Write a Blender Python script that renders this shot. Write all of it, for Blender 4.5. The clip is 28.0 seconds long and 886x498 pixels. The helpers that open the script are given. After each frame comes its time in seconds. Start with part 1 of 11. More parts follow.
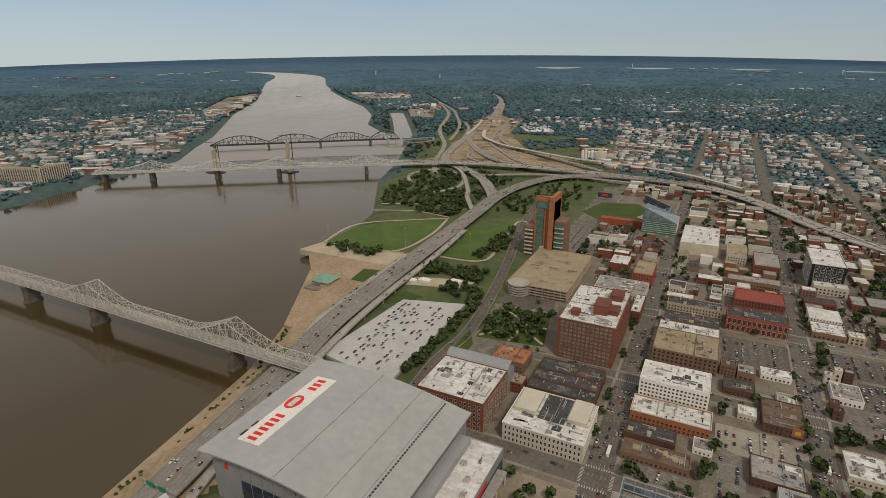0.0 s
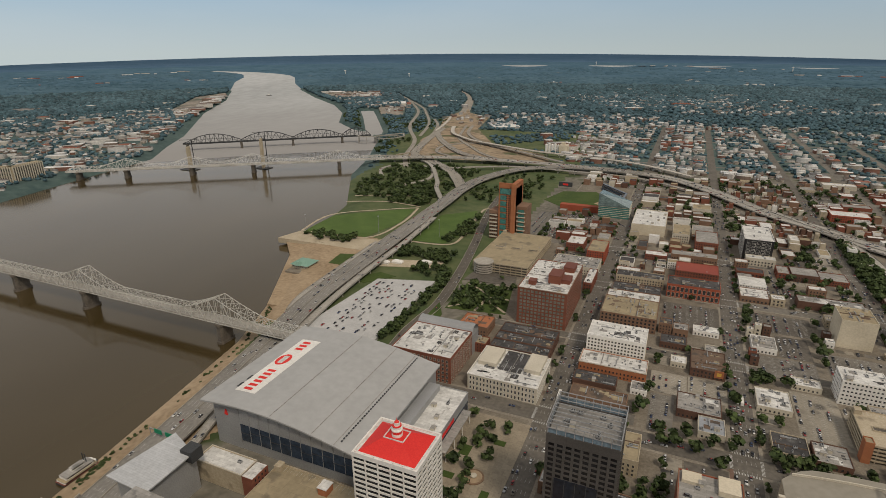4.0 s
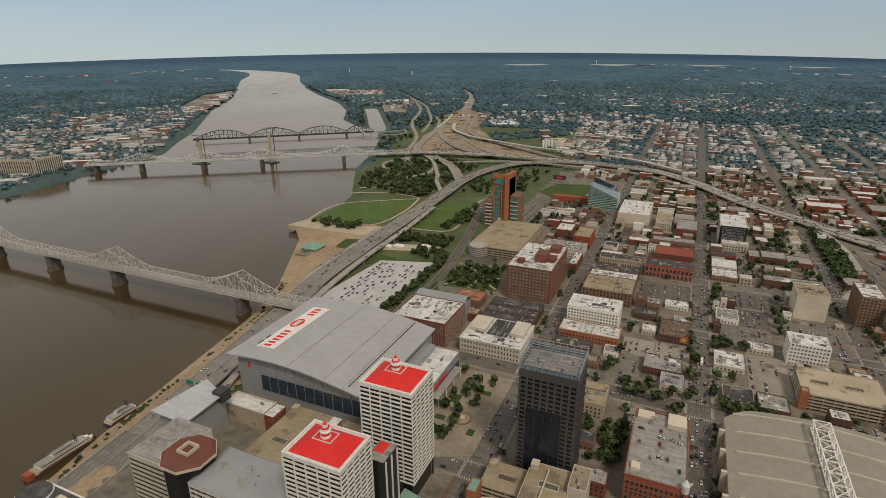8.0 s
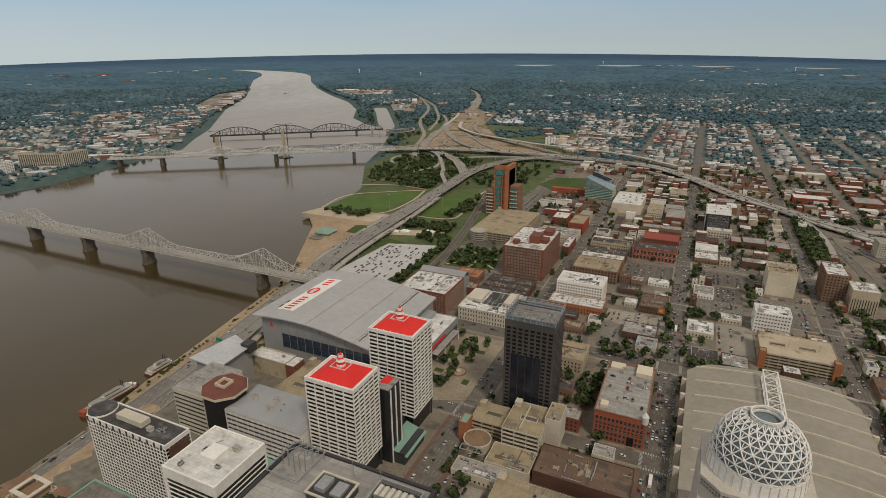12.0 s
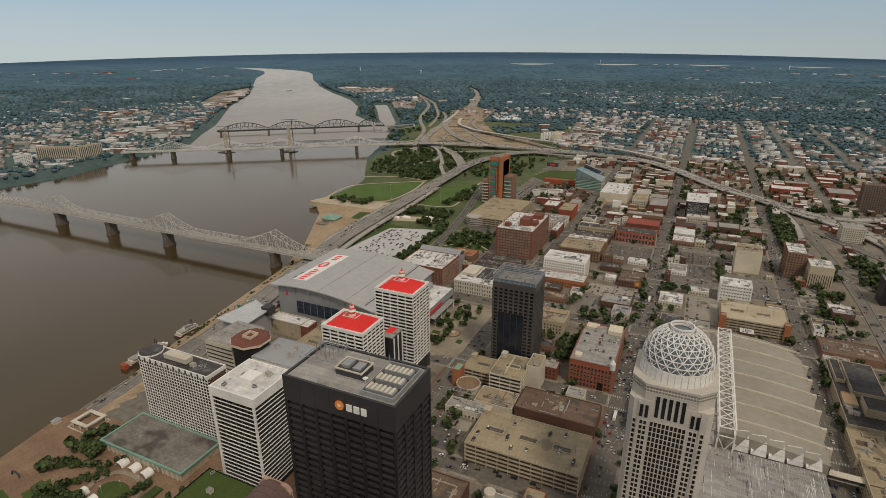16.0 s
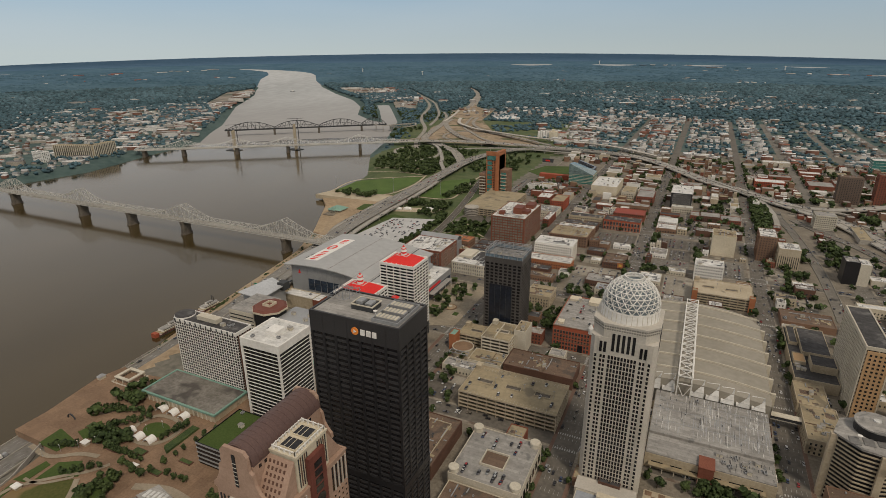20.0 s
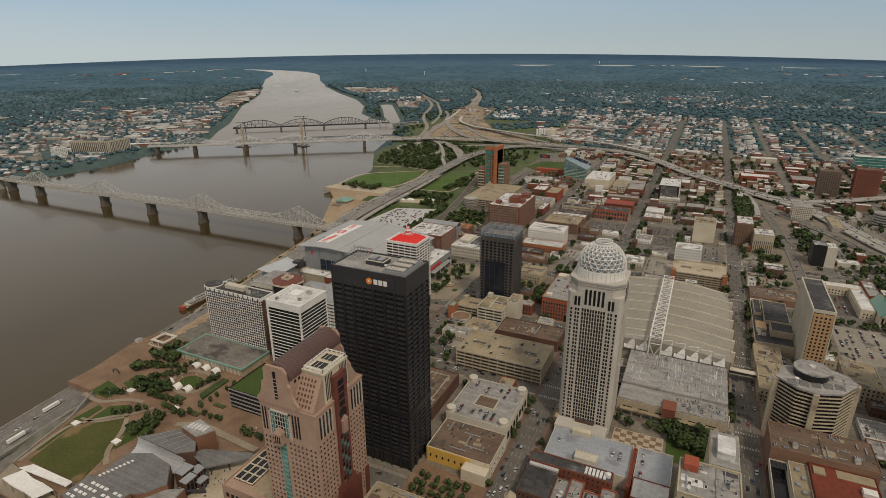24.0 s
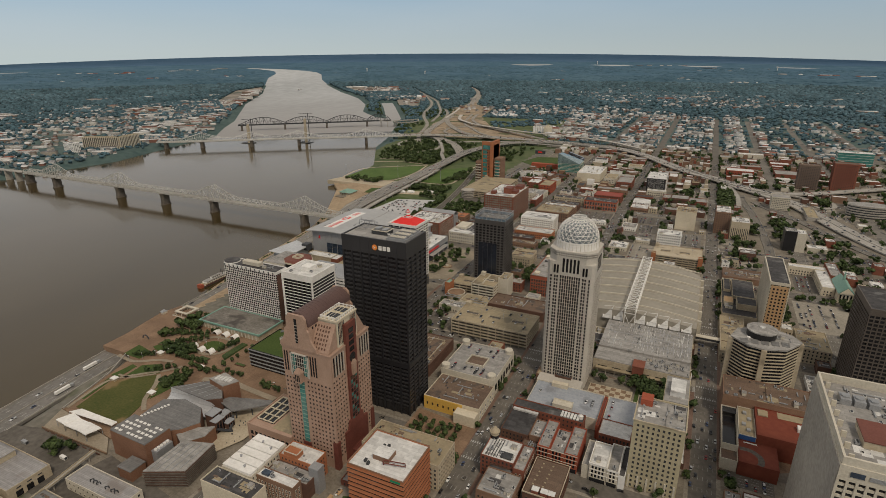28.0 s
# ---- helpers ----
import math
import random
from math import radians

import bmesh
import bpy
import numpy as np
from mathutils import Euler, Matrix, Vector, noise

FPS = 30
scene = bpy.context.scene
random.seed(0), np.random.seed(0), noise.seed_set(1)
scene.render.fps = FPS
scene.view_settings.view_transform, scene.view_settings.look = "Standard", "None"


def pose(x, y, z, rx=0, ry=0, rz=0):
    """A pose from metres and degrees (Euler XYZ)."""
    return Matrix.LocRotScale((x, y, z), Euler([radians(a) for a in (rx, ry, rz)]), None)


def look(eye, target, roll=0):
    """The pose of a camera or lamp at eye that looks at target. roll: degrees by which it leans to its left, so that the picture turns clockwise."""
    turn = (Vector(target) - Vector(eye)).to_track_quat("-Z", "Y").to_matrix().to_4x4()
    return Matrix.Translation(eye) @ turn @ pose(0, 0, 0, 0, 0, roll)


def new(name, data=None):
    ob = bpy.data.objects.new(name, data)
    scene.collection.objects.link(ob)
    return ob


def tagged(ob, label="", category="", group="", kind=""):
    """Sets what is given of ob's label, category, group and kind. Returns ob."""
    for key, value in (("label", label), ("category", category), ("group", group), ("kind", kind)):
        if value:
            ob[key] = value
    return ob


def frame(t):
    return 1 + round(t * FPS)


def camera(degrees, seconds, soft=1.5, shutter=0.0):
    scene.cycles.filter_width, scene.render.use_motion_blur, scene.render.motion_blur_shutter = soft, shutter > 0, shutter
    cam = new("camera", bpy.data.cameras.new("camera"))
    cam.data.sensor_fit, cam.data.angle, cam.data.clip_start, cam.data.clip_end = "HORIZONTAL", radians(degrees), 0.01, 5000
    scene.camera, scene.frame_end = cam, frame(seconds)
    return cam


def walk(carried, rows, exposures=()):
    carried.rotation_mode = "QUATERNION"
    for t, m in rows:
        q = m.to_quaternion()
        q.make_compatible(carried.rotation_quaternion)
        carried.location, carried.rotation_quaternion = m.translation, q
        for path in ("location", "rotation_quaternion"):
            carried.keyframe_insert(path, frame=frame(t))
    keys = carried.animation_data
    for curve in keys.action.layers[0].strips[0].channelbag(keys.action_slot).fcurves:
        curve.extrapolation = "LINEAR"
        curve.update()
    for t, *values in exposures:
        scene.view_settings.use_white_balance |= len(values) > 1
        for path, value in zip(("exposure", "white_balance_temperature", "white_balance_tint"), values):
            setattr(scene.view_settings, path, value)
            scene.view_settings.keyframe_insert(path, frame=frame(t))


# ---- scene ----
cam = camera(77.9, 28.0, soft=0.6)

# seconds, eye in metres, yaw to the left of the avenue axis, pitch, roll
PATH = [
    (0, -39.8, 80.3, 297.3, 26.72, -19.81, -0.27),
    (0.5, -37.4, 74.1, 297.6, 26.41, -19.87, -0.27),
    (1, -34.2, 67.3, 297.6, 25.92, -19.89, -0.28),
    (1.5, -30.4, 60.1, 297.3, 25.36, -19.90, -0.30),
    (2, -26.2, 52.6, 297.0, 24.81, -19.90, -0.33),
    (2.5, -21.8, 45.1, 296.8, 24.35, -19.91, -0.36),
    (3, -17.3, 37.6, 296.6, 24.04, -19.91, -0.39),
    (3.5, -12.4, 30.0, 296.5, 23.83, -19.92, -0.42),
    (4, -7.4, 22.4, 296.6, 23.75, -19.94, -0.45),
    (4.5, -2.2, 14.8, 296.8, 23.89, -19.97, -0.47),
    (5, 2.7, 7.3, 297.3, 23.94, -20.00, -0.47),
    (5.5, 7.1, -0.3, 297.7, 23.94, -20.02, -0.47),
    (6, 11.2, -7.9, 298.0, 23.94, -20.03, -0.46),
    (7, 19.3, -22.9, 298.3, 23.96, -20.04, -0.43),
    (8, 27.6, -37.5, 298.5, 24.08, -20.06, -0.41),
    (9, 36.4, -51.9, 298.7, 24.33, -20.07, -0.40),
    (10, 45.4, -66.9, 298.3, 24.59, -20.05, -0.40),
    (11, 54.7, -82.6, 296.8, 24.78, -19.99, -0.38),
    (12, 64.0, -98.2, 295.3, 24.99, -19.94, -0.35),
    (13, 73.0, -114.1, 294.5, 25.07, -19.94, -0.29),
    (14, 81.2, -130.7, 294.7, 24.94, -20.03, -0.23),
    (15, 89.5, -147.3, 294.7, 24.95, -20.07, -0.22),
    (16, 98.2, -163.3, 294.7, 25.00, -20.05, -0.25),
    (17, 106.9, -178.7, 294.8, 25.06, -20.02, -0.29),
    (18, 115.4, -193.6, 295.0, 25.13, -20.00, -0.35),
    (19, 123.4, -208.2, 294.9, 25.17, -19.98, -0.38),
    (20, 131.0, -223.0, 294.5, 25.20, -19.94, -0.40),
    (21, 138.5, -238.0, 294.1, 25.29, -19.89, -0.40),
    (22, 146.0, -253.2, 293.7, 25.34, -19.86, -0.39),
    (23, 153.8, -268.9, 293.5, 25.39, -19.85, -0.37),
    (24, 161.8, -284.2, 293.6, 25.40, -19.87, -0.36),
    (25, 169.7, -299.0, 293.7, 25.39, -19.91, -0.34),
    (26, 177.5, -313.3, 293.8, 25.44, -19.94, -0.31),
    (27, 185.1, -326.9, 293.7, 25.47, -19.95, -0.28),
    (28, 192.7, -340.3, 292.9, 25.43, -19.90, -0.23),
]


def flight(row):
    t, x, y, z, yaw, pitch, roll = row
    a, b = radians(yaw), radians(pitch)
    aim = (x - math.sin(a) * math.cos(b), y + math.cos(a) * math.cos(b), z + math.sin(b))
    return t, look((x, y, z), aim, roll)


walk(cam, [flight(r) for r in PATH], exposures=[(0.0, -0.24, 6380, 11), (28.0, -0.28, 6380, 11)])

# ---- light: a bright hazy overcast day ----
sky_world = bpy.data.worlds.new("sky")
scene.world = sky_world
sky_world.use_nodes = True
wn, wl = sky_world.node_tree.nodes, sky_world.node_tree.links
wn.clear()
SUN_UP, SUN_TURN = radians(52), radians(215)
sky = wn.new("ShaderNodeTexSky")
sky.sky_type, sky.sun_disc, sky.sun_elevation, sky.sun_rotation = "NISHITA", False, SUN_UP, SUN_TURN
sky.air_density, sky.dust_density, sky.ozone_density = 1.0, 3.0, 1.0
wcoord = wn.new("ShaderNodeTexCoord")
wsep = wn.new("ShaderNodeSeparateXYZ")
wl.new(wcoord.outputs["Generated"], wsep.inputs[0])
haze = wn.new("ShaderNodeValToRGB")
haze.color_ramp.elements[0].position, haze.color_ramp.elements[0].color = 0.0, (6.4, 7.25, 7.1, 1)
haze.color_ramp.elements[1].position, haze.color_ramp.elements[1].color = 0.55, (5.6, 5.2, 4.6, 1)
mid = haze.color_ramp.elements.new(0.1)
mid.color = (4.0, 5.7, 7.2, 1)
high = haze.color_ramp.elements.new(0.14)
high.color = (8.8, 8.6, 8.2, 1)
upper = haze.color_ramp.elements.new(0.28)
upper.color = (6.8, 6.5, 6.0, 1)
wl.new(wsep.outputs["Z"], haze.inputs[0])
cloud = wn.new("ShaderNodeTexNoise")
cloud.inputs["Scale"].default_value, cloud.inputs["Detail"].default_value = 2.2, 5
wmap = wn.new("ShaderNodeMapping")
wmap.inputs["Scale"].default_value = (1, 1, 4.5)
wl.new(wcoord.outputs["Generated"], wmap.inputs[0])
wl.new(wmap.outputs[0], cloud.inputs[0])
cloud_amount = wn.new("ShaderNodeMapRange")
cloud_amount.inputs[1].default_value, cloud_amount.inputs[2].default_value = 0.42, 0.75
cloud_amount.inputs[3].default_value, cloud_amount.inputs[4].default_value = 0.0, 0.35
wl.new(cloud.outputs[0], cloud_amount.inputs[0])
cloudy = wn.new("ShaderNodeMix")
cloudy.data_type = "RGBA"
wl.new(cloud_amount.outputs[0], cloudy.inputs["Factor"])
wl.new(haze.outputs[0], cloudy.inputs[6])
cloudy.inputs[7].default_value = (6.6, 7.4, 7.8, 1)
wmix = wn.new("ShaderNodeMix")
wmix.data_type = "RGBA"
wmix.inputs["Factor"].default_value = 0.85
wl.new(sky.outputs[0], wmix.inputs[6])
# brighter towards the sunlit haze on one side
turn = wn.new("ShaderNodeMapRange")
turn.inputs[1].default_value, turn.inputs[2].default_value, turn.inputs[3].default_value, turn.inputs[4].default_value = -0.85, 0.35, 1.07, 0.86
wl.new(wsep.outputs["X"], turn.inputs[0])
sided = wn.new("ShaderNodeVectorMath")
sided.operation = "SCALE"
wl.new(cloudy.outputs[2], sided.inputs[0])
wl.new(turn.outputs[0], sided.inputs["Scale"])
wl.new(sided.outputs[0], wmix.inputs[7])
wbg = wn.new("ShaderNodeBackground")
wbg.inputs["Strength"].default_value = 0.1
wl.new(wmix.outputs[2], wbg.inputs[0])
wout = wn.new("ShaderNodeOutputWorld")
wl.new(wbg.outputs[0], wout.inputs[0])
sun = new("sun", bpy.data.lights.new("sun", "SUN"))
sun.data.energy, sun.data.angle, sun.data.color = 2.1, radians(10), (1.0, 0.87, 0.69)
sun.matrix_world = look((0, 0, 500), Vector((0, 0, 500)) - Vector((math.cos(SUN_UP) * 0.75, -math.cos(SUN_UP) * 0.66, math.sin(SUN_UP))))

# ---- materials ----
def surface(name, dark, light, rough=0.85, metal=0.0, big=0.03, small=1.2, bump=0.15, stain=None, island=0.0, spec=0.35, stretch=(1, 1, 1), sheets=None):
    """A weathered surface: a base colour that varies at two scales, with fine relief."""
    m = bpy.data.materials.new(name)
    m.use_nodes = True
    n, l = m.node_tree.nodes, m.node_tree.links
    bsdf = n["Principled BSDF"]
    geo = n.new("ShaderNodeNewGeometry")
    warp = n.new("ShaderNodeMapping")
    warp.inputs["Scale"].default_value = stretch
    l.new(geo.outputs["Position"], warp.inputs[0])
    n1, n2 = n.new("ShaderNodeTexNoise"), n.new("ShaderNodeTexNoise")
    n1.inputs["Scale"].default_value, n1.inputs["Detail"].default_value = big, 6
    n2.inputs["Scale"].default_value, n2.inputs["Detail"].default_value = small, 4
    l.new(warp.outputs[0], n1.inputs[0])
    l.new(warp.outputs[0], n2.inputs[0])
    add = n.new("ShaderNodeMath")
    add.operation = "ADD"
    l.new(n1.outputs[0], add.inputs[0])
    l.new(n2.outputs[0], add.inputs[1])
    fac = n.new("ShaderNodeMapRange")
    fac.inputs[1].default_value, fac.inputs[2].default_value = 0.72, 1.28
    l.new(add.outputs[0], fac.inputs[0])
    mix = n.new("ShaderNodeMix")
    mix.data_type = "RGBA"
    mix.inputs[6].default_value, mix.inputs[7].default_value = (*dark, 1), (*light, 1)
    l.new(fac.outputs[0], mix.inputs["Factor"])
    out = mix.outputs[2]
    if stain:
        n3 = n.new("ShaderNodeTexNoise")
        n3.inputs["Scale"].default_value, n3.inputs["Detail"].default_value = stain[1], 5
        l.new(geo.outputs["Position"], n3.inputs[0])
        edge = n.new("ShaderNodeMapRange")
        edge.inputs[1].default_value, edge.inputs[2].default_value = stain[2], stain[2] + 0.08
        l.new(n3.outputs[0], edge.inputs[0])
        smix = n.new("ShaderNodeMix")
        smix.data_type = "RGBA"
        l.new(edge.outputs[0], smix.inputs["Factor"])
        l.new(out, smix.inputs[6])
        smix.inputs[7].default_value = (*stain[0], 1)
        out = smix.outputs[2]
    if sheets:
        # laid strips, each a little lighter or darker, with darker seams
        lay = n.new("ShaderNodeTexBrick")
        lay.inputs["Scale"].default_value, lay.inputs["Brick Width"].default_value, lay.inputs["Row Height"].default_value = 1.0, sheets[0], sheets[1]
        lay.inputs["Mortar Size"].default_value, lay.inputs["Mortar Smooth"].default_value = 0.09, 0.3
        v = 1 - sheets[2]
        lay.inputs["Color1"].default_value, lay.inputs["Color2"].default_value, lay.inputs["Mortar"].default_value = (1, 1, 1, 1), (v, v, v, 1), (v * 0.85, v * 0.85, v * 0.85, 1)
        l.new(geo.outputs["Position"], lay.inputs[0])
        times = n.new("ShaderNodeMix")
        times.data_type, times.blend_type = "RGBA", "MULTIPLY"
        times.inputs["Factor"].default_value = 1.0
        l.new(out, times.inputs[6])
        l.new(lay.outputs[0], times.inputs[7])
        out = times.outputs[2]
    if island:
        source = geo.outputs["Random Per Island"]
        val = n.new("ShaderNodeMapRange")
        val.inputs[3].default_value, val.inputs[4].default_value = 1 - island, 1 + island
        l.new(source, val.inputs[0])
        hsv = n.new("ShaderNodeHueSaturation")
        l.new(val.outputs[0], hsv.inputs["Value"])
        l.new(out, hsv.inputs["Color"])
        out = hsv.outputs[0]
    l.new(out, bsdf.inputs["Base Color"])
    bsdf.inputs["Roughness"].default_value, bsdf.inputs["Metallic"].default_value = rough, metal
    bsdf.inputs["Specular IOR Level"].default_value = spec
    if bump:
        b = n.new("ShaderNodeBump")
        b.inputs["Strength"].default_value, b.inputs["Distance"].default_value = bump, 0.2
        l.new(n2.outputs[0], b.inputs["Height"])
        l.new(b.outputs[0], bsdf.inputs["Normal"])
    return m


def varied(name, colours, rough=0.8, spec=0.35, by_object=False):
    """One paint of several, picked per loose piece or per object."""
    m = surface(name, (0.5, 0.5, 0.5), (0.5, 0.5, 0.5), rough, spec=spec)
    n, l = m.node_tree.nodes, m.node_tree.links
    ramp = n.new("ShaderNodeValToRGB")
    ramp.color_ramp.interpolation = "CONSTANT"
    while len(ramp.color_ramp.elements) < len(colours):
        ramp.color_ramp.elements.new(0.5)
    for k, c in enumerate(colours):
        ramp.color_ramp.elements[k].position, ramp.color_ramp.elements[k].color = k / len(colours), (*c, 1)
    if by_object:
        l.new(n.new("ShaderNodeObjectInfo").outputs["Random"], ramp.inputs[0])
    else:
        l.new(n.new("ShaderNodeNewGeometry").outputs["Random Per Island"], ramp.inputs[0])
    grain = n.new("ShaderNodeTexNoise")
    grain.inputs["Scale"].default_value, grain.inputs["Detail"].default_value = 0.25, 5
    l.new(n.new("ShaderNodeNewGeometry").outputs["Position"], grain.inputs[0])
    val = n.new("ShaderNodeMapRange")
    val.inputs[1].default_value, val.inputs[2].default_value, val.inputs[3].default_value, val.inputs[4].default_value = 0.3, 0.7, 0.78, 1.15
    l.new(grain.outputs[0], val.inputs[0])
    hsv = n.new("ShaderNodeHueSaturation")
    l.new(val.outputs[0], hsv.inputs["Value"])
    l.new(ramp.outputs[0], hsv.inputs["Color"])
    l.new(hsv.outputs[0], n["Principled BSDF"].inputs["Base Color"])
    return m


def glassy(name, colour, rough=0.12, spec=0.6):
    m = surface(name, [c * 0.6 for c in colour], [c * 1.4 for c in colour], rough, big=0.12, small=0.5, bump=0.02, spec=spec)
    return m


ASPHALT = surface("asphalt", (0.076, 0.067, 0.056), (0.148, 0.132, 0.112), 0.9, big=0.02, small=0.25, stain=((0.12, 0.109, 0.094), 0.05, 0.6))
STREET = surface("street_asphalt", (0.100, 0.090, 0.077), (0.172, 0.155, 0.132), 0.9, big=0.03, small=0.3, stain=((0.085, 0.077, 0.067), 0.06, 0.60))
OLD_ASPHALT = surface("old_asphalt", (0.122, 0.111, 0.095), (0.235, 0.216, 0.187), 0.9, big=0.02, small=0.25, stain=((0.055, 0.052, 0.05), 0.04, 0.6), sheets=(26.0, 9.0, 0.13))
PLAZA_TAN = surface("plaza_paving", (0.25, 0.21, 0.152), (0.345, 0.295, 0.222), 0.9, big=0.05, small=0.5, sheets=(6.0, 6.0, 0.16))
CONCRETE = surface("concrete", (0.27, 0.25, 0.22), (0.42, 0.39, 0.34), 0.9, big=0.03, small=0.4)
DARK_ROADWAY = surface("worn_highway", (0.13, 0.122, 0.11), (0.215, 0.20, 0.18), 0.9, big=0.02, small=0.35)
ROADWAY = surface("highway_concrete", (0.265, 0.248, 0.22), (0.41, 0.388, 0.35), 0.9, big=0.02, small=0.35)
PAVING = surface("paving", (0.150, 0.129, 0.100), (0.262, 0.228, 0.180), 0.9, big=0.05, small=0.5, stain=((0.12, 0.105, 0.09), 0.03, 0.58), sheets=(7.0, 3.5, 0.12))
SIDEWALK = surface("sidewalk_concrete", (0.20, 0.175, 0.14), (0.33, 0.295, 0.24), 0.9, big=0.06, small=0.5, stain=((0.15, 0.11, 0.085), 0.05, 0.58), sheets=(3.0, 3.0, 0.1))
CITY_SOIL = surface("city_ground", (0.105, 0.098, 0.078), (0.235, 0.215, 0.175), 0.95, big=0.012, small=0.12, stain=((0.048, 0.066, 0.022), 0.012, 0.55))
MOWN = surface("mown_lawn", (0.060, 0.108, 0.020), (0.100, 0.155, 0.036), 0.95, big=0.03, small=0.7, stain=((0.15, 0.14, 0.06), 0.02, 0.68), sheets=(60.0, 5.0, 0.1))
GRASS = surface("lawn", (0.038, 0.066, 0.012), (0.068, 0.099, 0.022), 0.95, big=0.03, small=0.7, stain=((0.14, 0.12, 0.06), 0.02, 0.66))
# ground of the far woods, with distance haze tinted into its colour
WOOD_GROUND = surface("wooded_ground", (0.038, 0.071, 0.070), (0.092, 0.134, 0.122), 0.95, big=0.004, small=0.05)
WORN_GRASS = surface("worn_lawn", (0.050, 0.064, 0.012), (0.098, 0.094, 0.026), 0.95, big=0.03, small=0.5, stain=((0.20, 0.14, 0.065), 0.035, 0.58))
BRICK_WALK = surface("brick_walk", (0.13, 0.082, 0.062), (0.195, 0.125, 0.095), 0.9, big=0.05, small=0.8)
BRICK_PAVE = surface("plaza_brick", (0.185, 0.116, 0.073), (0.290, 0.192, 0.122), 0.9, big=0.05, small=0.6, sheets=(9.0, 9.0, 0.2))
SAND = surface("bare_earth", (0.25, 0.18, 0.11), (0.42, 0.32, 0.21), 0.95, big=0.02, small=0.2)
RED_BRICK = surface("red_brick", (0.16, 0.055, 0.035), (0.25, 0.09, 0.055), 0.9, big=0.06, small=1.5, stretch=(1, 1, 3))
ORANGE_BRICK = surface("orange_brick", (0.30, 0.11, 0.05), (0.42, 0.17, 0.08), 0.9, big=0.06, small=1.5, stretch=(1, 1, 3))
DARK_BRICK = surface("dark_brick", (0.085, 0.045, 0.032), (0.15, 0.08, 0.055), 0.9, big=0.06, small=1.5, stretch=(1, 1, 3))
BROWN_BRICK = surface("brown_brick", (0.17, 0.10, 0.065), (0.27, 0.165, 0.11), 0.9, big=0.06, small=1.5, stretch=(1, 1, 3))
TAN = surface("tan_concrete", (0.36, 0.30, 0.21), (0.50, 0.43, 0.32), 0.9, big=0.05, small=0.6, stain=((0.25, 0.21, 0.15), 0.06, 0.62))
LIMESTONE = surface("limestone", (0.46, 0.42, 0.34), (0.62, 0.57, 0.47), 0.85, big=0.05, small=0.8)
PALE = surface("pale_granite", (0.42, 0.39, 0.34), (0.54, 0.50, 0.44), 0.7, big=0.06, small=0.8)
WHITE = surface("white_paint", (0.66, 0.64, 0.60), (0.82, 0.80, 0.76), 0.7, big=0.06, small=0.5)
CREAM = surface("cream_stone", (0.50, 0.44, 0.33), (0.66, 0.59, 0.46), 0.85, big=0.05, small=0.6)
PINK = surface("pink_granite", (0.32, 0.212, 0.155), (0.43, 0.295, 0.222), 0.6, big=0.1, small=1.0)
RED_GRANITE = surface("red_granite", (0.11, 0.035, 0.025), (0.18, 0.06, 0.045), 0.5, big=0.1, small=1.0)
YELLOW = surface("yellow_paint", (0.55, 0.33, 0.06), (0.68, 0.43, 0.10), 0.85)
RED_PAINT = surface("red_roof_paint", (0.62, 0.02, 0.018), (0.75, 0.04, 0.03), 0.6, bump=0.05)
BRIGHT_BRICK = surface("painted_red_brick", (0.27, 0.062, 0.032), (0.36, 0.095, 0.05), 0.9)
ROOF_WHITE = surface("white_membrane", (0.54, 0.53, 0.505), (0.79, 0.78, 0.75), 0.8, big=0.05, small=0.3, stain=((0.40, 0.385, 0.36), 0.16, 0.62), sheets=(12.0, 3.1, 0.20))
ROOF_GREY = surface("grey_membrane", (0.27, 0.257, 0.238), (0.41, 0.392, 0.365), 0.8, big=0.04, small=0.3, stain=((0.215, 0.21, 0.20), 0.13, 0.60), sheets=(14.0, 2.7, 0.26))
ROOF_SEAM = surface("ribbed_metal_roof", (0.15, 0.145, 0.14), (0.22, 0.215, 0.205), 0.6, big=0.05, small=0.4, sheets=(40.0, 1.3, 0.2))
SILVER = surface("silver_roof", (0.48, 0.49, 0.50), (0.60, 0.61, 0.62), 0.45, metal=0.2, big=0.05, small=0.4, sheets=(30.0, 1.6, 0.12))
ROOF_TAN = surface("gravel_roof", (0.285, 0.235, 0.152), (0.39, 0.322, 0.21), 0.95, big=0.04, small=0.3, stain=((0.22, 0.185, 0.13), 0.06, 0.57), sheets=(16.0, 9.0, 0.14))
ROOF_DARK = surface("tar_roof", (0.05, 0.048, 0.048), (0.105, 0.10, 0.10), 0.85, big=0.05, small=0.3, stain=((0.17, 0.165, 0.16), 0.06, 0.60), sheets=(11.0, 2.9, 0.3))
OCHRE = surface("ochre_panel", (0.40, 0.255, 0.13), (0.50, 0.33, 0.18), 0.85)
DUSK_BROWN = surface("brown_grid_panel", (0.085, 0.070, 0.058), (0.125, 0.105, 0.09), 0.6)
MAROON_ROOF = surface("maroon_roof", (0.13, 0.045, 0.032), (0.19, 0.07, 0.05), 0.7)
PLUM_ROOF = surface("plum_metal_roof", (0.085, 0.05, 0.045), (0.13, 0.08, 0.07), 0.55)
ROOF_BROWN = surface("brown_roof", (0.13, 0.085, 0.06), (0.20, 0.14, 0.10), 0.85, stain=((0.10, 0.08, 0.065), 0.06, 0.57), sheets=(15.0, 3.3, 0.22))
ARENA_ROOF = surface("arena_membrane", (0.34, 0.34, 0.335), (0.41, 0.41, 0.405), 0.6, big=0.015, small=0.15, bump=0.03)
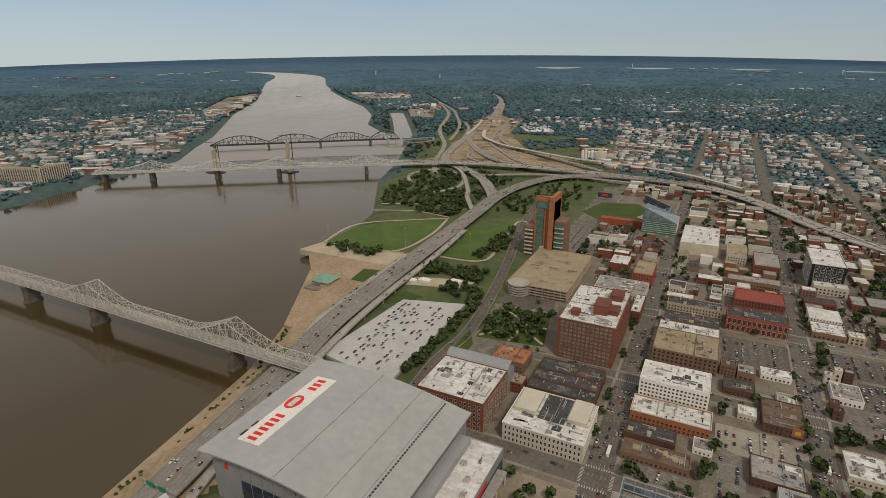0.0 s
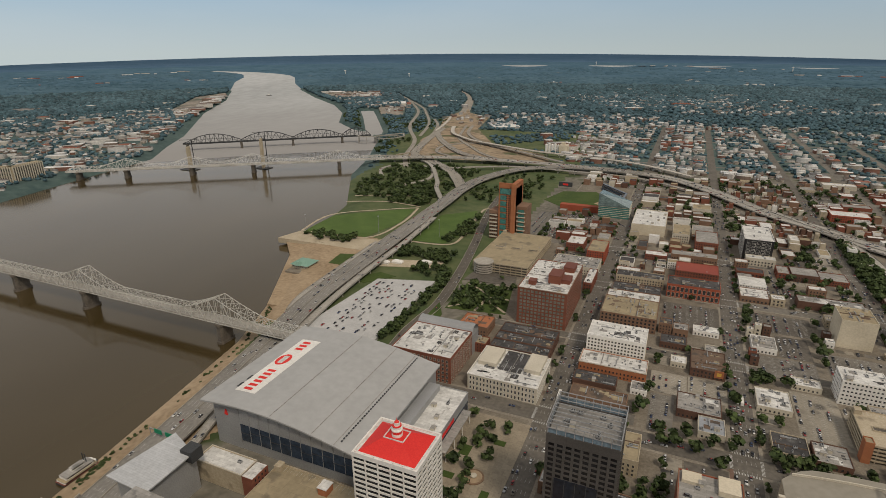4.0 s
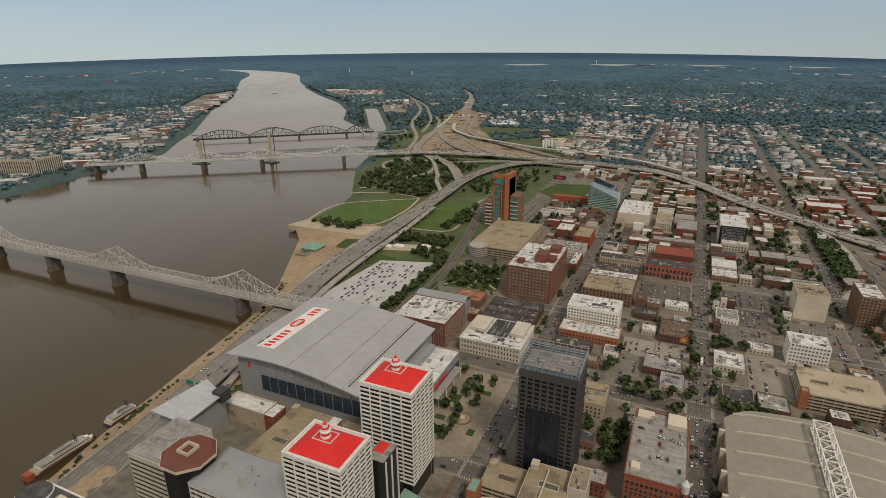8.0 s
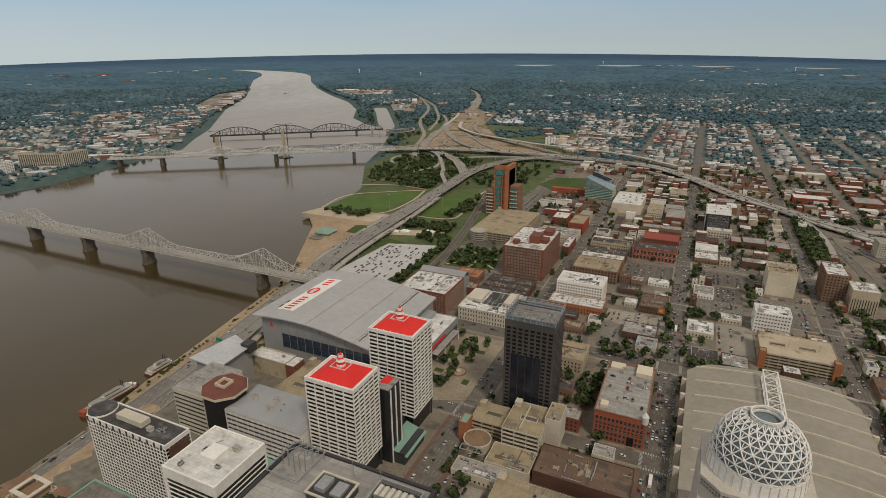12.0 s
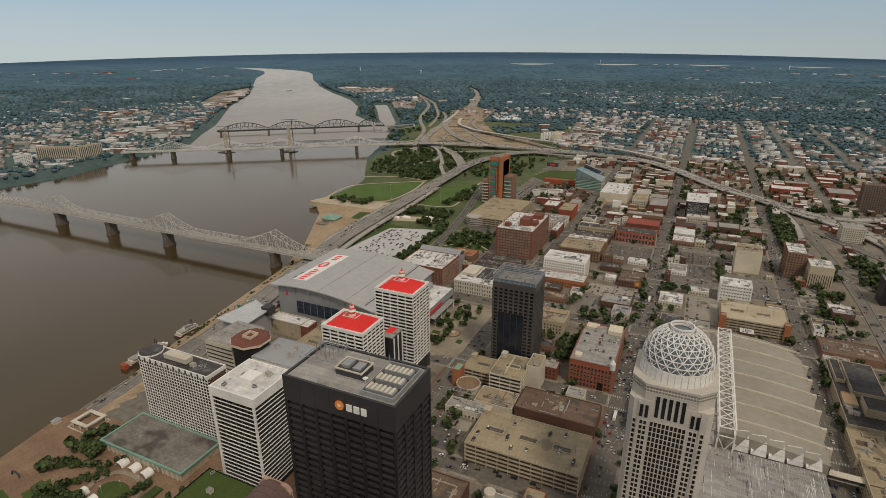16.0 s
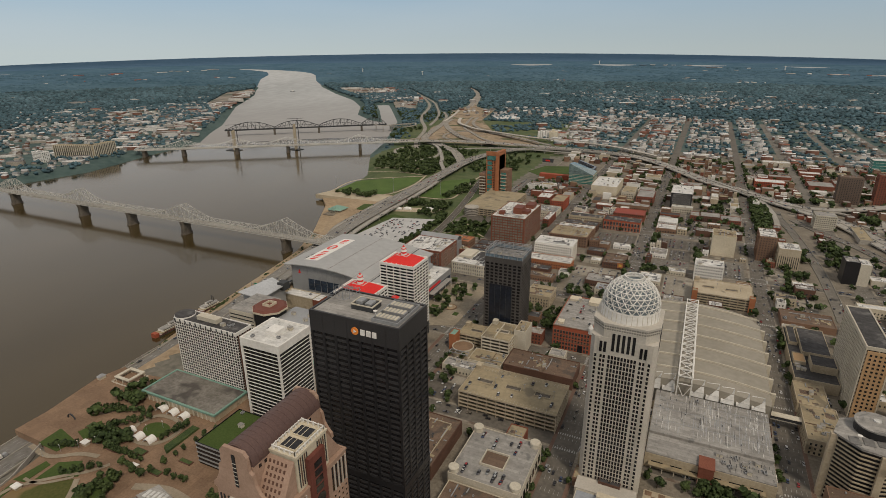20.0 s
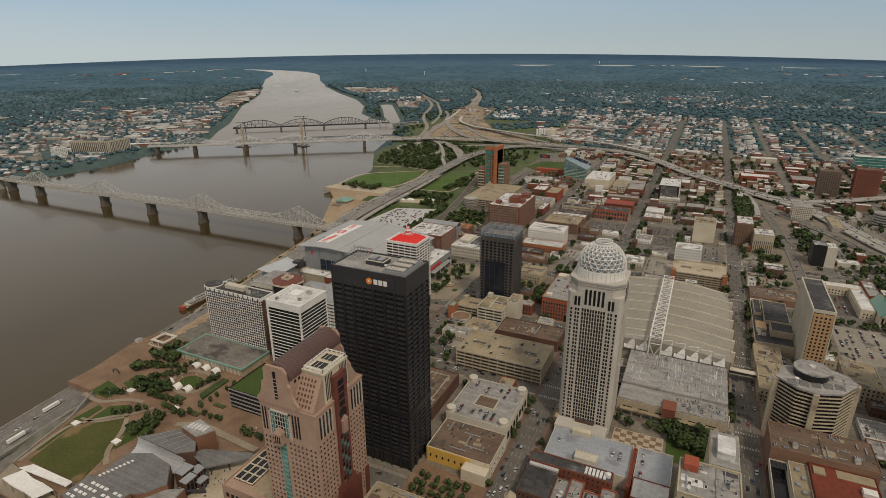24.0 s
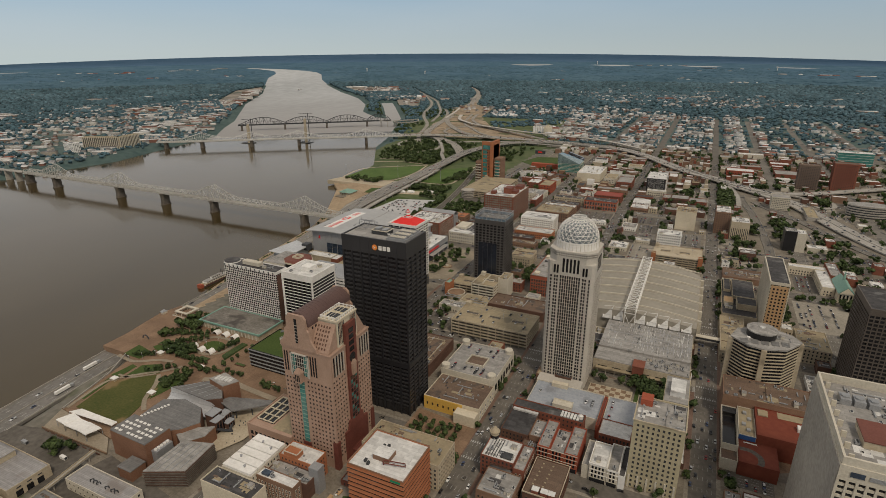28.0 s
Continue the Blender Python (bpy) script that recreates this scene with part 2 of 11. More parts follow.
METAL_GREY = surface("grey_metal", (0.28, 0.285, 0.29), (0.40, 0.405, 0.41), 0.5, metal=0.3)
STEEL = surface("silver_steel", (0.43, 0.42, 0.385), (0.58, 0.565, 0.52), 0.6, metal=0.1)
HALL_ROOF = surface("hall_membrane", (0.262, 0.240, 0.196), (0.330, 0.303, 0.253), 0.8, big=0.03, small=0.2, bump=0.03)
DARK_STEEL = surface("dark_steel", (0.03, 0.032, 0.034), (0.06, 0.062, 0.065), 0.6)
PALE_STEEL = surface("pale_painted_steel", (0.55, 0.54, 0.51), (0.70, 0.69, 0.66), 0.6)
PIER_STONE = surface("pier_stone", (0.075, 0.065, 0.055), (0.16, 0.14, 0.115), 0.9, big=0.1, small=0.5)
COPPER = surface("copper_green", (0.15, 0.28, 0.225), (0.24, 0.38, 0.31), 0.7)
TEAL_GLASS = glassy("teal_glass", (0.06, 0.19, 0.17))
DARK_GLASS = glassy("dark_glass", (0.016, 0.016, 0.018), spec=0.4)
BLUE_GLASS = glassy("blue_glass", (0.035, 0.05, 0.075))
NIGHT_GLASS = glassy("night_blue_glass", (0.016, 0.020, 0.030), spec=0.45)
PALE_GLASS = glassy("pale_window_glass", (0.20, 0.205, 0.17))
GLASS = glassy("window_glass", (0.045, 0.046, 0.048))
ROOF_BLUE = surface("blue_grey_deck", (0.29, 0.31, 0.34), (0.38, 0.40, 0.43), 0.8, big=0.05, small=0.4, stain=((0.24, 0.25, 0.27), 0.06, 0.57), sheets=(18.0, 5.0, 0.1))
SMOKED_FRAME = surface("smoked_frame", (0.062, 0.057, 0.054), (0.10, 0.093, 0.088), 0.45, bump=0.03)
BLACK_PANEL = surface("black_panel", (0.015, 0.015, 0.0165), (0.027, 0.0265, 0.029), 0.35, big=0.05, small=0.5, bump=0.03)
BLACK_FRAME = surface("dark_bronze", (0.027, 0.0265, 0.028), (0.046, 0.045, 0.047), 0.4, bump=0.03)
BARK = surface("bark", (0.06, 0.045, 0.03), (0.12, 0.09, 0.06), 0.95)
LEAF = surface("leaves", (0.024, 0.043, 0.013), (0.074, 0.103, 0.030), 0.8, big=0.06, small=0.8, island=0.35)
# for far woods: the blue cast is aerial haze put into the colour
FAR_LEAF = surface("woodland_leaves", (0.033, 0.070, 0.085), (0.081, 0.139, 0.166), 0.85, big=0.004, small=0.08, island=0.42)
LINE_WHITE = surface("road_paint", (0.36, 0.36, 0.345), (0.52, 0.52, 0.50), 0.8)
PALE_LOT = surface("old_concrete_lot", (0.225, 0.203, 0.165), (0.35, 0.317, 0.262), 0.95, big=0.03, small=0.4, stain=((0.12, 0.11, 0.095), 0.05, 0.58))
SIGN_GREEN = surface("sign_green", (0.01, 0.20, 0.10), (0.015, 0.25, 0.13), 0.6)
CAR_PAINT = varied("car_paint", [(0.62, 0.62, 0.62), (0.03, 0.03, 0.035), (0.28, 0.29, 0.30), (0.7, 0.7, 0.68), (0.09, 0.09, 0.1), (0.30, 0.02, 0.02), (0.42, 0.43, 0.44), (0.03, 0.05, 0.12), (0.16, 0.14, 0.11), (0.02, 0.02, 0.022)], 0.3, 0.6, by_object=True)
CAR_PAINT_JOINED = varied("parked_car_paint", [(0.62, 0.62, 0.62), (0.03, 0.03, 0.035), (0.28, 0.29, 0.30), (0.7, 0.7, 0.68), (0.09, 0.09, 0.1), (0.30, 0.02, 0.02), (0.42, 0.43, 0.44), (0.03, 0.05, 0.12)], 0.3, 0.6)
HOUSE_WALLS = varied("house_walls", [(0.56, 0.53, 0.48), (0.22, 0.11, 0.08), (0.36, 0.32, 0.27), (0.66, 0.64, 0.61), (0.20, 0.15, 0.12), (0.38, 0.36, 0.34), (0.60, 0.59, 0.57)], 0.9)
HOUSE_ROOFS = varied("house_roofs", [(0.24, 0.24, 0.24), (0.36, 0.355, 0.35), (0.56, 0.555, 0.545), (0.14, 0.11, 0.095), (0.28, 0.25, 0.22), (0.16, 0.155, 0.15), (0.44, 0.435, 0.43)], 0.85)
SHED_ROOFS = varied("shed_roofs", [(0.56, 0.545, 0.52), (0.74, 0.73, 0.71), (0.36, 0.345, 0.325), (0.50, 0.48, 0.44), (0.66, 0.65, 0.63), (0.17, 0.16, 0.155), (0.44, 0.42, 0.39), (0.27, 0.10, 0.065)], 0.8)

# ---- mesh tools ----
class Mesh:
    """Collects boxes, slabs, beams and other solids into one mesh."""

    def __init__(self):
        self.v, self.f, self.m = [], [], []

    def poly(self, pts, mi=0):
        b = len(self.v)
        self.v.extend(tuple(p) for p in pts)
        self.f.append(tuple(range(b, b + len(pts))))
        self.m.append(mi)
        return self

    def box(self, x0, y0, z0, x1, y1, z1, mi=0, top=None):
        x0, x1, y0, y1, z0, z1 = min(x0, x1), max(x0, x1), min(y0, y1), max(y0, y1), min(z0, z1), max(z0, z1)
        b = len(self.v)
        self.v += [(x0, y0, z0), (x1, y0, z0), (x1, y1, z0), (x0, y1, z0), (x0, y0, z1), (x1, y0, z1), (x1, y1, z1), (x0, y1, z1)]
        for q in ((0, 3, 2, 1), (4, 5, 6, 7), (0, 1, 5, 4), (1, 2, 6, 5), (2, 3, 7, 6), (3, 0, 4, 7)):
            self.f.append(tuple(b + i for i in q))
            self.m.append(mi)
        if top is not None:
            self.m[-5] = top
        return self

    def prism(self, pts, z0, z1, mi=0, top=None, shrink=1.0, centre=None):
        """An upright prism over a plan outline (counter-clockwise); shrink tapers its top."""
        b, n = len(self.v), len(pts)
        cx, cy = centre or (sum(p[0] for p in pts) / n, sum(p[1] for p in pts) / n)
        self.v += [(p[0], p[1], z0) for p in pts] + [(cx + (p[0] - cx) * shrink, cy + (p[1] - cy) * shrink, z1) for p in pts]
        self.f.append(tuple(b + i for i in range(n - 1, -1, -1)))
        self.f.append(tuple(b + n + i for i in range(n)))
        self.m += [mi, mi if top is None else top]
        for i in range(n):
            j = (i + 1) % n
            self.f.append((b + i, b + j, b + n + j, b + n + i))
            self.m.append(mi)
        return self

    def cyl(self, x, y, z0, z1, r0, r1=None, n=16, mi=0, top=None):
        r1 = r0 if r1 is None else r1
        return self.prism([(x + r0 * math.cos(2 * math.pi * i / n), y + r0 * math.sin(2 * math.pi * i / n)) for i in range(n)], z0, z1, mi, top, r1 / r0, (x, y))

    def beam(self, p, q, w, h=None, mi=0):
        p, q = Vector(p), Vector(q)
        d = (q - p).normalized()
        s = d.cross(Vector((0, 0, 1)))
        s = s.normalized() if s.length > 1e-4 else Vector((1, 0, 0))
        u = s.cross(d).normalized()
        s, u = s * w / 2, u * (h or w) / 2
        b = len(self.v)
        self.v += [tuple(c) for c in (p - s - u, p + s - u, p + s + u, p - s + u, q - s - u, q + s - u, q + s + u, q - s + u)]
        for k in ((0, 3, 2, 1)[::-1], (4, 5, 6, 7)[::-1], (0, 1, 5, 4)[::-1], (1, 2, 6, 5)[::-1], (2, 3, 7, 6)[::-1], (3, 0, 4, 7)[::-1]):
            self.f.append(tuple(b + i for i in k))
            self.m.append(mi)
        return self

    def ring(self, x0, y0, x1, y1, z0, z1, w, mi=0):
        """A hollow rectangular band, w thick."""
        b = len(self.v)
        for z in (z0, z1):
            for e in (0.0, w):
                self.v += [(x0 + e, y0 + e, z), (x1 - e, y0 + e, z), (x1 - e, y1 - e, z), (x0 + e, y1 - e, z)]
        for i in range(4):
            j = (i + 1) % 4
            for q in ((i, i + 4, j + 4, j), (i + 8, j + 8, j + 12, i + 12), (i, j, j + 8, i + 8), (j + 4, i + 4, i + 12, j + 12)):
                self.f.append(tuple(b + k for k in q))
                self.m.append(mi)
        return self

    def data(self, name, mats):
        me = bpy.data.meshes.new(name)
        me.from_pydata(self.v, [], self.f)
        for m in mats if isinstance(mats, (list, tuple)) else [mats]:
            me.materials.append(m)
        if any(self.m):
            me.polygons.foreach_set("material_index", self.m)
        me.update()
        return me


def thing(name, label, category, at=(0, 0, 0), group="", kind=""):
    ob = new(name)
    ob.location = at
    ob.empty_display_size = 1
    return tagged(ob, label, category, group, kind)


def part(name, mesh, mats, parent, label="", kind=""):
    """One mesh under a thing, its vertices given in world metres."""
    ob = new(name, mesh.data(name, mats) if isinstance(mesh, Mesh) else mesh)
    ob.parent = parent
    up = parent
    while up:
        ob.location -= up.location
        up = up.parent
    return tagged(ob, label, "", "", kind)


def shared(name, me, parent, at, turn=0.0, label=""):
    """One more object on a mesh that alike pieces share, standing at a place in the world."""
    ob = new(name, me)
    ob.parent = parent
    ob.location, up = at, parent
    while up:
        ob.location -= up.location
        up = up.parent
    ob.rotation_euler = (0, 0, turn)
    return tagged(ob, label)


def setting(name, mesh, mats, label, category="", kind="structure"):
    return tagged(new(name, mesh.data(name, mats)), label, category, "", kind)


def smooth(ob):
    ob.data.polygons.foreach_set("use_smooth", [True] * len(ob.data.polygons))
    return ob


WINDOWS = {}


def window_mesh(w, h, glass, trim):
    """A pane set back in a raised surround; it faces -y."""
    key = (w, h, glass.name, trim.name)
    if key not in WINDOWS:
        m = Mesh()
        t = min(0.16, w * 0.12)
        a, b = w / 2 + t, w / 2
        for q, y, z0, z1 in ((a, 0.02, -t, h + t), (a, -0.18, -t, h + t), (b, -0.18, 0, h), (b, -0.03, 0, h)):
            m.v += [(-q, y, z0), (q, y, z0), (q, y, z1), (-q, y, z1)]
        for k in (0, 4, 8):
            for i in range(4):
                j = (i + 1) % 4
                m.f.append((k + i, k + j, k + 4 + j, k + 4 + i))
                m.m.append(1)
        m.f.append((12, 13, 14, 15))
        m.m.append(0)
        WINDOWS[key] = (m, m.data("window", [glass, trim]))
    return WINDOWS[key]


def facade_spots(x0, y0, x1, y1, side, pitch):
    """Centres of windows along one side: place, turn."""
    a, b, turn, fixed = {"w": (x0, x1, 0, y0), "e": (x0, x1, math.pi, y1), "s": (y0, y1, math.pi / 2, x1), "n": (y0, y1, -math.pi / 2, x0)}[side]
    n = max(1, int((b - a - 0.6) / pitch))
    start = (a + b) / 2 - (n - 1) * pitch / 2
    return [((start + i * pitch, fixed) if side in "we" else (fixed, start + i * pitch), turn) for i in range(n)]


def add_windows(th, box, z0, z1, pitch, floor, w, h, glass, trim, sides="ws", cap=40, first=1.2, rows=None):
    """Rows of windows on the named sides; past the cap they are joined into one part."""
    tmpl, me = window_mesh(w, h, glass, trim)
    cap = int(cap * 0.48)
    rest, done = Mesh(), 0
    levels = [z0 + first + k * floor for k in range(int((z1 - z0 - first - h) / floor) + 1)]
    if rows:
        levels = levels[-rows:]
    for z in reversed(levels):
        for side in sides:
            for (px, py), turn in facade_spots(*box, side, pitch):
                if done < cap:
                    shared("window", me, th, (px, py, z), turn)
                    done += 1
                else:
                    b, c, s = len(rest.v), math.cos(turn), math.sin(turn)
                    rest.v += [(px + vx * c - vy * s, py + vx * s + vy * c, z + vz) for vx, vy, vz in tmpl.v]
                    k = len(tmpl.f)
                    rest.f += [tuple(b + i for i in f) for f in tmpl.f[:k]]
                    rest.m += tmpl.m[:k]
    if rest.f:
        part("glazing", rest, [glass, trim], th, kind="stuff")


UNIT_MESHES = {}


def unit_mesh(kind):
    """Rooftop machines: a louvred box, a round vent, a stair head."""
    if kind not in UNIT_MESHES:
        m = Mesh()
        if kind == 0:
            m.box(-1.6, -1.1, 0, 1.6, 1.1, 0.25, 1).box(-1.5, -1, 0.25, 1.5, 1, 1.5, 0).cyl(-0.7, 0, 1.5, 1.75, 0.55, n=10, mi=1).cyl(0.75, 0, 1.5, 1.75, 0.55, n=10, mi=1)
        elif kind == 1:
            m.box(-0.6, -0.6, 0, 0.6, 0.6, 0.5, 0).cyl(0, 0, 0.5, 1.2, 0.35, n=8, mi=1).cyl(0, 0, 1.2, 1.45, 0.55, 0.3, n=8, mi=0)
        else:
            m.box(-2, -1.5, 0, 2, 1.5, 2.6, 0).box(-2.15, -1.65, 2.6, 2.15, 1.65, 2.8, 1).box(-0.5, -1.56, 0, 0.5, -1.5, 2.0, 1)
        UNIT_MESHES[kind] = m.data("rooftop_unit", [(METAL_GREY, DARK_STEEL), (METAL_GREY, DARK_STEEL), (LIMESTONE, ROOF_GREY)][kind])
    return UNIT_MESHES[kind]


def rooftop(th, x0, y0, x1, y1, z, n, rng):
    for _ in range(n):
        k = rng.choice((0, 0, 1, 1, 1, 2))
        ob = shared("rooftop_unit", unit_mesh(k), th, (rng.uniform(x0 + 2.5, x1 - 2.5), rng.uniform(y0 + 2.5, y1 - 2.5), z), rng.choice((0, math.pi / 2)))


def fittings(th, x0, y0, x1, y1, z, rng, roof):
    """What covers an old flat roof: felt patches, duct runs, pipes, skylight curbs, vents and low dividing walls."""
    w, d = x1 - x0, y1 - y0
    m = Mesh()
    if w < 7 or d < 7:
        return
    for k in range(int(w * d / 90) + 2):
        a, b = rng.uniform(1.0, min(9, w * 0.4)), rng.uniform(0.8, min(7, d * 0.4))
        x, y = rng.uniform(x0 + 0.6, x1 - a - 0.6), rng.uniform(y0 + 0.6, y1 - b - 0.6)
        m.box(x, y, z - 0.02, x + a, y + b, z + 0.03 + 0.004 * (k % 9), rng.choice((0, 0, 1, 1, 2)))
    for k in range(int(w * d / 260) + 1):
        n = rng.uniform(4, min(16, max(w, d) * 0.5))
        x, y = rng.uniform(x0 + 1, x1 - 2), rng.uniform(y0 + 1, y1 - 2)
        if rng.random() < 0.5:
            m.box(x, y, z + 0.25, min(x + n, x1 - 1), y + 0.7, z + 0.9, 3)
        else:
            m.box(x, y, z + 0.25, x + 0.7, min(y + n, y1 - 1), z + 0.9, 3)
    for k in range(int(w * d / 110) + 2):
        x, y, r = rng.uniform(x0 + 1.2, x1 - 1.2), rng.uniform(y0 + 1.2, y1 - 1.2), rng.uniform(0.2, 0.5)
        if rng.random() < 0.55:
            m.cyl(x, y, z, z + rng.uniform(0.5, 1.3), r, n=6, mi=rng.choice((2, 3)))
        else:
            m.box(x - r * 2, y - r * 3, z, x + r * 2, y + r * 3, z + 0.5, 0).box(x - r * 1.6, y - r * 2.6, z + 0.5, x + r * 1.6, y + r * 2.6, z + 0.56, 4)
    if w * d > 500 and rng.random() < 0.6:
        if w > d:
            x = rng.uniform(x0 + w * 0.3, x0 + w * 0.7)
            m.box(x - 0.2, y0 + 0.5, z, x + 0.2, y1 - 0.5, z + 0.75, 1)
        else:
            y = rng.uniform(y0 + d * 0.3, y0 + d * 0.7)
            m.box(x0 + 0.5, y - 0.2, z, x1 - 0.5, y + 0.2, z + 0.75, 1)
    pale = roof is ROOF_WHITE or roof is ROOF_GREY
    part("roof_clutter", m, [ROOF_WHITE if pale else roof, ROOF_GREY if pale else ROOF_BROWN, ROOF_DARK if pale else ROOF_TAN, METAL_GREY, GLASS], th, kind="stuff")


TAKEN = []


def shell(a, b, h, lip):
    """Four walls with a parapet round a sunken roof, one closed skin."""
    m = Mesh()
    t = 0.45
    for x, y, z in ((a, b, -0.5), (a, b, h), (a - t, b - t, h), (a - t, b - t, h - lip)):
        m.v += [(-x, -y, z), (x, -y, z), (x, y, z), (-x, y, z)]
    for k in (0, 4, 8):
        for i in range(4):
            j = (i + 1) % 4
            m.f.append((k + i, k + j, k + 4 + j, k + 4 + i))
    m.f.append((12, 13, 14, 15))
    m.m = [0] * len(m.f)
    return m


def building(name, label, x0, y0, x1, y1, h, wall, roof, win=None, z0=0.0, sides=None, cap=24, units=3, lip=0.9, plain=False, trim=None, glass=None, cornice=None, category="building", bands=0, fit=True):
    """A flat-roofed building: walls with a parapet, roof, cornice, windows and rooftop machines. win: pitch, storey, width, height."""
    TAKEN.append((x0, y0, x1, y1))
    rng = random.Random(f"{x0}{y0}{h}")
    if plain:
        # far or plain ones: one walled mesh with its roof and windows as parts
        cx, cy = (x0 + x1) / 2, (y0 + y1) / 2
        a, b = (x1 - x0) / 2, (y1 - y0) / 2
        th = new(name, shell(a, b, h - z0, lip).data(name, wall))
        th.location = (cx, cy, z0)
        tagged(th, label, category)
    else:
        th = thing(name, label, category, ((x0 + x1) / 2, (y0 + y1) / 2, z0))
        m = shell((x1 - x0) / 2, (y1 - y0) / 2, h - z0, lip)
        m.v = [(x + (x0 + x1) / 2, y + (y0 + y1) / 2, z + z0) for x, y, z in m.v]
        part("wall", m, wall, th)
    roof_part = part("roof", Mesh().box(x0 + 0.46, y0 + 0.46, h - lip, x1 - 0.46, y1 - 0.46, h - lip + 0.12), roof, th)
    if cornice:
        part("cornice", Mesh().ring(x0 - 0.4, y0 - 0.4, x1 + 0.4, y1 + 0.4, h - 0.7, h + 0.12, 0.55), cornice, th)
    for k in range(bands):
        zb = z0 + (h - z0) * (k + 1) / (bands + 1)
        part("band", Mesh().ring(x0 - 0.15, y0 - 0.15, x1 + 0.15, y1 + 0.15, zb, zb + 0.5, 0.2), trim or cornice or wall, th)
    if win:
        if sides is None:
            sides = "w" + ("s" if x1 < 160 else "") + ("n" if x0 > 60 else "")
        add_windows(th, (x0, y0, x1, y1), z0, h - 1.2, *win, glass or GLASS, trim or wall, sides, cap)
    if x1 - x0 > 6 and y1 - y0 > 6:
        rooftop(roof_part, x0, y0, x1, y1, h - lip + 0.12, units, rng)
        if fit and y0 < 760 and x0 < 460 and roof is not GRASS and roof is not COPPER and "parking" not in label:
            fittings(roof_part, x0 + 0.5, y0 + 0.5, x1 - 0.5, y1 - 0.5, h - lip + 0.12, random.Random(f"{x0}{y1}"), roof)
    return th


def slab_tower(name, label, x0, y0, x1, y1, z0, h, floors, nx, ny, core, slab, slab_h, pier_w, proud=0.6, roof=None, pier=None, base=0.0, category="building", top_band=2.0):
    """A tower whose dark glass core stands behind storey bands and upright piers."""
    th = thing(name, label, category, ((x0 + x1) / 2, (y0 + y1) / 2, z0))
    p = proud
    TAKEN.append((x0, y0, x1, y1))
    part("core", Mesh().box(x0 + p, y0 + p, z0, x1 - p, y1 - p, h - 1.0), core, th)
    step = (h - z0 - base - top_band) / floors
    if slab_h:
        me = Mesh().ring(x0 + p * 0.35, y0 + p * 0.35, x1 - p * 0.35, y1 - p * 0.35, 0, slab_h, p * 0.65)
        me = me.data("spandrel", slab)
        for k in range(floors):
            shared("spandrel", me, th, (0, 0, z0 + base + k * step))
    part("parapet", Mesh().ring(x0, y0, x1, y1, h - top_band, h, p + 0.3), slab, th)
    part("roof", Mesh().box(x0 + p + 0.3, y0 + p + 0.3, h - 1.0, x1 - p - 0.3, y1 - p - 0.3, h - 0.8), roof or ROOF_GREY, th)
    if pier_w:
        me = Mesh().box(-pier_w / 2, -p, 0, pier_w / 2, 0.05, h - top_band - z0).data("pier", pier or slab)
        for i in range(nx + 1):
            px = x0 + pier_w / 2 + (x1 - x0 - pier_w) * i / nx
            shared("pier", me, th, (px, y0 + p, z0))
            shared("pier", me, th, (px, y1 - p, z0), math.pi)
        for i in range(1, ny):
            py = y0 + pier_w / 2 + (y1 - y0 - pier_w) * i / ny
            shared("pier", me, th, (x1 - p, py, z0), math.pi / 2)
            shared("pier", me, th, (x0 + p, py, z0), -math.pi / 2)
    return th


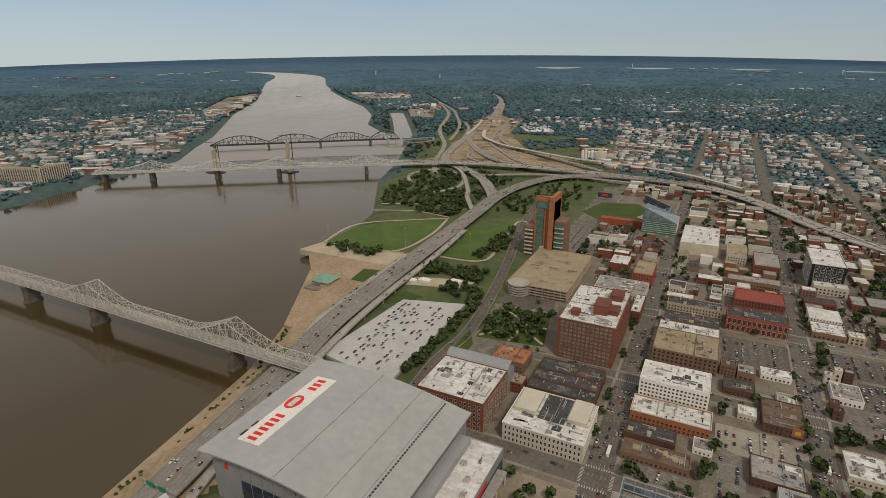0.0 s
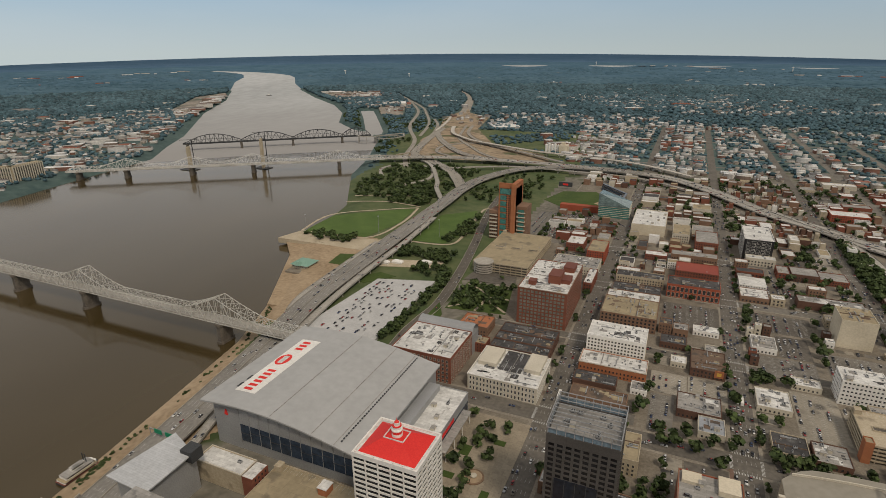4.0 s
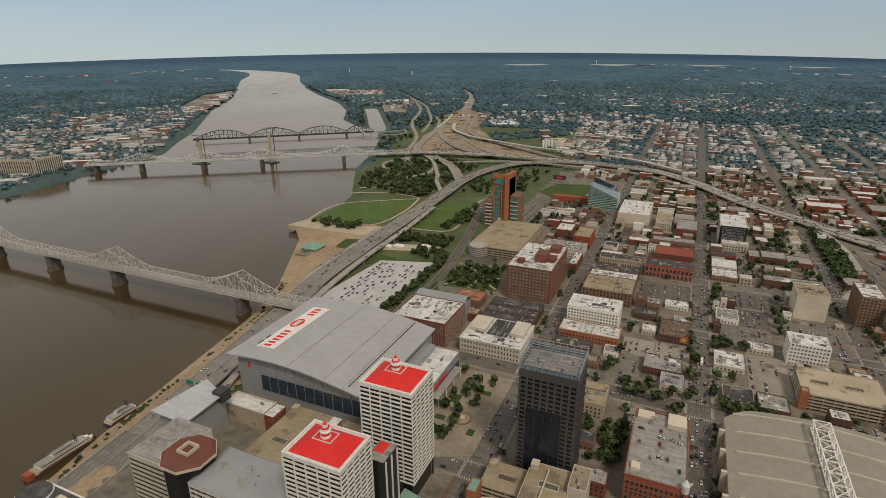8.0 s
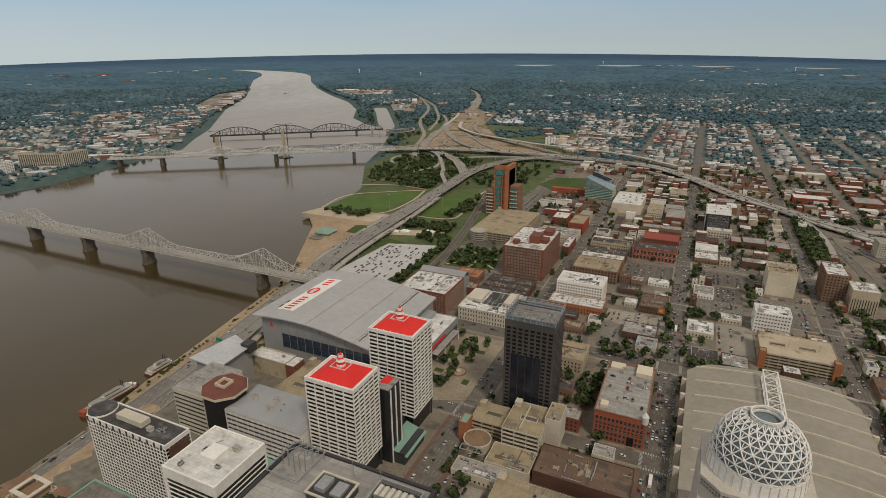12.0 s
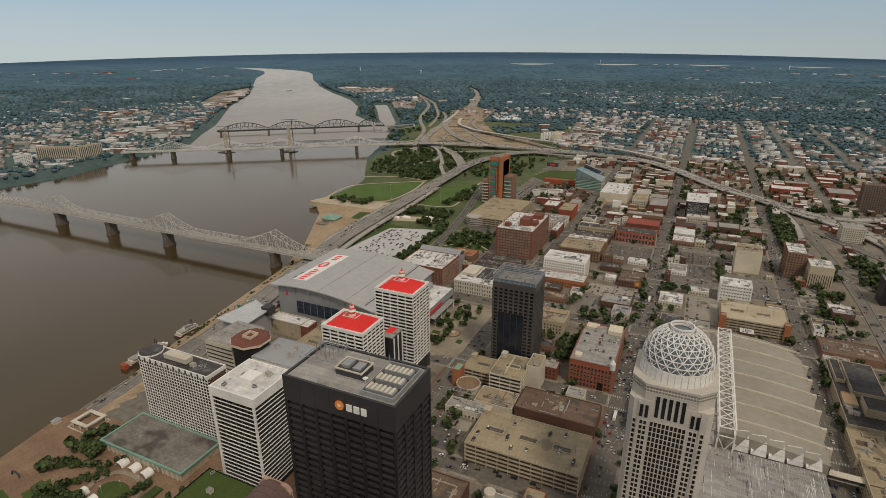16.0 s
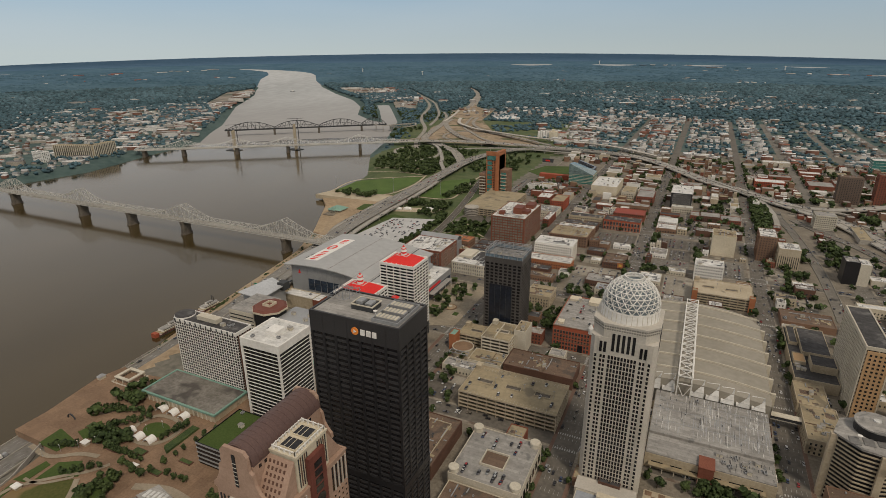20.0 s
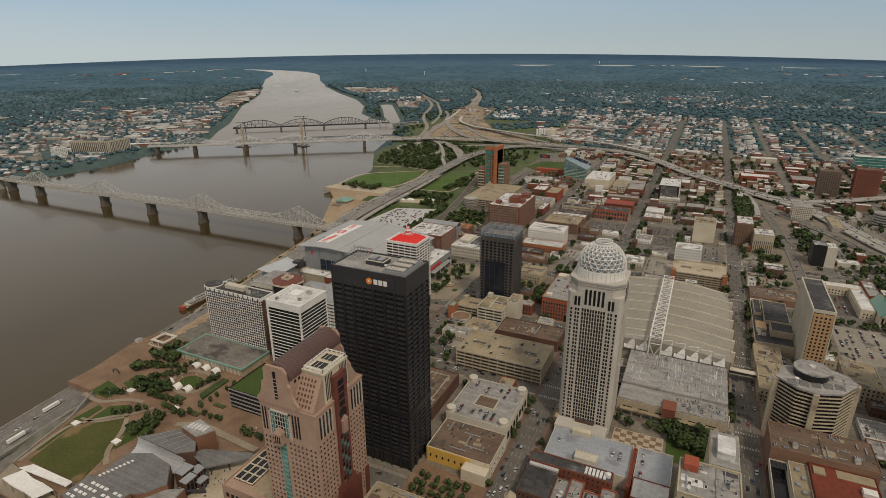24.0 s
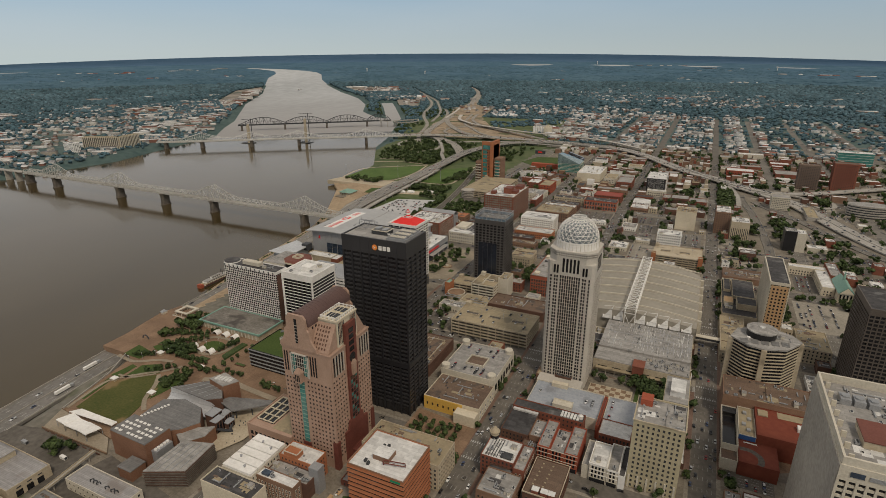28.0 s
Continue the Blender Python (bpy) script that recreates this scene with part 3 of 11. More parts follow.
def garage(name, label, x0, y0, x1, y1, h, levels, wall, deck, ramp=True, cars=0):
    """A parking garage: decks with open gaps between parapet bands, columns and a stair tower."""
    th = thing(name, label, "parking garage", ((x0 + x1) / 2, (y0 + y1) / 2, 0))
    step = h / levels
    TAKEN.append((x0, y0, x1, y1))
    # solid dark block that stands in for the shade between open decks
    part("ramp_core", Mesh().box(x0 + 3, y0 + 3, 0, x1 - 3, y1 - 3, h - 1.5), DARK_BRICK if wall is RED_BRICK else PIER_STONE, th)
    for k in range(levels):
        z = (k + 1) * step
        part("deck", Mesh().box(x0 + 0.3, y0 + 0.3, z - 1.1, x1 - 0.3, y1 - 0.3, z - 0.75), deck, th)
        part("parapet_band", Mesh().ring(x0, y0, x1, y1, z - 1.3, z + 0.25, 0.3), wall, th)
    n = max(2, int((x1 - x0) / 8))
    me = Mesh().box(-0.35, -0.35, 0, 0.35, 0.35, h).data("column", wall)
    for i in range(n + 1):
        shared("column", me, th, (x0 + 0.5 + (x1 - x0 - 1) * i / n, y0 + 0.45, 0))
    n = max(2, int((y1 - y0) / 8))
    for i in range(n + 1):
        shared("column", me, th, (x1 - 0.45, y0 + 0.5 + (y1 - y0 - 1) * i / n, 0))
    if x1 - x0 > 26:
        ymid = (y0 + y1) / 2
        for k in range(int((x1 - x0) / 26)):
            xa = x0 + 10 + 26 * k
            part("ramp_slot", Mesh().box(xa, ymid - 2.6, h - 0.74, xa + 13, ymid + 2.6, h - 0.70), ASPHALT, th, "dark ramp opening")
            part("ramp_kerb", Mesh().ring(xa - 0.4, ymid - 3.0, xa + 13.4, ymid + 3.0, h - 0.75, h + 0.2, 0.4), wall, th)
            lamp = part("lamp_post", Mesh().cyl(xa + 16, ymid, h - 0.75, h + 6, 0.15, n=6), METAL_GREY, th)
            part("lamp_head", Mesh().box(xa + 15, ymid - 0.2, h + 6, xa + 17, ymid + 0.2, h + 6.2), METAL_GREY, lamp)
        bays = Mesh()
        xx = x0 + 2.5
        while xx < x1 - 2:
            bays.box(xx, y0 + 0.8, h - 0.75, xx + 0.12, y0 + 5.8, h - 0.72).box(xx, y1 - 5.8, h - 0.75, xx + 0.12, y1 - 0.8, h - 0.72)
            xx += 2.75
        part("bay_marking", bays, LINE_WHITE, th, kind="stuff")
    part("stair_tower", Mesh().box(x0 + 1, y1 - 7, 0, x0 + 6, y1 - 1, h + 3).box(x0 + 0.8, y1 - 7.2, h + 3, x0 + 6.2, y1 - 0.8, h + 3.3), wall, th)
    return th


# ---- the lie of the land ----
EYE = (75.0, -130.0, 296.0)
NEAR, SPAN = 2500.0, 2300.0


def distant(x, y, z=0.0):
    """The country past 2.5 km is drawn in towards the viewer and rises with it, so that it keeps its bearing and its height in the view."""
    dx, dy = x - EYE[0], y - EYE[1]
    far = math.hypot(dx, dy)
    k = 1.0 if far <= NEAR else (NEAR + SPAN * (1 - math.exp(-(far - NEAR) / SPAN))) / far
    return (EYE[0] + dx * k, EYE[1] + dy * k, EYE[2] + (z - EYE[2]) * k)


SOUTH_BANK = [(-250, -3000), (-300, -900), (-344, -142), (-357, -12), (-372, 60), (-381, 110), (-402, 200), (-410, 253), (-441, 429), (-474, 516), (-560, 680), (-598, 715), (-606, 735), (-630, 900), (-650, 975), (-805, 1236), (-883, 1448), (-1010, 1720), (-1150, 1930), (-1286, 2000), (-1474, 2180), (-1697, 2544), (-1987, 2901), (-2446, 3344), (-3098, 4037), (-3775, 4824), (-4692, 6009), (-5267, 6635), (-5821, 7062), (-6765, 7624), (-7874, 7974)]
NORTH_BANK = [(-7962, 7785), (-6798, 7188), (-6050, 6637), (-5439, 5970), (-4627, 4929), (-3847, 4048), (-2889, 2952), (-2388, 2272), (-1800, 1597), (-1657, 1395), (-1500, 1200), (-1420, 880), (-1370, 700), (-1400, 430), (-1500, 0), (-1600, -3000)]
CREEK = [(-1090, 1890), (-1135, 1990), (-1390, 2385), (-1590, 2690), (-1645, 2650), (-1445, 2350), (-1200, 1965), (-1150, 1910)]


def shore(px, py, outline):
    """Signed distance to an outline, numpy arrays; negative inside."""
    best, inside = np.full(px.shape, 1e12), np.zeros(px.shape, bool)
    for (ax, ay), (bx, by) in zip(outline, outline[1:] + outline[:1]):
        dx, dy = bx - ax, by - ay
        t = np.clip(((px - ax) * dx + (py - ay) * dy) / (dx * dx + dy * dy), 0, 1)
        best = np.minimum(best, (px - ax - t * dx) ** 2 + (py - ay - t * dy) ** 2)
        if dy:
            inside ^= ((ay > py) != (by > py)) & (px < ax + (py - ay) * dx / dy)
    return np.where(inside, -1, 1) * np.sqrt(best)


def river_side(px, py):
    return np.minimum(shore(px, py, SOUTH_BANK + NORTH_BANK), shore(px, py, CREEK))


def polar(bearings, reaches):
    """Real plan coordinates of a fan of points round the viewer."""
    b, r = np.meshgrid(np.radians(bearings), np.array(reaches))
    return EYE[0] - r * np.sin(b), EYE[1] + r * np.cos(b), r


def sheet(name, px, py, pz, r, label, mats, pick=None, kind="structure"):
    far = np.maximum(r, 1e-6)
    k = np.where(far <= NEAR, 1.0, (NEAR + SPAN * (1 - np.exp(-(far - NEAR) / SPAN))) / far)
    verts = np.stack([EYE[0] + (px - EYE[0]) * k, EYE[1] + (py - EYE[1]) * k, EYE[2] + (pz - EYE[2]) * k], -1).reshape(-1, 3)
    rows, cols = px.shape
    i = np.arange((rows - 1) * cols).reshape(rows - 1, cols)
    j = np.roll(i, -1, 1)
    faces = np.stack([i, i + cols, j + cols, j], -1).reshape(-1, 4)
    me = bpy.data.meshes.new(name)
    me.from_pydata(verts.tolist(), [], faces.tolist())
    for m in mats:
        me.materials.append(m)
    if pick is not None:
        me.polygons.foreach_set("material_index", pick[:-1].reshape(-1).astype(np.int32))
    me.polygons.foreach_set("use_smooth", [True] * len(me.polygons))
    me.update()
    return tagged(new(name, me), label, name, "", kind)


bearings = list(np.arange(-26, 76, 0.36)) + list(np.arange(76, 334, 6.0))
reach = [4.0]
while reach[-1] < 5300:
    reach.append(reach[-1] + (7.0 if reach[-1] < 1300 else reach[-1] * 0.0065))
gx, gy, gr = polar(bearings, reach)
side = river_side(gx, gy)
ramp = np.clip((side + 12) / 52, 0, 1)
gz = -18 + 18 * ramp ** 0.75
# low quay that carries the motorway below the plaza
quay = (gy < -28) & (gx < -262 - 0.17 * (gy + 330))
gz = np.where(quay, np.minimum(gz, -8.5), gz)
zone = np.full(gx.shape, 1)
town = (gx > -330) & (gx < 1500) & (gy < 1560 + 0.25 * gx)
zone[town] = 0
zone[(gx < -255) & (gx > -760) & (gy > 400) & (gy < 1330) & (side > 0)] = 4
zone[(side < 26) & (gy < 700) & (gx > -700)] = 3
zone[(gx < -396) & (gx > -640) & (gy > 470) & (gy < 775) & (side > 0)] = 3
zone[(gx <= -330) & (gx > -420) & (gy < 470) & (zone == 1)] = 3
zone[(gx < -260) & (gx > -960) & (gy > 1330) & (gy < 2100) & (side > 60)] = 4
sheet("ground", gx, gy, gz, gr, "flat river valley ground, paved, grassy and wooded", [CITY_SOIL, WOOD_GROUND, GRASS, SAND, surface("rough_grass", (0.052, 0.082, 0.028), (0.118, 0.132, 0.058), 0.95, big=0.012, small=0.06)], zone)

WATER = bpy.data.materials.new("river_water")
WATER.use_nodes = True
wtn, wtl = WATER.node_tree.nodes, WATER.node_tree.links
wb = wtn["Principled BSDF"]
wb.inputs["Roughness"].default_value, wb.inputs["IOR"].default_value = 0.12, 2.3
wb.inputs["Specular Tint"].default_value = (0.36, 0.31, 0.235, 1)
wgeo = wtn.new("ShaderNodeNewGeometry")
wbig, wrip = wtn.new("ShaderNodeTexNoise"), wtn.new("ShaderNodeTexNoise")
wbig.inputs["Scale"].default_value, wbig.inputs["Detail"].default_value = 0.0028, 5
wrip.inputs["Scale"].default_value, wrip.inputs["Detail"].default_value = 0.12, 6
wmp = wtn.new("ShaderNodeMapping")
wmp.inputs["Scale"].default_value, wmp.inputs["Rotation"].default_value = (1.0, 0.35, 1.0), (0, 0, radians(20))
wtl.new(wgeo.outputs["Position"], wmp.inputs[0])
wtl.new(wmp.outputs[0], wbig.inputs[0])
wtl.new(wmp.outputs[0], wrip.inputs[0])
wcol = wtn.new("ShaderNodeMix")
wcol.data_type = "RGBA"
wcol.inputs[6].default_value, wcol.inputs[7].default_value = (0.042, 0.0290, 0.0100, 1), (0.073, 0.054, 0.026, 1)
wfac = wtn.new("ShaderNodeMapRange")
wfac.inputs[1].default_value, wfac.inputs[2].default_value = 0.35, 0.65
wtl.new(wbig.outputs[0], wfac.inputs[0])
wtl.new(wfac.outputs[0], wcol.inputs["Factor"])
wtl.new(wcol.outputs[2], wb.inputs["Base Color"])
# low ripples
wbump = wtn.new("ShaderNodeBump")
wbump.inputs["Strength"].default_value, wbump.inputs["Distance"].default_value = 0.06, 0.6
wtl.new(wrip.outputs[0], wbump.inputs["Height"])
level = wtn.new("ShaderNodeCombineXYZ")
level.inputs[2].default_value = 1.0
wtl.new(level.outputs[0], wbump.inputs["Normal"])
wtl.new(wbump.outputs[0], wb.inputs["Normal"])


def falling(x, y, r):
    """How far the far country falls away to either side."""
    tilt = np.abs((np.degrees(np.arctan2(-(x - EYE[0]), y - EYE[1])) - 25 + 180) % 360 - 180) / 39.0
    return 0.0115 * r * np.clip(tilt, 0, 1.2) ** 2 * np.clip((r - 6000) / 41000, 0, 1) ** 0.5


water_reach = [q for q in reach[::2] if q < 3450]
while water_reach[-1] < 12600:
    water_reach.append(water_reach[-1] * 1.02)
wx, wy, wr = polar(list(np.arange(-6, 110, 1.0)) + list(np.arange(110, 354, 8.0)), [q for q in reach[::2] if q < 2060])
sheet("water", wx, wy, np.full(wx.shape, -12.0), wr, "broad muddy brown river with a calm rippled surface", [WATER])
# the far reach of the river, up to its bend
# sky reflection is painted into the base colour, paler with distance
SHEEN_WATER = surface("far_river_water", (0.365, 0.377, 0.382), (0.48, 0.495, 0.502), 0.9, big=0.002, small=0.03, bump=0.0, spec=0.0, stretch=(1, 0.4, 3))
fwn, fwl = SHEEN_WATER.node_tree.nodes, SHEEN_WATER.node_tree.links
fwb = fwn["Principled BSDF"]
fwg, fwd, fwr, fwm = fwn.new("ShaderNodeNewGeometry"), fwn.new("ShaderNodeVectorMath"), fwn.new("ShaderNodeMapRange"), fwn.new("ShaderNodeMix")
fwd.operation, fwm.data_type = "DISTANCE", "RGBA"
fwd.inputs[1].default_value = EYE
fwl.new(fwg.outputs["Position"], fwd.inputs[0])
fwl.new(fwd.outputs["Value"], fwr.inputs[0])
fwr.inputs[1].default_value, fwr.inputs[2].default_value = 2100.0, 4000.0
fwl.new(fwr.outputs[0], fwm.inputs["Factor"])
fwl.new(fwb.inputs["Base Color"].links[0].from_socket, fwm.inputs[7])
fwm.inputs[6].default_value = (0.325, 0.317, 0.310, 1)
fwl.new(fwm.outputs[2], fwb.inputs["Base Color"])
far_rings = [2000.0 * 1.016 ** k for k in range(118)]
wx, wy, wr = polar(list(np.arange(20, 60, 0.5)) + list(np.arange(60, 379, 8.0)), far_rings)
sheet("backdrop_river", wx, wy, -11.9 - falling(wx, wy, wr), wr, "far pale reach of the river up to its bend", [SHEEN_WATER])

# distant wooded country up to the skyline; haze painted in, bluer ring by ring
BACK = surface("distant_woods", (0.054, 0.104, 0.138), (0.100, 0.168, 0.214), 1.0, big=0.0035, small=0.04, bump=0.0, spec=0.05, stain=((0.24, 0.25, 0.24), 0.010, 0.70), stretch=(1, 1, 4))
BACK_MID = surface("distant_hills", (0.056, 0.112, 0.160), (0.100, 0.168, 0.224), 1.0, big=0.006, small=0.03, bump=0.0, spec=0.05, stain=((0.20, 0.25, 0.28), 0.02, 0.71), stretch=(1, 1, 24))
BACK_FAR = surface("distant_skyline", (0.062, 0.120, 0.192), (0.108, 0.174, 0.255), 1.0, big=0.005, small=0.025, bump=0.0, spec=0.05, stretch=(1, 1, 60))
rings = [5250.0 * 1.014 ** k for k in range(64)]
while rings[-1] < 50000:
    rings.append(rings[-1] * 1.05)
bx, by, br = polar(bearings, rings)
bz = -40 + 42 * np.clip((river_side(bx, by) + 40) / 80, 0, 1)


bz -= falling(bx, by, br)
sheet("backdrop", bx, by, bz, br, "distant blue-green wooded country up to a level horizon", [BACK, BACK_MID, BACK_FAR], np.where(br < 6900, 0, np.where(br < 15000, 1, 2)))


# ---- streets and pavements ----
def ribbon(pts, width, z=None, mi=0, m=None, thick=0.0, rail=0.0, shift=0.0):
    """A road strip along a polyline of (x, y) or (x, y, z)."""
    m = m or Mesh()
    P = [Vector((p[0], p[1], p[2] if len(p) > 2 else z)) for p in pts]
    left, right = [], []
    for i, p in enumerate(P):
        d = (P[min(i + 1, len(P) - 1)] - P[max(i - 1, 0)])
        s = Vector((d.y, -d.x, 0)).normalized()
        left.append(p + s * (shift - width / 2))
        right.append(p + s * (shift + width / 2))
    for i in range(len(P) - 1):
        a, b, c, d = left[i], right[i], right[i + 1], left[i + 1]
        m.poly([a, b, c, d], mi)
        if thick:
            dn = Vector((0, 0, -thick))
            m.poly([a + dn, d + dn, c + dn, b + dn], mi)
            m.poly([a, d, d + dn, a + dn], mi).poly([b, b + dn, c + dn, c], mi)
    return m


def curve(pts, n=8):
    """A smooth line through the points."""
    out = []
    q = [pts[0]] + list(pts) + [pts[-1]]
    for i in range(1, len(q) - 2):
        p0, p1, p2, p3 = (np.array(v, float) for v in q[i - 1 : i + 3])
        for k in range(n):
            t = k / n
            out.append(tuple(0.5 * (2 * p1 + (p2 - p0) * t + (2 * p0 - 5 * p1 + 4 * p2 - p3) * t * t + (3 * p1 - p0 - 3 * p2 + p3) * t ** 3)))
    return out + [tuple(float(c) for c in pts[-1])]


AVENUES = {"main": (-85, 20), "market": (67.5, 19), "jefferson": (226, 18), "liberty": (345, 20), "chestnut": (480, 18), "walnut": (620, 18), "gray": (760, 18), "broad": (900, 20)}
CROSS = {"sixth": (-165, 18), "fifth": (-16, 16), "fourth": (142, 15), "third": (272, 15), "second": (419, 20), "first": (568, 12), "brook": (725, 16), "floyd": (875, 16), "preston": (1025, 16), "jackson": (1175, 14), "hancock": (1325, 14), "clay": (1475, 14), "shelby": (1625, 14), "campbell": (1775, 14), "wenzel": (1925, 14), "baxter": (2075, 14), "johnson": (2225, 14)}
road_no = 0
for x, w in AVENUES.values():
    m = Mesh()
    y0, y1 = -420, (2900 if x < 300 else 2400)
    ribbon([(x, y0 + (y1 - y0) * i / 30) for i in range(31)], w, 0.10, 0, m)
    if x < 400:
        for off in (-6.3, -3.2, 0.0, 3.2, 6.3):
            yy = -300
            while yy < 1000:
                m.box(x + off - 0.08, yy, 0.11, x + off + 0.08, yy + 4, 0.14, 1)
                yy += 12
    road_no += 1
    setting(f"road_{road_no}", m, [STREET if x < 300 else OLD_ASPHALT, LINE_WHITE], "wide straight grey asphalt street with lane lines", "road")
for y, w in CROSS.values():
    m = Mesh()
    ribbon([(-190 if y > 700 else -200, y), (100, y), (400, y), (950, y)], w, 0.06, 0, m)
    if y < 900:
        for ax, aw in AVENUES.values():
            if ax < 300:
                for e in (-1, 1):
                    for k in range(-5, 6):
                        m.box(ax + e * (aw / 2 + 1.2) - 1.2, y + k * 1.5 - 0.35, 0.11, ax + e * (aw / 2 + 1.2) + 1.2, y + k * 1.5 + 0.35, 0.14, 1)
                        m.box(ax + k * 1.9 - 0.4, y + e * (w / 2 + 1.6) - 1.2, 0.12, ax + k * 1.9 + 0.4, y + e * (w / 2 + 1.6) + 1.2, 0.15, 1)
    road_no += 1
    setting(f"road_{road_no}", m, [STREET if y < 700 else OLD_ASPHALT, LINE_WHITE], "straight grey asphalt cross street", "road")
xs = sorted(AVENUES.values())
ys = sorted(CROSS.values())
block_no = 0
for (xa, wa), (xb, wb_) in zip([(-222, 16)] + xs, xs):
    for (ya, va), (yb, vb) in zip(ys, ys[1:]):
        if yb > 1400 or xb > 800:
            continue
        block_no += 1
        setting(f"pavement_{block_no}", Mesh().box(xa + wa / 2, ya + va / 2, -0.3, xb - wb_ / 2, yb - vb / 2, 0.17).ring(xa + wa / 2 + 0.02, ya + va / 2 + 0.02, xb - wb_ / 2 - 0.02, yb - vb / 2 - 0.02, 0.1, 0.21, 2.8, 1), [PAVING, SIDEWALK], "raised concrete pavement block with kerbs", "pavement")

# ---- bridges ----
def truss_bridge(name, label, a, b, deck_z, width, piers, peaks, low, high, panel, steel, deck_mat, pier_mat, water=-12.0, bar=0.62, pier_size=(9, 20), arch=False):
    """A steel truss bridge from a to b. piers and peaks: distances along it; the top chord rises from low to high over the peaks."""
    th = thing(name, label, "bridge", (a[0], a[1], deck_z))
    A, B = Vector((*a, 0)), Vector((*b, 0))
    d = (B - A)
    L = d.length
    d.normalize()
    s = Vector((d.y, -d.x, 0))
    n = int(round(L / panel))

    def chord(t):
        h = low
        for p, half in peaks:
            u = abs(t - p) / half
            if u < 1:
                h = max(h, low + (high - low) * ((1 - u * u) if arch else (1 - u) ** 1.35))
        if t < 1 or t > L - 1:
            h = 0.5
        return h

    road_deck = part("deck", Mesh().beam(A + Vector((0, 0, deck_z - 1.2)), B + Vector((0, 0, deck_z - 1.2)), width, 1.6), deck_mat, th, "concrete roadway deck")
    part("stringer", Mesh().beam(A + s * width * 0.3 + Vector((0, 0, deck_z - 3)), B + s * width * 0.3 + Vector((0, 0, deck_z - 3)), 0.8, 2).beam(A - s * width * 0.3 + Vector((0, 0, deck_z - 3)), B - s * width * 0.3 + Vector((0, 0, deck_z - 3)), 0.8, 2), steel, th)
    for e in (-1, 1):
        m, rails = Mesh(), Mesh()
        off = s * e * (width / 2 + 0.6)
        tops = []
        for i in range(n + 1):
            t = L * i / n
            base = A + d * t + off + Vector((0, 0, deck_z - 2))
            tops.append((base, base + Vector((0, 0, chord(t) + 2))))
        for i in range(n):
            m.beam(tops[i][0], tops[i + 1][0], bar, bar * 1.3)
            m.beam(tops[i][1], tops[i + 1][1], bar, bar * 1.2)
            m.beam(tops[i][0], tops[i][1], bar * 0.7)
            p, q = (tops[i][0], tops[i + 1][1]) if i % 2 == 0 else (tops[i][1], tops[i + 1][0])
            m.beam(p, q, bar * 0.7)
            if (tops[i][1] - tops[i][0]).length > low + 6:
                half = (tops[i][0] + tops[i][1]) / 2
                m.beam(half, (tops[i + 1][0] + tops[i + 1][1]) / 2, bar * 0.5)
        part("side_truss", m, steel, th)
        rails.beam(A + s * e * (width / 2 - 0.3) + Vector((0, 0, deck_z + 0.2)), B + s * e * (width / 2 - 0.3) + Vector((0, 0, deck_z + 0.2)), 0.3, 0.9)
        part("railing", rails, steel, road_deck)
    top = Mesh()
    for i in range(1, n):
        t = L * i / n
        c = A + d * t + Vector((0, 0, deck_z + chord(t)))
        top.beam(c - s * (width / 2 + 0.6), c + s * (width / 2 + 0.6), bar * 0.6)
        if i < n - 1:
            c2 = A + d * (L * (i + 1) / n) + Vector((0, 0, deck_z + chord(L * (i + 1) / n)))
            top.beam(c - s * (width / 2 + 0.6), c2 + s * (width / 2 + 0.6), bar * 0.4)
            top.beam(c + s * (width / 2 + 0.6), c2 - s * (width / 2 + 0.6), bar * 0.4)
    part("top_bracing", top, steel, th)
    for p in piers:
        c = A + d * p
        m = Mesh()
        px, py = pier_size
        for z0, z1, k in ((water - 6, water + 3, 1.12), (water + 3, deck_z - 5, 0.94), (deck_z - 5, deck_z - 2.2, 1.08)):
            ring = []
            for u, v in ((-1, -0.7), (-0.55, -1), (0.55, -1), (1, -0.7), (1, 0.7), (0.55, 1), (-0.55, 1), (-1, 0.7)):
                ring.append(tuple((c + d * (u * px / 2 * k) + s * (v * py / 2 * k))[:2]))
            if (Vector((*ring[1], 0)) - Vector((*ring[0], 0))).cross(Vector((*ring[2], 0)) - Vector((*ring[1], 0))).z < 0:
                ring.reverse()
            m.prism(ring, z0, z1, shrink=0.97)
        part("pier", m, pier_mat, th, "dark weathered stone pier")
    return th


truss_bridge("truss_bridge", "silver-grey steel cantilever truss road bridge on stone piers", (-338, 428), (-1318, 428), 14.5, 14, [118, 345, 487, 630, 857, 965], [(118, 60), (345, 60), (630, 60), (857, 60)], 8, 29, 9.8, STEEL, ROADWAY, PIER_STONE)
ap = thing("bridge_approach", "concrete viaduct carrying the road bridge ashore", "viaduct", (-1318, 428, 0))
part("deck", ribbon([(-1318, 428, 15), (-1500, 428, 11), (-1750, 440, 3)], 15, 0, 0, None, 2.0), ROADWAY, ap)
for k in range(6):
    part("pier", Mesh().box(-1350 - 45 * k, 420, -12, -1347 - 45 * k, 436, 13 - 1.2 * k), CONCRETE, ap)
truss_bridge("truss_bridge", "pale steel cantilever truss motorway bridge under repair", (-780, 1372), (-1455, 912), 11, 22, [127, 357, 514, 675, 790], [(127, 70), (357, 70), (514, 60), (675, 70)], 8, 26, 11.6, PALE_STEEL, ROADWAY, PIER_STONE, pier_size=(10, 30))
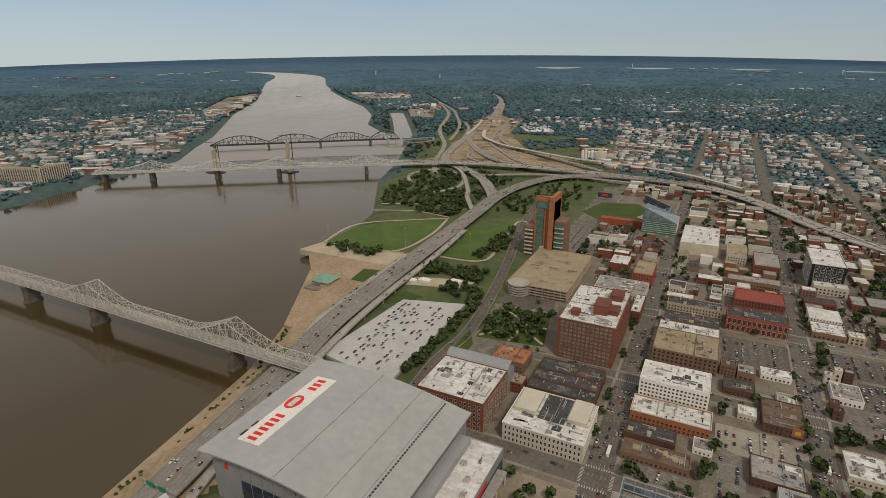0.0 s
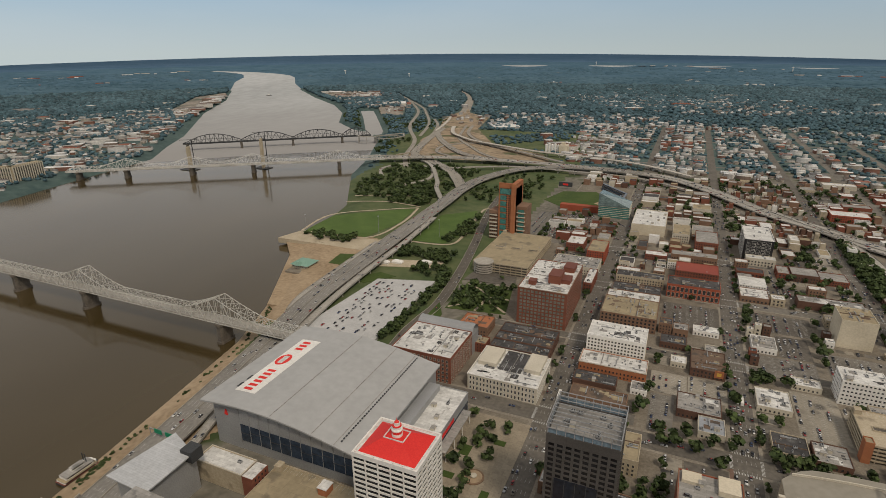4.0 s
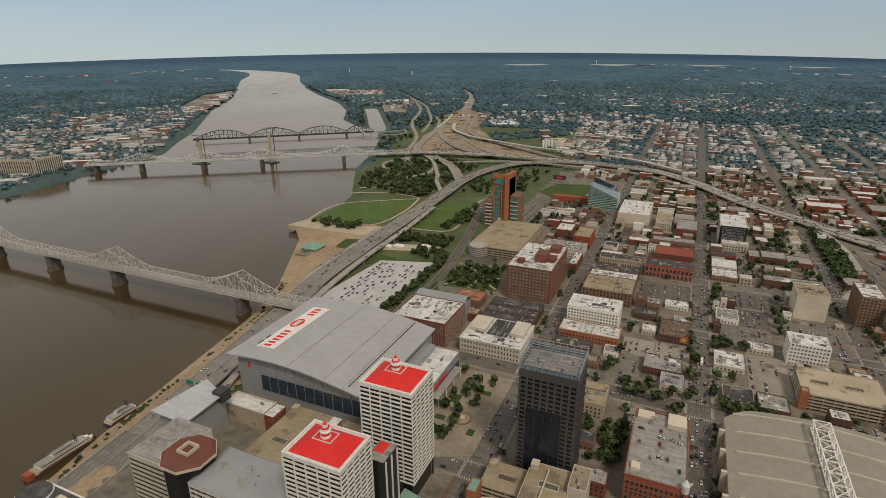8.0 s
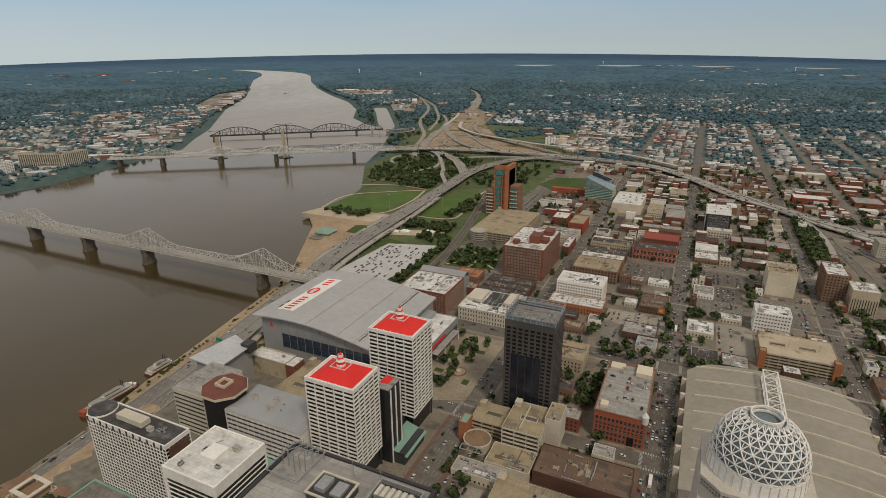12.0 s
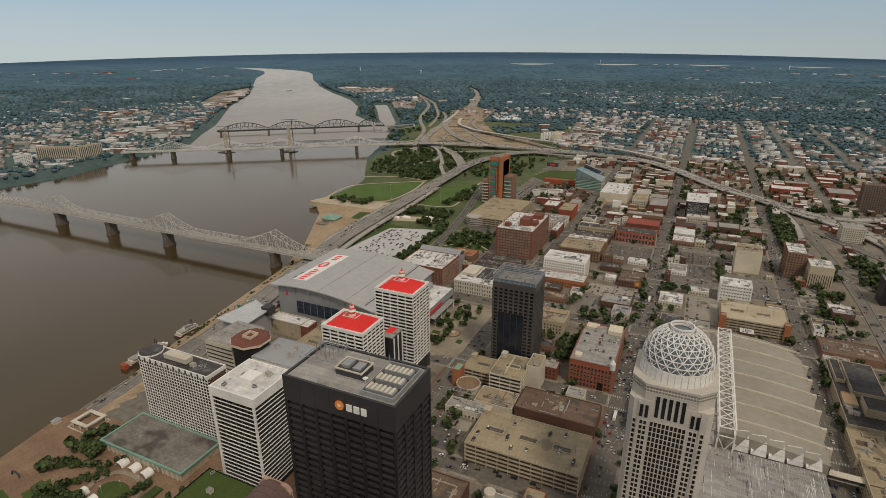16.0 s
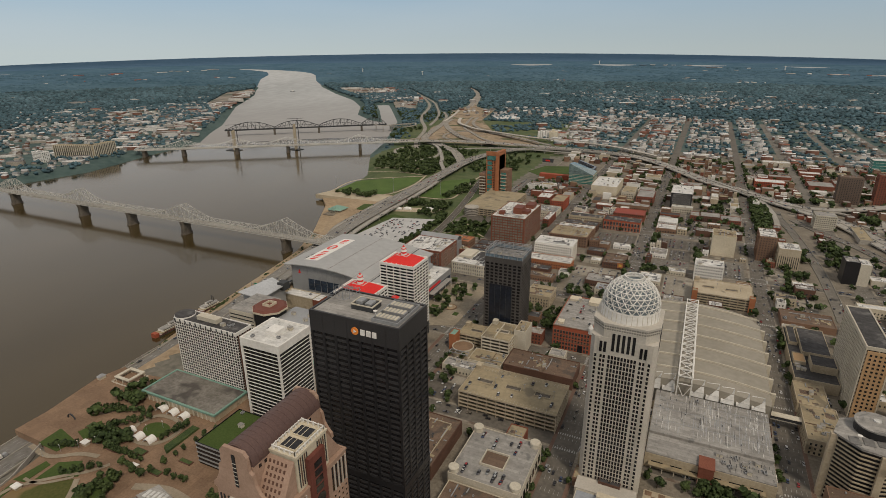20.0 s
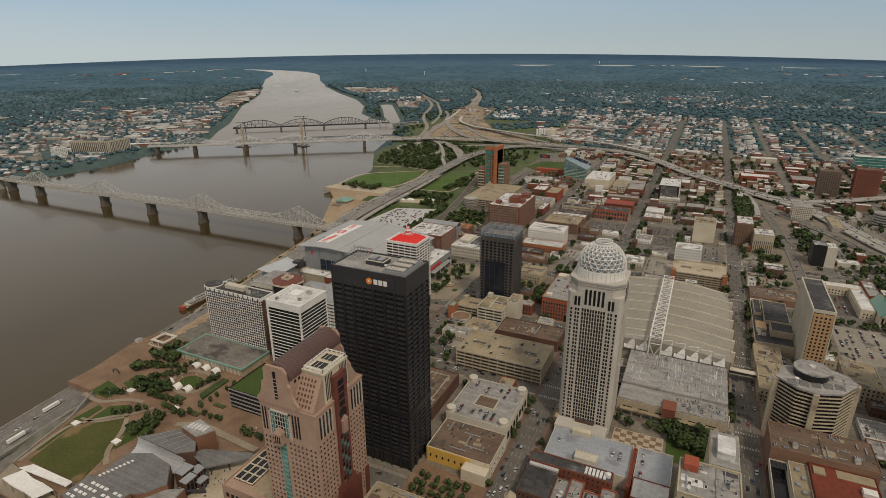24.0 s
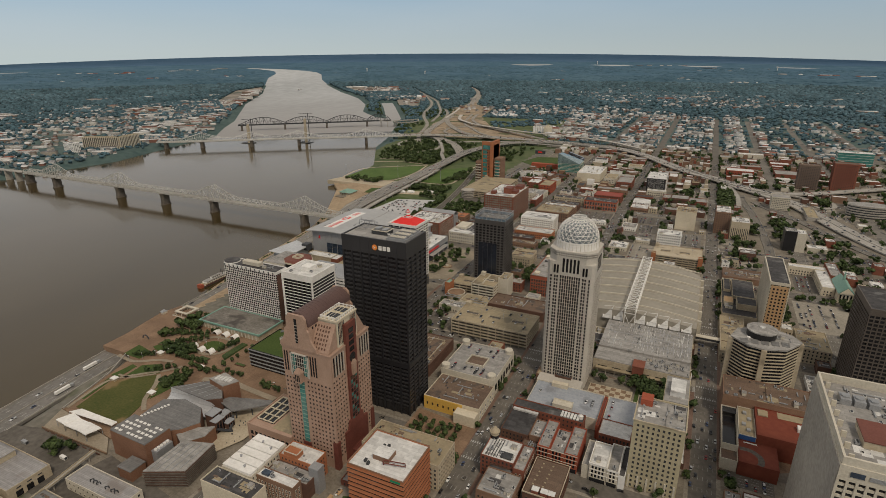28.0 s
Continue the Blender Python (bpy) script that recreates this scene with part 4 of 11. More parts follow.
truss_bridge("railway_bridge", "black steel arched-truss former railway bridge", (-1050, 1750), (-1530, 1350), 12, 10, [102, 272, 442, 612], [(187, 85), (357, 85), (527, 85), (51, 51)], 4, 27, 14.2, DARK_STEEL, DARK_STEEL, PIER_STONE, pier_size=(8, 16), bar=0.95, arch=True)
for px_, py_, top_ in ((-1085, 1222, 70), (-1262, 1130, 52)):
    pyl = thing("bridge_pylon", "unfinished concrete bridge pylon with a tower crane", "bridge", (px_, py_, -12))
    for e in (-9, 9):
        part("leg", Mesh().prism([(px_ - 3 + e * 0.56, py_ - 3 - e * 0.82), (px_ + 3 + e * 0.56, py_ - 3 - e * 0.82), (px_ + 3 + e * 0.56, py_ + 3 - e * 0.82), (px_ - 3 + e * 0.56, py_ + 3 - e * 0.82)], -14, top_, shrink=0.8), TAN, pyl)
    part("cross_beam", Mesh().beam((px_ - 5, py_ + 7.4, 14), (px_ + 5, py_ - 7.4, 14), 4), TAN, pyl)
    part("crane_mast", Mesh().beam((px_ + 12, py_ + 4, -12), (px_ + 12, py_ + 4, top_ + 20), 1.6), DARK_STEEL, pyl)
    part("crane_jib", Mesh().beam((px_ - 22, py_ - 6, top_ + 17), (px_ + 30, py_ + 9, top_ + 20), 1.1), DARK_STEEL, pyl)
    part("work_barge", Mesh().box(px_ - 24, py_ - 16, -12.3, px_ + 22, py_ + 12, -10.4), DARK_STEEL, pyl)
# ---- towers and large buildings ----
def plate(name, th, pts, z0, z1, mats, label=""):
    return part(name, Mesh().prism(pts, z0, z1), mats, th, label)


def box_part(name, th, x0, y0, z0, x1, y1, z1, mats, label=""):
    return part(name, Mesh().box(x0, y0, z0, x1, y1, z1), mats, th, label)


def antenna(th, x, y, z, h):
    part("antenna", Mesh().cyl(x, y, z, z + h, 0.16, 0.06, 6).beam((x - 0.8, y, z + h * 0.7), (x + 0.8, y, z + h * 0.7), 0.1).box(x - 0.4, y - 0.4, z, x + 0.4, y + 0.4, z + 0.3), METAL_GREY, th)


# black bank tower
tw = slab_tower("office_tower", "tall black glass and bronze office tower with a flat grey roof", -59, 0, 0, 33, 0, 156, 36, 7, 4, DARK_GLASS, BLACK_FRAME, 1.5, 1.5, 0.9, ROOF_GREY, BLACK_PANEL, base=9, top_band=13)
box_part("plant_floor", tw, -59.2, -0.2, 46, 0.2, 33.2, 50.5, BLACK_PANEL)
for k in range(8):
    box_part("panel_joint", tw, -58.6 + k * 8.3, -0.12, 143.2, -58.3 + k * 8.3, 0.0, 155.6, BLACK_FRAME)
part("sign_disc", Mesh().cyl(0, 0, 0, 0.4, 2.3, n=20), surface("sign_orange", (0.75, 0.22, 0.03), (0.85, 0.28, 0.05), 0.6), tw, "orange round company emblem").matrix_local = Matrix.Translation(Vector((-28, -0.1, 149)) - tw.location) @ Matrix.Rotation(math.pi / 2, 4, "X")
part("sign_emblem", Mesh().cyl(0, 0, 0, 0.2, 1.2, n=3), WHITE, tw).matrix_local = Matrix.Translation(Vector((-28, -0.55, 149)) - tw.location) @ Matrix.Rotation(math.pi / 2, 4, "X")
for k, (a, b) in enumerate(((-24.4, -21.6), (-20.6, -17.8), (-16.8, -14.2))):
    box_part("sign_mark", tw, a, -0.5, 147.3, b, 0, 150.7, WHITE, "white sign mark")
box_part("penthouse", tw, -38, 12, 155, -24, 22, 158.2, DARK_STEEL)
part("penthouse_rim", Mesh().ring(-38.4, 11.6, -23.6, 22.4, 158.2, 158.8, 0.7), LIMESTONE, tw)
part("penthouse_vent", Mesh().box(-36, 14, 158.2, -32, 20, 159.8).box(-30, 14, 158.2, -26, 20, 159.2), METAL_GREY, tw)
for k in range(5):
    part("window_rig", Mesh().beam((-56 + 2.5 * k, 22, 155.2), (-56 + 2.5 * k, 22, 162), 0.25).beam((-56 + 2.5 * k, 22, 162), (-54 + 2.5 * k, 30, 160), 0.25).beam((-54 + 2.5 * k, 30, 155.2), (-54 + 2.5 * k, 30, 160), 0.25), METAL_GREY, tw)
part("louvre_well", Mesh().ring(-19, 3, -2.5, 29, 155.2, 157.4, 0.5), METAL_GREY, tw)
box_part("louvre_floor", tw, -18.5, 3.5, 155.2, -3, 28.5, 155.5, DARK_STEEL)
for k in range(3):
    part("cooling_tower", Mesh().box(-17.5, 5 + k * 8, 155.4, -4, 9.5 + k * 8, 157.8), METAL_GREY, tw)
    for j in range(6):
        part("cooling_slat", Mesh().box(-17.3 + 2.25 * j, 4.9 + k * 8, 157.8, -16.0 + 2.25 * j, 9.6 + k * 8, 158.2), LIMESTONE, tw)
for x, y, h in ((-55, 24, 9), (-52, 29, 7), (-47, 27, 8), (-49, 20, 6), (-30, 28, 6), (-20, 30, 5)):
    antenna(tw, x, y, 155.2, h)
part("dish", Mesh().cyl(-22, 12, 155.2, 156.6, 0.3, n=6).cyl(-22, 12, 156.6, 157.1, 0.4, 1.3, n=12), WHITE, tw)
part("roof_frame", Mesh().ring(-57, 14, -43, 30, 158.8, 159.1, 0.25), METAL_GREY, tw)

# pink granite tower with a barrel-vaulted crown
hm = thing("office_tower", "pink granite postmodern office tower with a brown barrel-vaulted crown", "building", (-38, -52, 0))
X0, X1, Y0, Y1 = -60, -18, -78, -30
VC = X0 + 15
TAKEN.append((-106, -82, -14, -26))
part("shaft", Mesh().box(X0, Y0, 0, X1, Y1, 96), PINK, hm)
part("cornice", Mesh().ring(X0 - 0.4, Y0 - 0.4, X1 + 0.4, Y1 + 0.4, 95.3, 96.4, 1.2), PINK, hm)
# crown: attic under the vault, gable walls front and back, sloping shoulders
part("attic", Mesh().box(VC - 9.4, Y0 + 1.5, 96, VC + 9.4, Y1 + 3.6, 114), PINK, hm)
for k in range(11):
    box_part("attic_window", hm, VC + 9.3, Y0 + 5 + 3.7 * k, 111, VC + 9.6, Y0 + 6.6 + 3.7 * k, 112.8, DARK_GLASS)
ring = [(VC - 9.6 * math.cos(math.pi * i / 18), 114 + 9.2 * math.sin(math.pi * i / 18)) for i in range(19)]
vault = Mesh()
for (xa, za), (xb, zb) in zip(ring, ring[1:]):
    vault.poly([(xa, Y0 + 1.6, za), (xa, Y1 + 4, za), (xb, Y1 + 4, zb), (xb, Y0 + 1.6, zb)])
vault.poly([(x, Y0 + 1.6, z) for x, z in ring]).poly([(x, Y1 + 4, z) for x, z in reversed(ring)])
smooth(part("barrel_roof", vault, PLUM_ROOF, hm, "brown ribbed barrel-vaulted roof"))
for k in range(15):
    m = Mesh()
    for (xa, za), (xb, zb) in zip(ring, ring[1:]):
        m.beam((xa, Y0 + 2.4 + 3.5 * k, za + 0.05), (xb, Y0 + 2.4 + 3.5 * k, zb + 0.05), 0.22)
    part("roof_rib", m, PLUM_ROOF, hm)
for yw, nm in ((Y0 - 0.6, "gable"), (Y1 + 3.2, "gable")):
    side_l = [(VC - 16, 96.2), (VC - 15.6, 99), (VC - 13.2, 101.5), (VC - 11.4, 105), (VC - 10.4, 111), (VC - 8.6, 112.4), (VC - 8.2, 120), (VC - 6.2, 122.6), (VC + 6.2, 122.6), (VC + 8.2, 120), (VC + 8.6, 112.4), (VC + 10.4, 111), (VC + 11.4, 105), (VC + 13.2, 101.5), (VC + 15.6, 99), (VC + 16, 96.2)]
    m = Mesh().poly([(x, yw, z) for x, z in reversed(side_l)]).poly([(x, yw + 1.8, z) for x, z in side_l])
    for (xa, za), (xb, zb) in zip(side_l, side_l[1:] + side_l[:1]):
        m.poly([(xa, yw, za), (xb, yw, zb), (xb, yw + 1.8, zb), (xa, yw + 1.8, za)])
    part(nm, m, PINK, hm, "pink stone gable with swept shoulders")
part("gable_slot", Mesh().box(VC - 1.0, Y0 - 0.9, 101, VC + 1.0, Y0 - 0.5, 119.5), DARK_GLASS, hm)
for k in range(6):
    box_part("slot_bar", hm, VC - 1.2, Y0 - 1.05, 102.5 + 2.4 * k, VC + 1.2, Y0 - 0.85, 102.8 + 2.4 * k, PALE)
# shoulders that slope down to either end of the side wing, with columns of small windows
for front in (True, False):
    e = 1 if front else -1
    ya, yb = (Y0 + 1.2, Y0 + 12) if front else (Y1 - 1.2, Y1 - 12)
    xa, xb = VC + 9.4, X1 - 2.4
    m = Mesh()
    q = [(xa, ya, 96.3), (xb, ya, 96.3), (xb, yb, 114.5), (xa, yb, 114.5)]
    m.poly(q if front else q[::-1])
    for x, flip in ((xa, not front), (xb, front)):
        tri = [(x, ya, 96.3), (x, yb, 96.3), (x, yb, 114.5)]
        m.poly(tri if flip else tri[::-1])
    part("shoulder", m, PINK, hm, "sloping pink stone shoulder")
    for c in range(5):
        for r in range(6):
            u0, u1 = 0.10 + 0.145 * r, 0.175 + 0.145 * r
            x = xa + 2.0 + 2.35 * c
            part("shoulder_window", Mesh().beam((x, ya + (yb - ya) * u0 - 0.1 * e, 96.35 + 18.2 * u0), (x, ya + (yb - ya) * u1 - 0.1 * e, 96.35 + 18.2 * u1), 1.0, 0.35), DARK_BRICK, hm)
# cream fluted bay over the side, with a roof terrace
BY0, BY1 = Y0 + 12.5, Y1 - 12.5
part("side_wing", Mesh().box(VC + 9.5, BY0, 96, X1 - 1.6, BY1, 116.6), CREAM, hm, "cream stone upper bay")
part("wing_cornice", Mesh().ring(VC + 9.6, BY0 - 0.5, X1 - 1.1, BY1 + 0.5, 115.6, 116.9, 0.9), CREAM, hm)
for k in range(5):
    for y in (BY0 + 1.0 + 1.5 * k, BY1 - 1.8 - 1.5 * k):
        box_part("flute", hm, X1 - 1.7, y, 98, X1 - 1.35, y + 0.7, 114.6, DARK_BRICK if k % 2 else GLASS)
for k in range(5):
    box_part("flute", hm, VC + 11.5 + 2.6 * k, BY0 - 0.3, 99, VC + 12.4 + 2.6 * k, BY0, 112.4, GLASS)
rail = Mesh().ring(VC + 11, BY0 + 0.4, X1 - 2, BY1 - 0.4, 118.5, 119.0, 0.4)
for k in range(10):
    y = BY0 + 0.6 + (BY1 - BY0 - 1.2) * k / 9
    rail.box(X1 - 2.5, y - 0.3, 116.6, X1 - 1.95, y + 0.3, 119.2).box(VC + 10.9, y - 0.3, 116.6, VC + 11.4, y + 0.3, 119.2)
for k in range(5):
    x = VC + 12 + 3.2 * k
    rail.box(x - 0.3, BY0 + 0.3, 116.6, x + 0.3, BY0 + 0.9, 119.2).box(x - 0.3, BY1 - 0.9, 116.6, x + 0.3, BY1 - 0.3, 119.2)
part("terrace_railing", rail, WHITE, hm, "white roof balustrade")
for y in (BY0 + 3.5, BY0 + 13):
    sk = part("skylight", Mesh().box(VC + 13, y, 116.6, X1 - 5, y + 7, 117.3), DARK_GLASS, hm)
    part("skylight_bar", Mesh().ring(VC + 12.8, y - 0.2, X1 - 4.8, y + 7.2, 116.7, 117.4, 0.3).box(VC + 15.2, y, 117.3, VC + 15.5, y + 7, 117.45).box(VC + 18.0, y, 117.3, VC + 18.3, y + 7, 117.45), CREAM, sk)
# dark red granite bay down the side
part("granite_bay", Mesh().box(X1 - 1, -60, 28, X1 + 1.3, -48, 112), RED_GRANITE, hm, "dark red granite bay")
part("bay_arch", Mesh().cyl(0, 0, 0, 0.4, 3.6, n=24), DARK_GLASS, hm, "arched window").matrix_local = Matrix.Translation(Vector((X1 + 1.15, -54, 84)) - hm.location) @ Matrix.Rotation(math.pi / 2, 4, "Y")
part("bay_niche", Mesh().box(X1 + 1.2, -56.2, 70, X1 + 3.0, -51.8, 79).prism([(X1 + 1.2, -56.6), (X1 + 3.4, -56.6), (X1 + 3.4, -51.4), (X1 + 1.2, -51.4)], 79, 82, shrink=0.4), PINK, hm, "small stone pavilion on the bay")
for r in range(11):
    z = 31 + 3.55 * r
    for c in range(3):
        box_part("bay_window", hm, X1 + 1.3, -58 + 2.9 * c, z, X1 + 1.45, -55.9 + 2.9 * c, z + 2.6, (TEAL_GLASS, DARK_GLASS, GLASS)[(r + c) % 3])
for r in range(4):
    box_part("bay_window", hm, X1 + 1.3, -56.8, 89 + 5 * r, X1 + 1.45, -51.2, 92.6 + 5 * r, DARK_GLASS)
part("granite_base", Mesh().prism([(X1 - 1, -68), (X1 + 1.8, -68), (X1 + 1.8, -40), (X1 - 1, -40)], 0, 26).prism([(X1 - 1, -64), (X1 + 1.7, -64), (X1 + 1.7, -44), (X1 - 1, -44)], 26, 33, shrink=0.8), RED_GRANITE, hm, "dark red granite base")
part("entrance_porch", Mesh().box(X1 + 1.8, -62, 0, X1 + 8, -46, 7).ring(X1 + 1.8, -62.4, X1 + 8.4, -45.6, 7, 8.2, 0.5), RED_GRANITE, hm)
# west front: recessed glazed loggia with a pavilion, slot windows, teal strip
part("loggia_glass", Mesh().box(VC - 7, Y0 - 0.3, 74.5, VC + 7, Y0 + 0.1, 91), DARK_GLASS, hm, "dark teal loggia glazing")
part("loggia_panel", Mesh().box(VC - 6.6, Y0 - 0.42, 75, VC - 3.4, Y0 - 0.3, 90.6).box(VC + 3.4, Y0 - 0.42, 75, VC + 6.6, Y0 - 0.3, 90.6), TEAL_GLASS, hm, "teal glass panel")
part("loggia_frame", Mesh().box(VC - 8, Y0 - 0.8, 73.5, VC - 7, Y0, 92).box(VC + 7, Y0 - 0.8, 73.5, VC + 8, Y0, 92).box(VC - 8, Y0 - 0.8, 91, VC + 8, Y0, 92), PALE, hm)
for k in range(7):
    box_part("mullion", hm, VC - 6.1 + 2 * k, Y0 - 0.6, 74.5, VC - 5.85 + 2 * k, Y0 - 0.3, 91, PALE)
for k in range(4):
    box_part("transom", hm, VC - 7, Y0 - 0.58, 78 + 3.4 * k, VC + 7, Y0 - 0.3, 78.25 + 3.4 * k, PALE)
part("loggia_pavilion", Mesh().box(VC - 2.6, Y0 - 4.2, 70, VC + 2.6, Y0, 78).prism([(VC - 3.1, Y0 - 4.7), (VC + 3.1, Y0 - 4.7), (VC + 3.1, Y0), (VC - 3.1, Y0)], 78, 81.5, shrink=0.3), PINK, hm, "small stone pavilion on the loggia")
for k in range(3):
    box_part("pavilion_slot", hm, VC - 1.9 + 1.5 * k, Y0 - 4.35, 71.5, VC - 1.1 + 1.5 * k, Y0 - 4.2, 76.6, DARK_GLASS)
for a in (VC - 13.6, VC - 11.4, VC + 9.2, VC + 11.4, VC + 13.6):
    box_part("slot_window", hm, a, Y0 - 0.25, 76, a + 1.0, Y0 + 0.1, 92, DARK_GLASS)
for z in range(17):
    box_part("glass_strip", hm, VC - 2.3, Y0 - 0.3, 10 + z * 3.55, VC + 2.3, Y0 + 0.1, 12.9 + z * 3.55, TEAL_GLASS, "teal glass strip")
    box_part("strip_panel", hm, VC - 2.3, Y0 - 0.4, 12.9 + z * 3.55, VC + 2.3, Y0 + 0.1, 13.5 + z * 3.55, COPPER)
box_part("strip_base", hm, VC - 3.6, Y0 - 0.9, 0, VC + 3.6, Y0 + 0.1, 17, RED_GRANITE)
for x in (X0 + 2, X0 + 5, X0 + 8, X0 + 11, X0 + 21, X0 + 24, X0 + 27, X0 + 30, X0 + 33, X0 + 36.4, X0 + 39.6):
    add_windows(hm, (x - 1, Y0, x + 1, Y0 + 1), 8, 71.5, 2, 3.55, 1.35, 1.55, DARK_GLASS, PINK, "w", 17)
for y in (-76, -72.8, -69.6, -66.4, -63.2, -44.8, -41.6, -38.4, -35.2, -32):
    add_windows(hm, (X1 - 1, y - 1, X1, y + 1), 8, 76, 2, 3.55, 1.35, 1.55, DARK_GLASS, PINK, "s", 17)
for y in (-75, -71.8, -68.6, -65.4, -43, -39.8, -36.6, -33.4):
    box_part("slot_window", hm, X1 - 0.1, y, 78, X1 + 0.25, y + 1.2, 93, DARK_GLASS)
    box_part("slot_fin", hm, X1 - 0.1, y + 1.7, 77.5, X1 + 0.6, y + 2.2, 93.5, PALE)
for x, y in ((X1 - 3, Y0 - 0.8), (X1 - 3, Y1 - 3.2)):
    box_part("corner_pier", hm, x, y, 0, X1 + 0.9, y + 4, 24, RED_GRANITE)
# podium with a framed glass roof
part("podium", Mesh().box(-104, -80, 0, X0 - 0.2, -37, 15).ring(-104, -80, X0 - 0.2, -37, 15, 16, 0.8), PINK, hm)
add_windows(hm, (-104, -80, X0, -37), 0, 15.5, 4.4, 5.4, 2.8, 3.8, DARK_GLASS, PINK, "ws", 30)
part("podium_skylight", Mesh().box(-101, -72, 15, -84, -41, 15.6), DARK_GLASS, hm)
for k in range(4):
    box_part("skylight_beam", hm, -101 + k * 5.4, -72, 15.6, -100.3 + k * 5.4, -41, 16.5, CREAM)
for k in range(5):
    box_part("skylight_beam", hm, -101, -72 + k * 7.6, 15.6, -84, -71.4 + k * 7.6, 16.4, CREAM)
part("podium_terrace", Mesh().box(-82, -76, 15, X0 - 1, -41, 15.3), ROOF_TAN, hm)

# pale tower with a lattice dome
ag = thing("office_tower", "pale granite office tower with a white lattice dome", "building", (102, 121, 0))
AX0, AX1, AY0, AY1 = 83.5, 124.5, 101, 144
ACX, ACY = 104, 122.5


def octo(r, c):
    return [(ACX - r + c, ACY - r), (ACX + r - c, ACY - r), (ACX + r, ACY - r + c), (ACX + r, ACY + r - c), (ACX + r - c, ACY + r), (ACX - r + c, ACY + r), (ACX - r, ACY + r - c), (ACX - r, ACY - r + c)]


part("shaft", Mesh().prism(octo(20.5, 2.6), 0, 121), PALE, ag)
part("upper_shaft", Mesh().prism(octo(20.3, 7.5), 121, 126), PALE, ag)
# darker stone tone gives the shade behind the lattice bars
part("band_core", Mesh().prism(octo(20.1, 7.5), 126, 129.8), surface("band_shade", (0.2, 0.19, 0.17), (0.3, 0.28, 0.25), 0.7), ag)
m = Mesh()
ring8 = octo(20.25, 7.5)
for i in range(8):
    (xa, ya), (xb, yb) = ring8[i], ring8[(i + 1) % 8]
    n = max(6, round(math.hypot(xb - xa, yb - ya) / 1.5))
    for k in range(n):
        u = k / n
        m.beam((xa + (xb - xa) * u, ya + (yb - ya) * u, 125.9), (xa + (xb - xa) * u, ya + (yb - ya) * u, 129.9), 0.42)
    for z in (126.1, 127.9, 129.7):
        m.beam((xa, ya, z), (xb, yb, z), 0.45)
part("lattice_band", m, PALE, ag, "pale stone lattice band")
part("cornice", Mesh().prism(octo(20.7, 7.5), 129.8, 131.2), PALE, ag)
part("drum", Mesh().cyl(ACX, ACY, 131.2, 137.6, 18.7, 18.4, 48), WHITE, ag, "white panelled drum")
for i in range(36):
    a = 2 * math.pi * i / 36
    part("drum_rib", Mesh().beam((ACX + 18.7 * math.cos(a), ACY + 18.7 * math.sin(a), 131.3), (ACX + 18.4 * math.cos(a), ACY + 18.4 * math.sin(a), 137.5), 0.3), LIMESTONE, ag)
part("dome_shell", Mesh().cyl(ACX, ACY, 137.6, 146, 16.9, 14.9, 32).cyl(ACX, ACY, 146, 151.5, 14.9, 11, 32).cyl(ACX, ACY, 151.5, 154.6, 11, 6.2, 32), surface("dome_inside", (0.115, 0.145, 0.16), (0.18, 0.22, 0.24), 0.35), ag)


def dome_point(ring_k, i, off=0.0):
    u = ring_k / 7 * math.radians(68)
    a = 2 * math.pi * (i + off) / 22
    return (ACX + 18.2 * math.cos(u) * math.cos(a), ACY + 18.2 * math.cos(u) * math.sin(a), 138 + 19.5 * math.sin(u))


for k in range(7):
    m = Mesh()
    for i in range(22):
        p, q = dome_point(k, i, 0.5 * (k % 2)), dome_point(k, i + 1, 0.5 * (k % 2))
        m.beam(p, q, 0.42)
        up = 0.5 * ((k + 1) % 2)
        base = i + 0.5 * (k % 2)
        a1, a2 = math.floor(base - 0.25) + (0.5 if up else 0), 0
        for tgt in (base - 0.5, base + 0.5):
            m.beam(p, dome_point(k + 1, tgt), 0.38)
        m.beam(p, dome_point(k + 1, base), 0.22)
    part("lattice_ring", m, WHITE, ag, "white diagonal lattice of the dome")
m = Mesh()
for z, r in ((155.6, 5.6), (157.4, 5.9)):
    for i in range(24):
        a, b = 2 * math.pi * i / 24, 2 * math.pi * (i + 1) / 24
        m.beam((ACX + r * math.cos(a), ACY + r * math.sin(a), z), (ACX + r * math.cos(b), ACY + r * math.sin(b), z), 0.6, 0.9)
        m.beam((ACX + r * math.cos(a), ACY + r * math.sin(a), 155.6), (ACX + r * math.cos(a), ACY + r * math.sin(a), 157.4), 0.25)
part("crown_ring", m, WHITE, ag)
for dx in (-8, -6, -4, -2, 0, 2, 4, 6, 8):
    add_windows(ag, (ACX + dx - 1, AY0 + 1, ACX + dx + 1, AY1 - 1), 4, 110, 2, 3.25, 1.42, 2.75, DARK_GLASS, PALE, "w", 33)
for dx in (-16.6, -13.2, -11.2, 11.2, 13.2, 16.6):
    add_windows(ag, (ACX + dx - 1, AY0 + 1, ACX + dx + 1, AY1), 4, 109, 2, 3.25, 1.4, 2.3, DARK_GLASS, PALE, "w", 0 if abs(dx) > 12 else 60)
for dy in (-16, -12, -8, -6, -4, -2, 0, 2, 4, 6, 8, 12, 16):
    add_windows(ag, (AX0, ACY + dy - 1, AX1, ACY + dy + 1), 4, 108, 2, 3.25, 1.5, 2.5, DARK_GLASS, PALE, "s", 6)
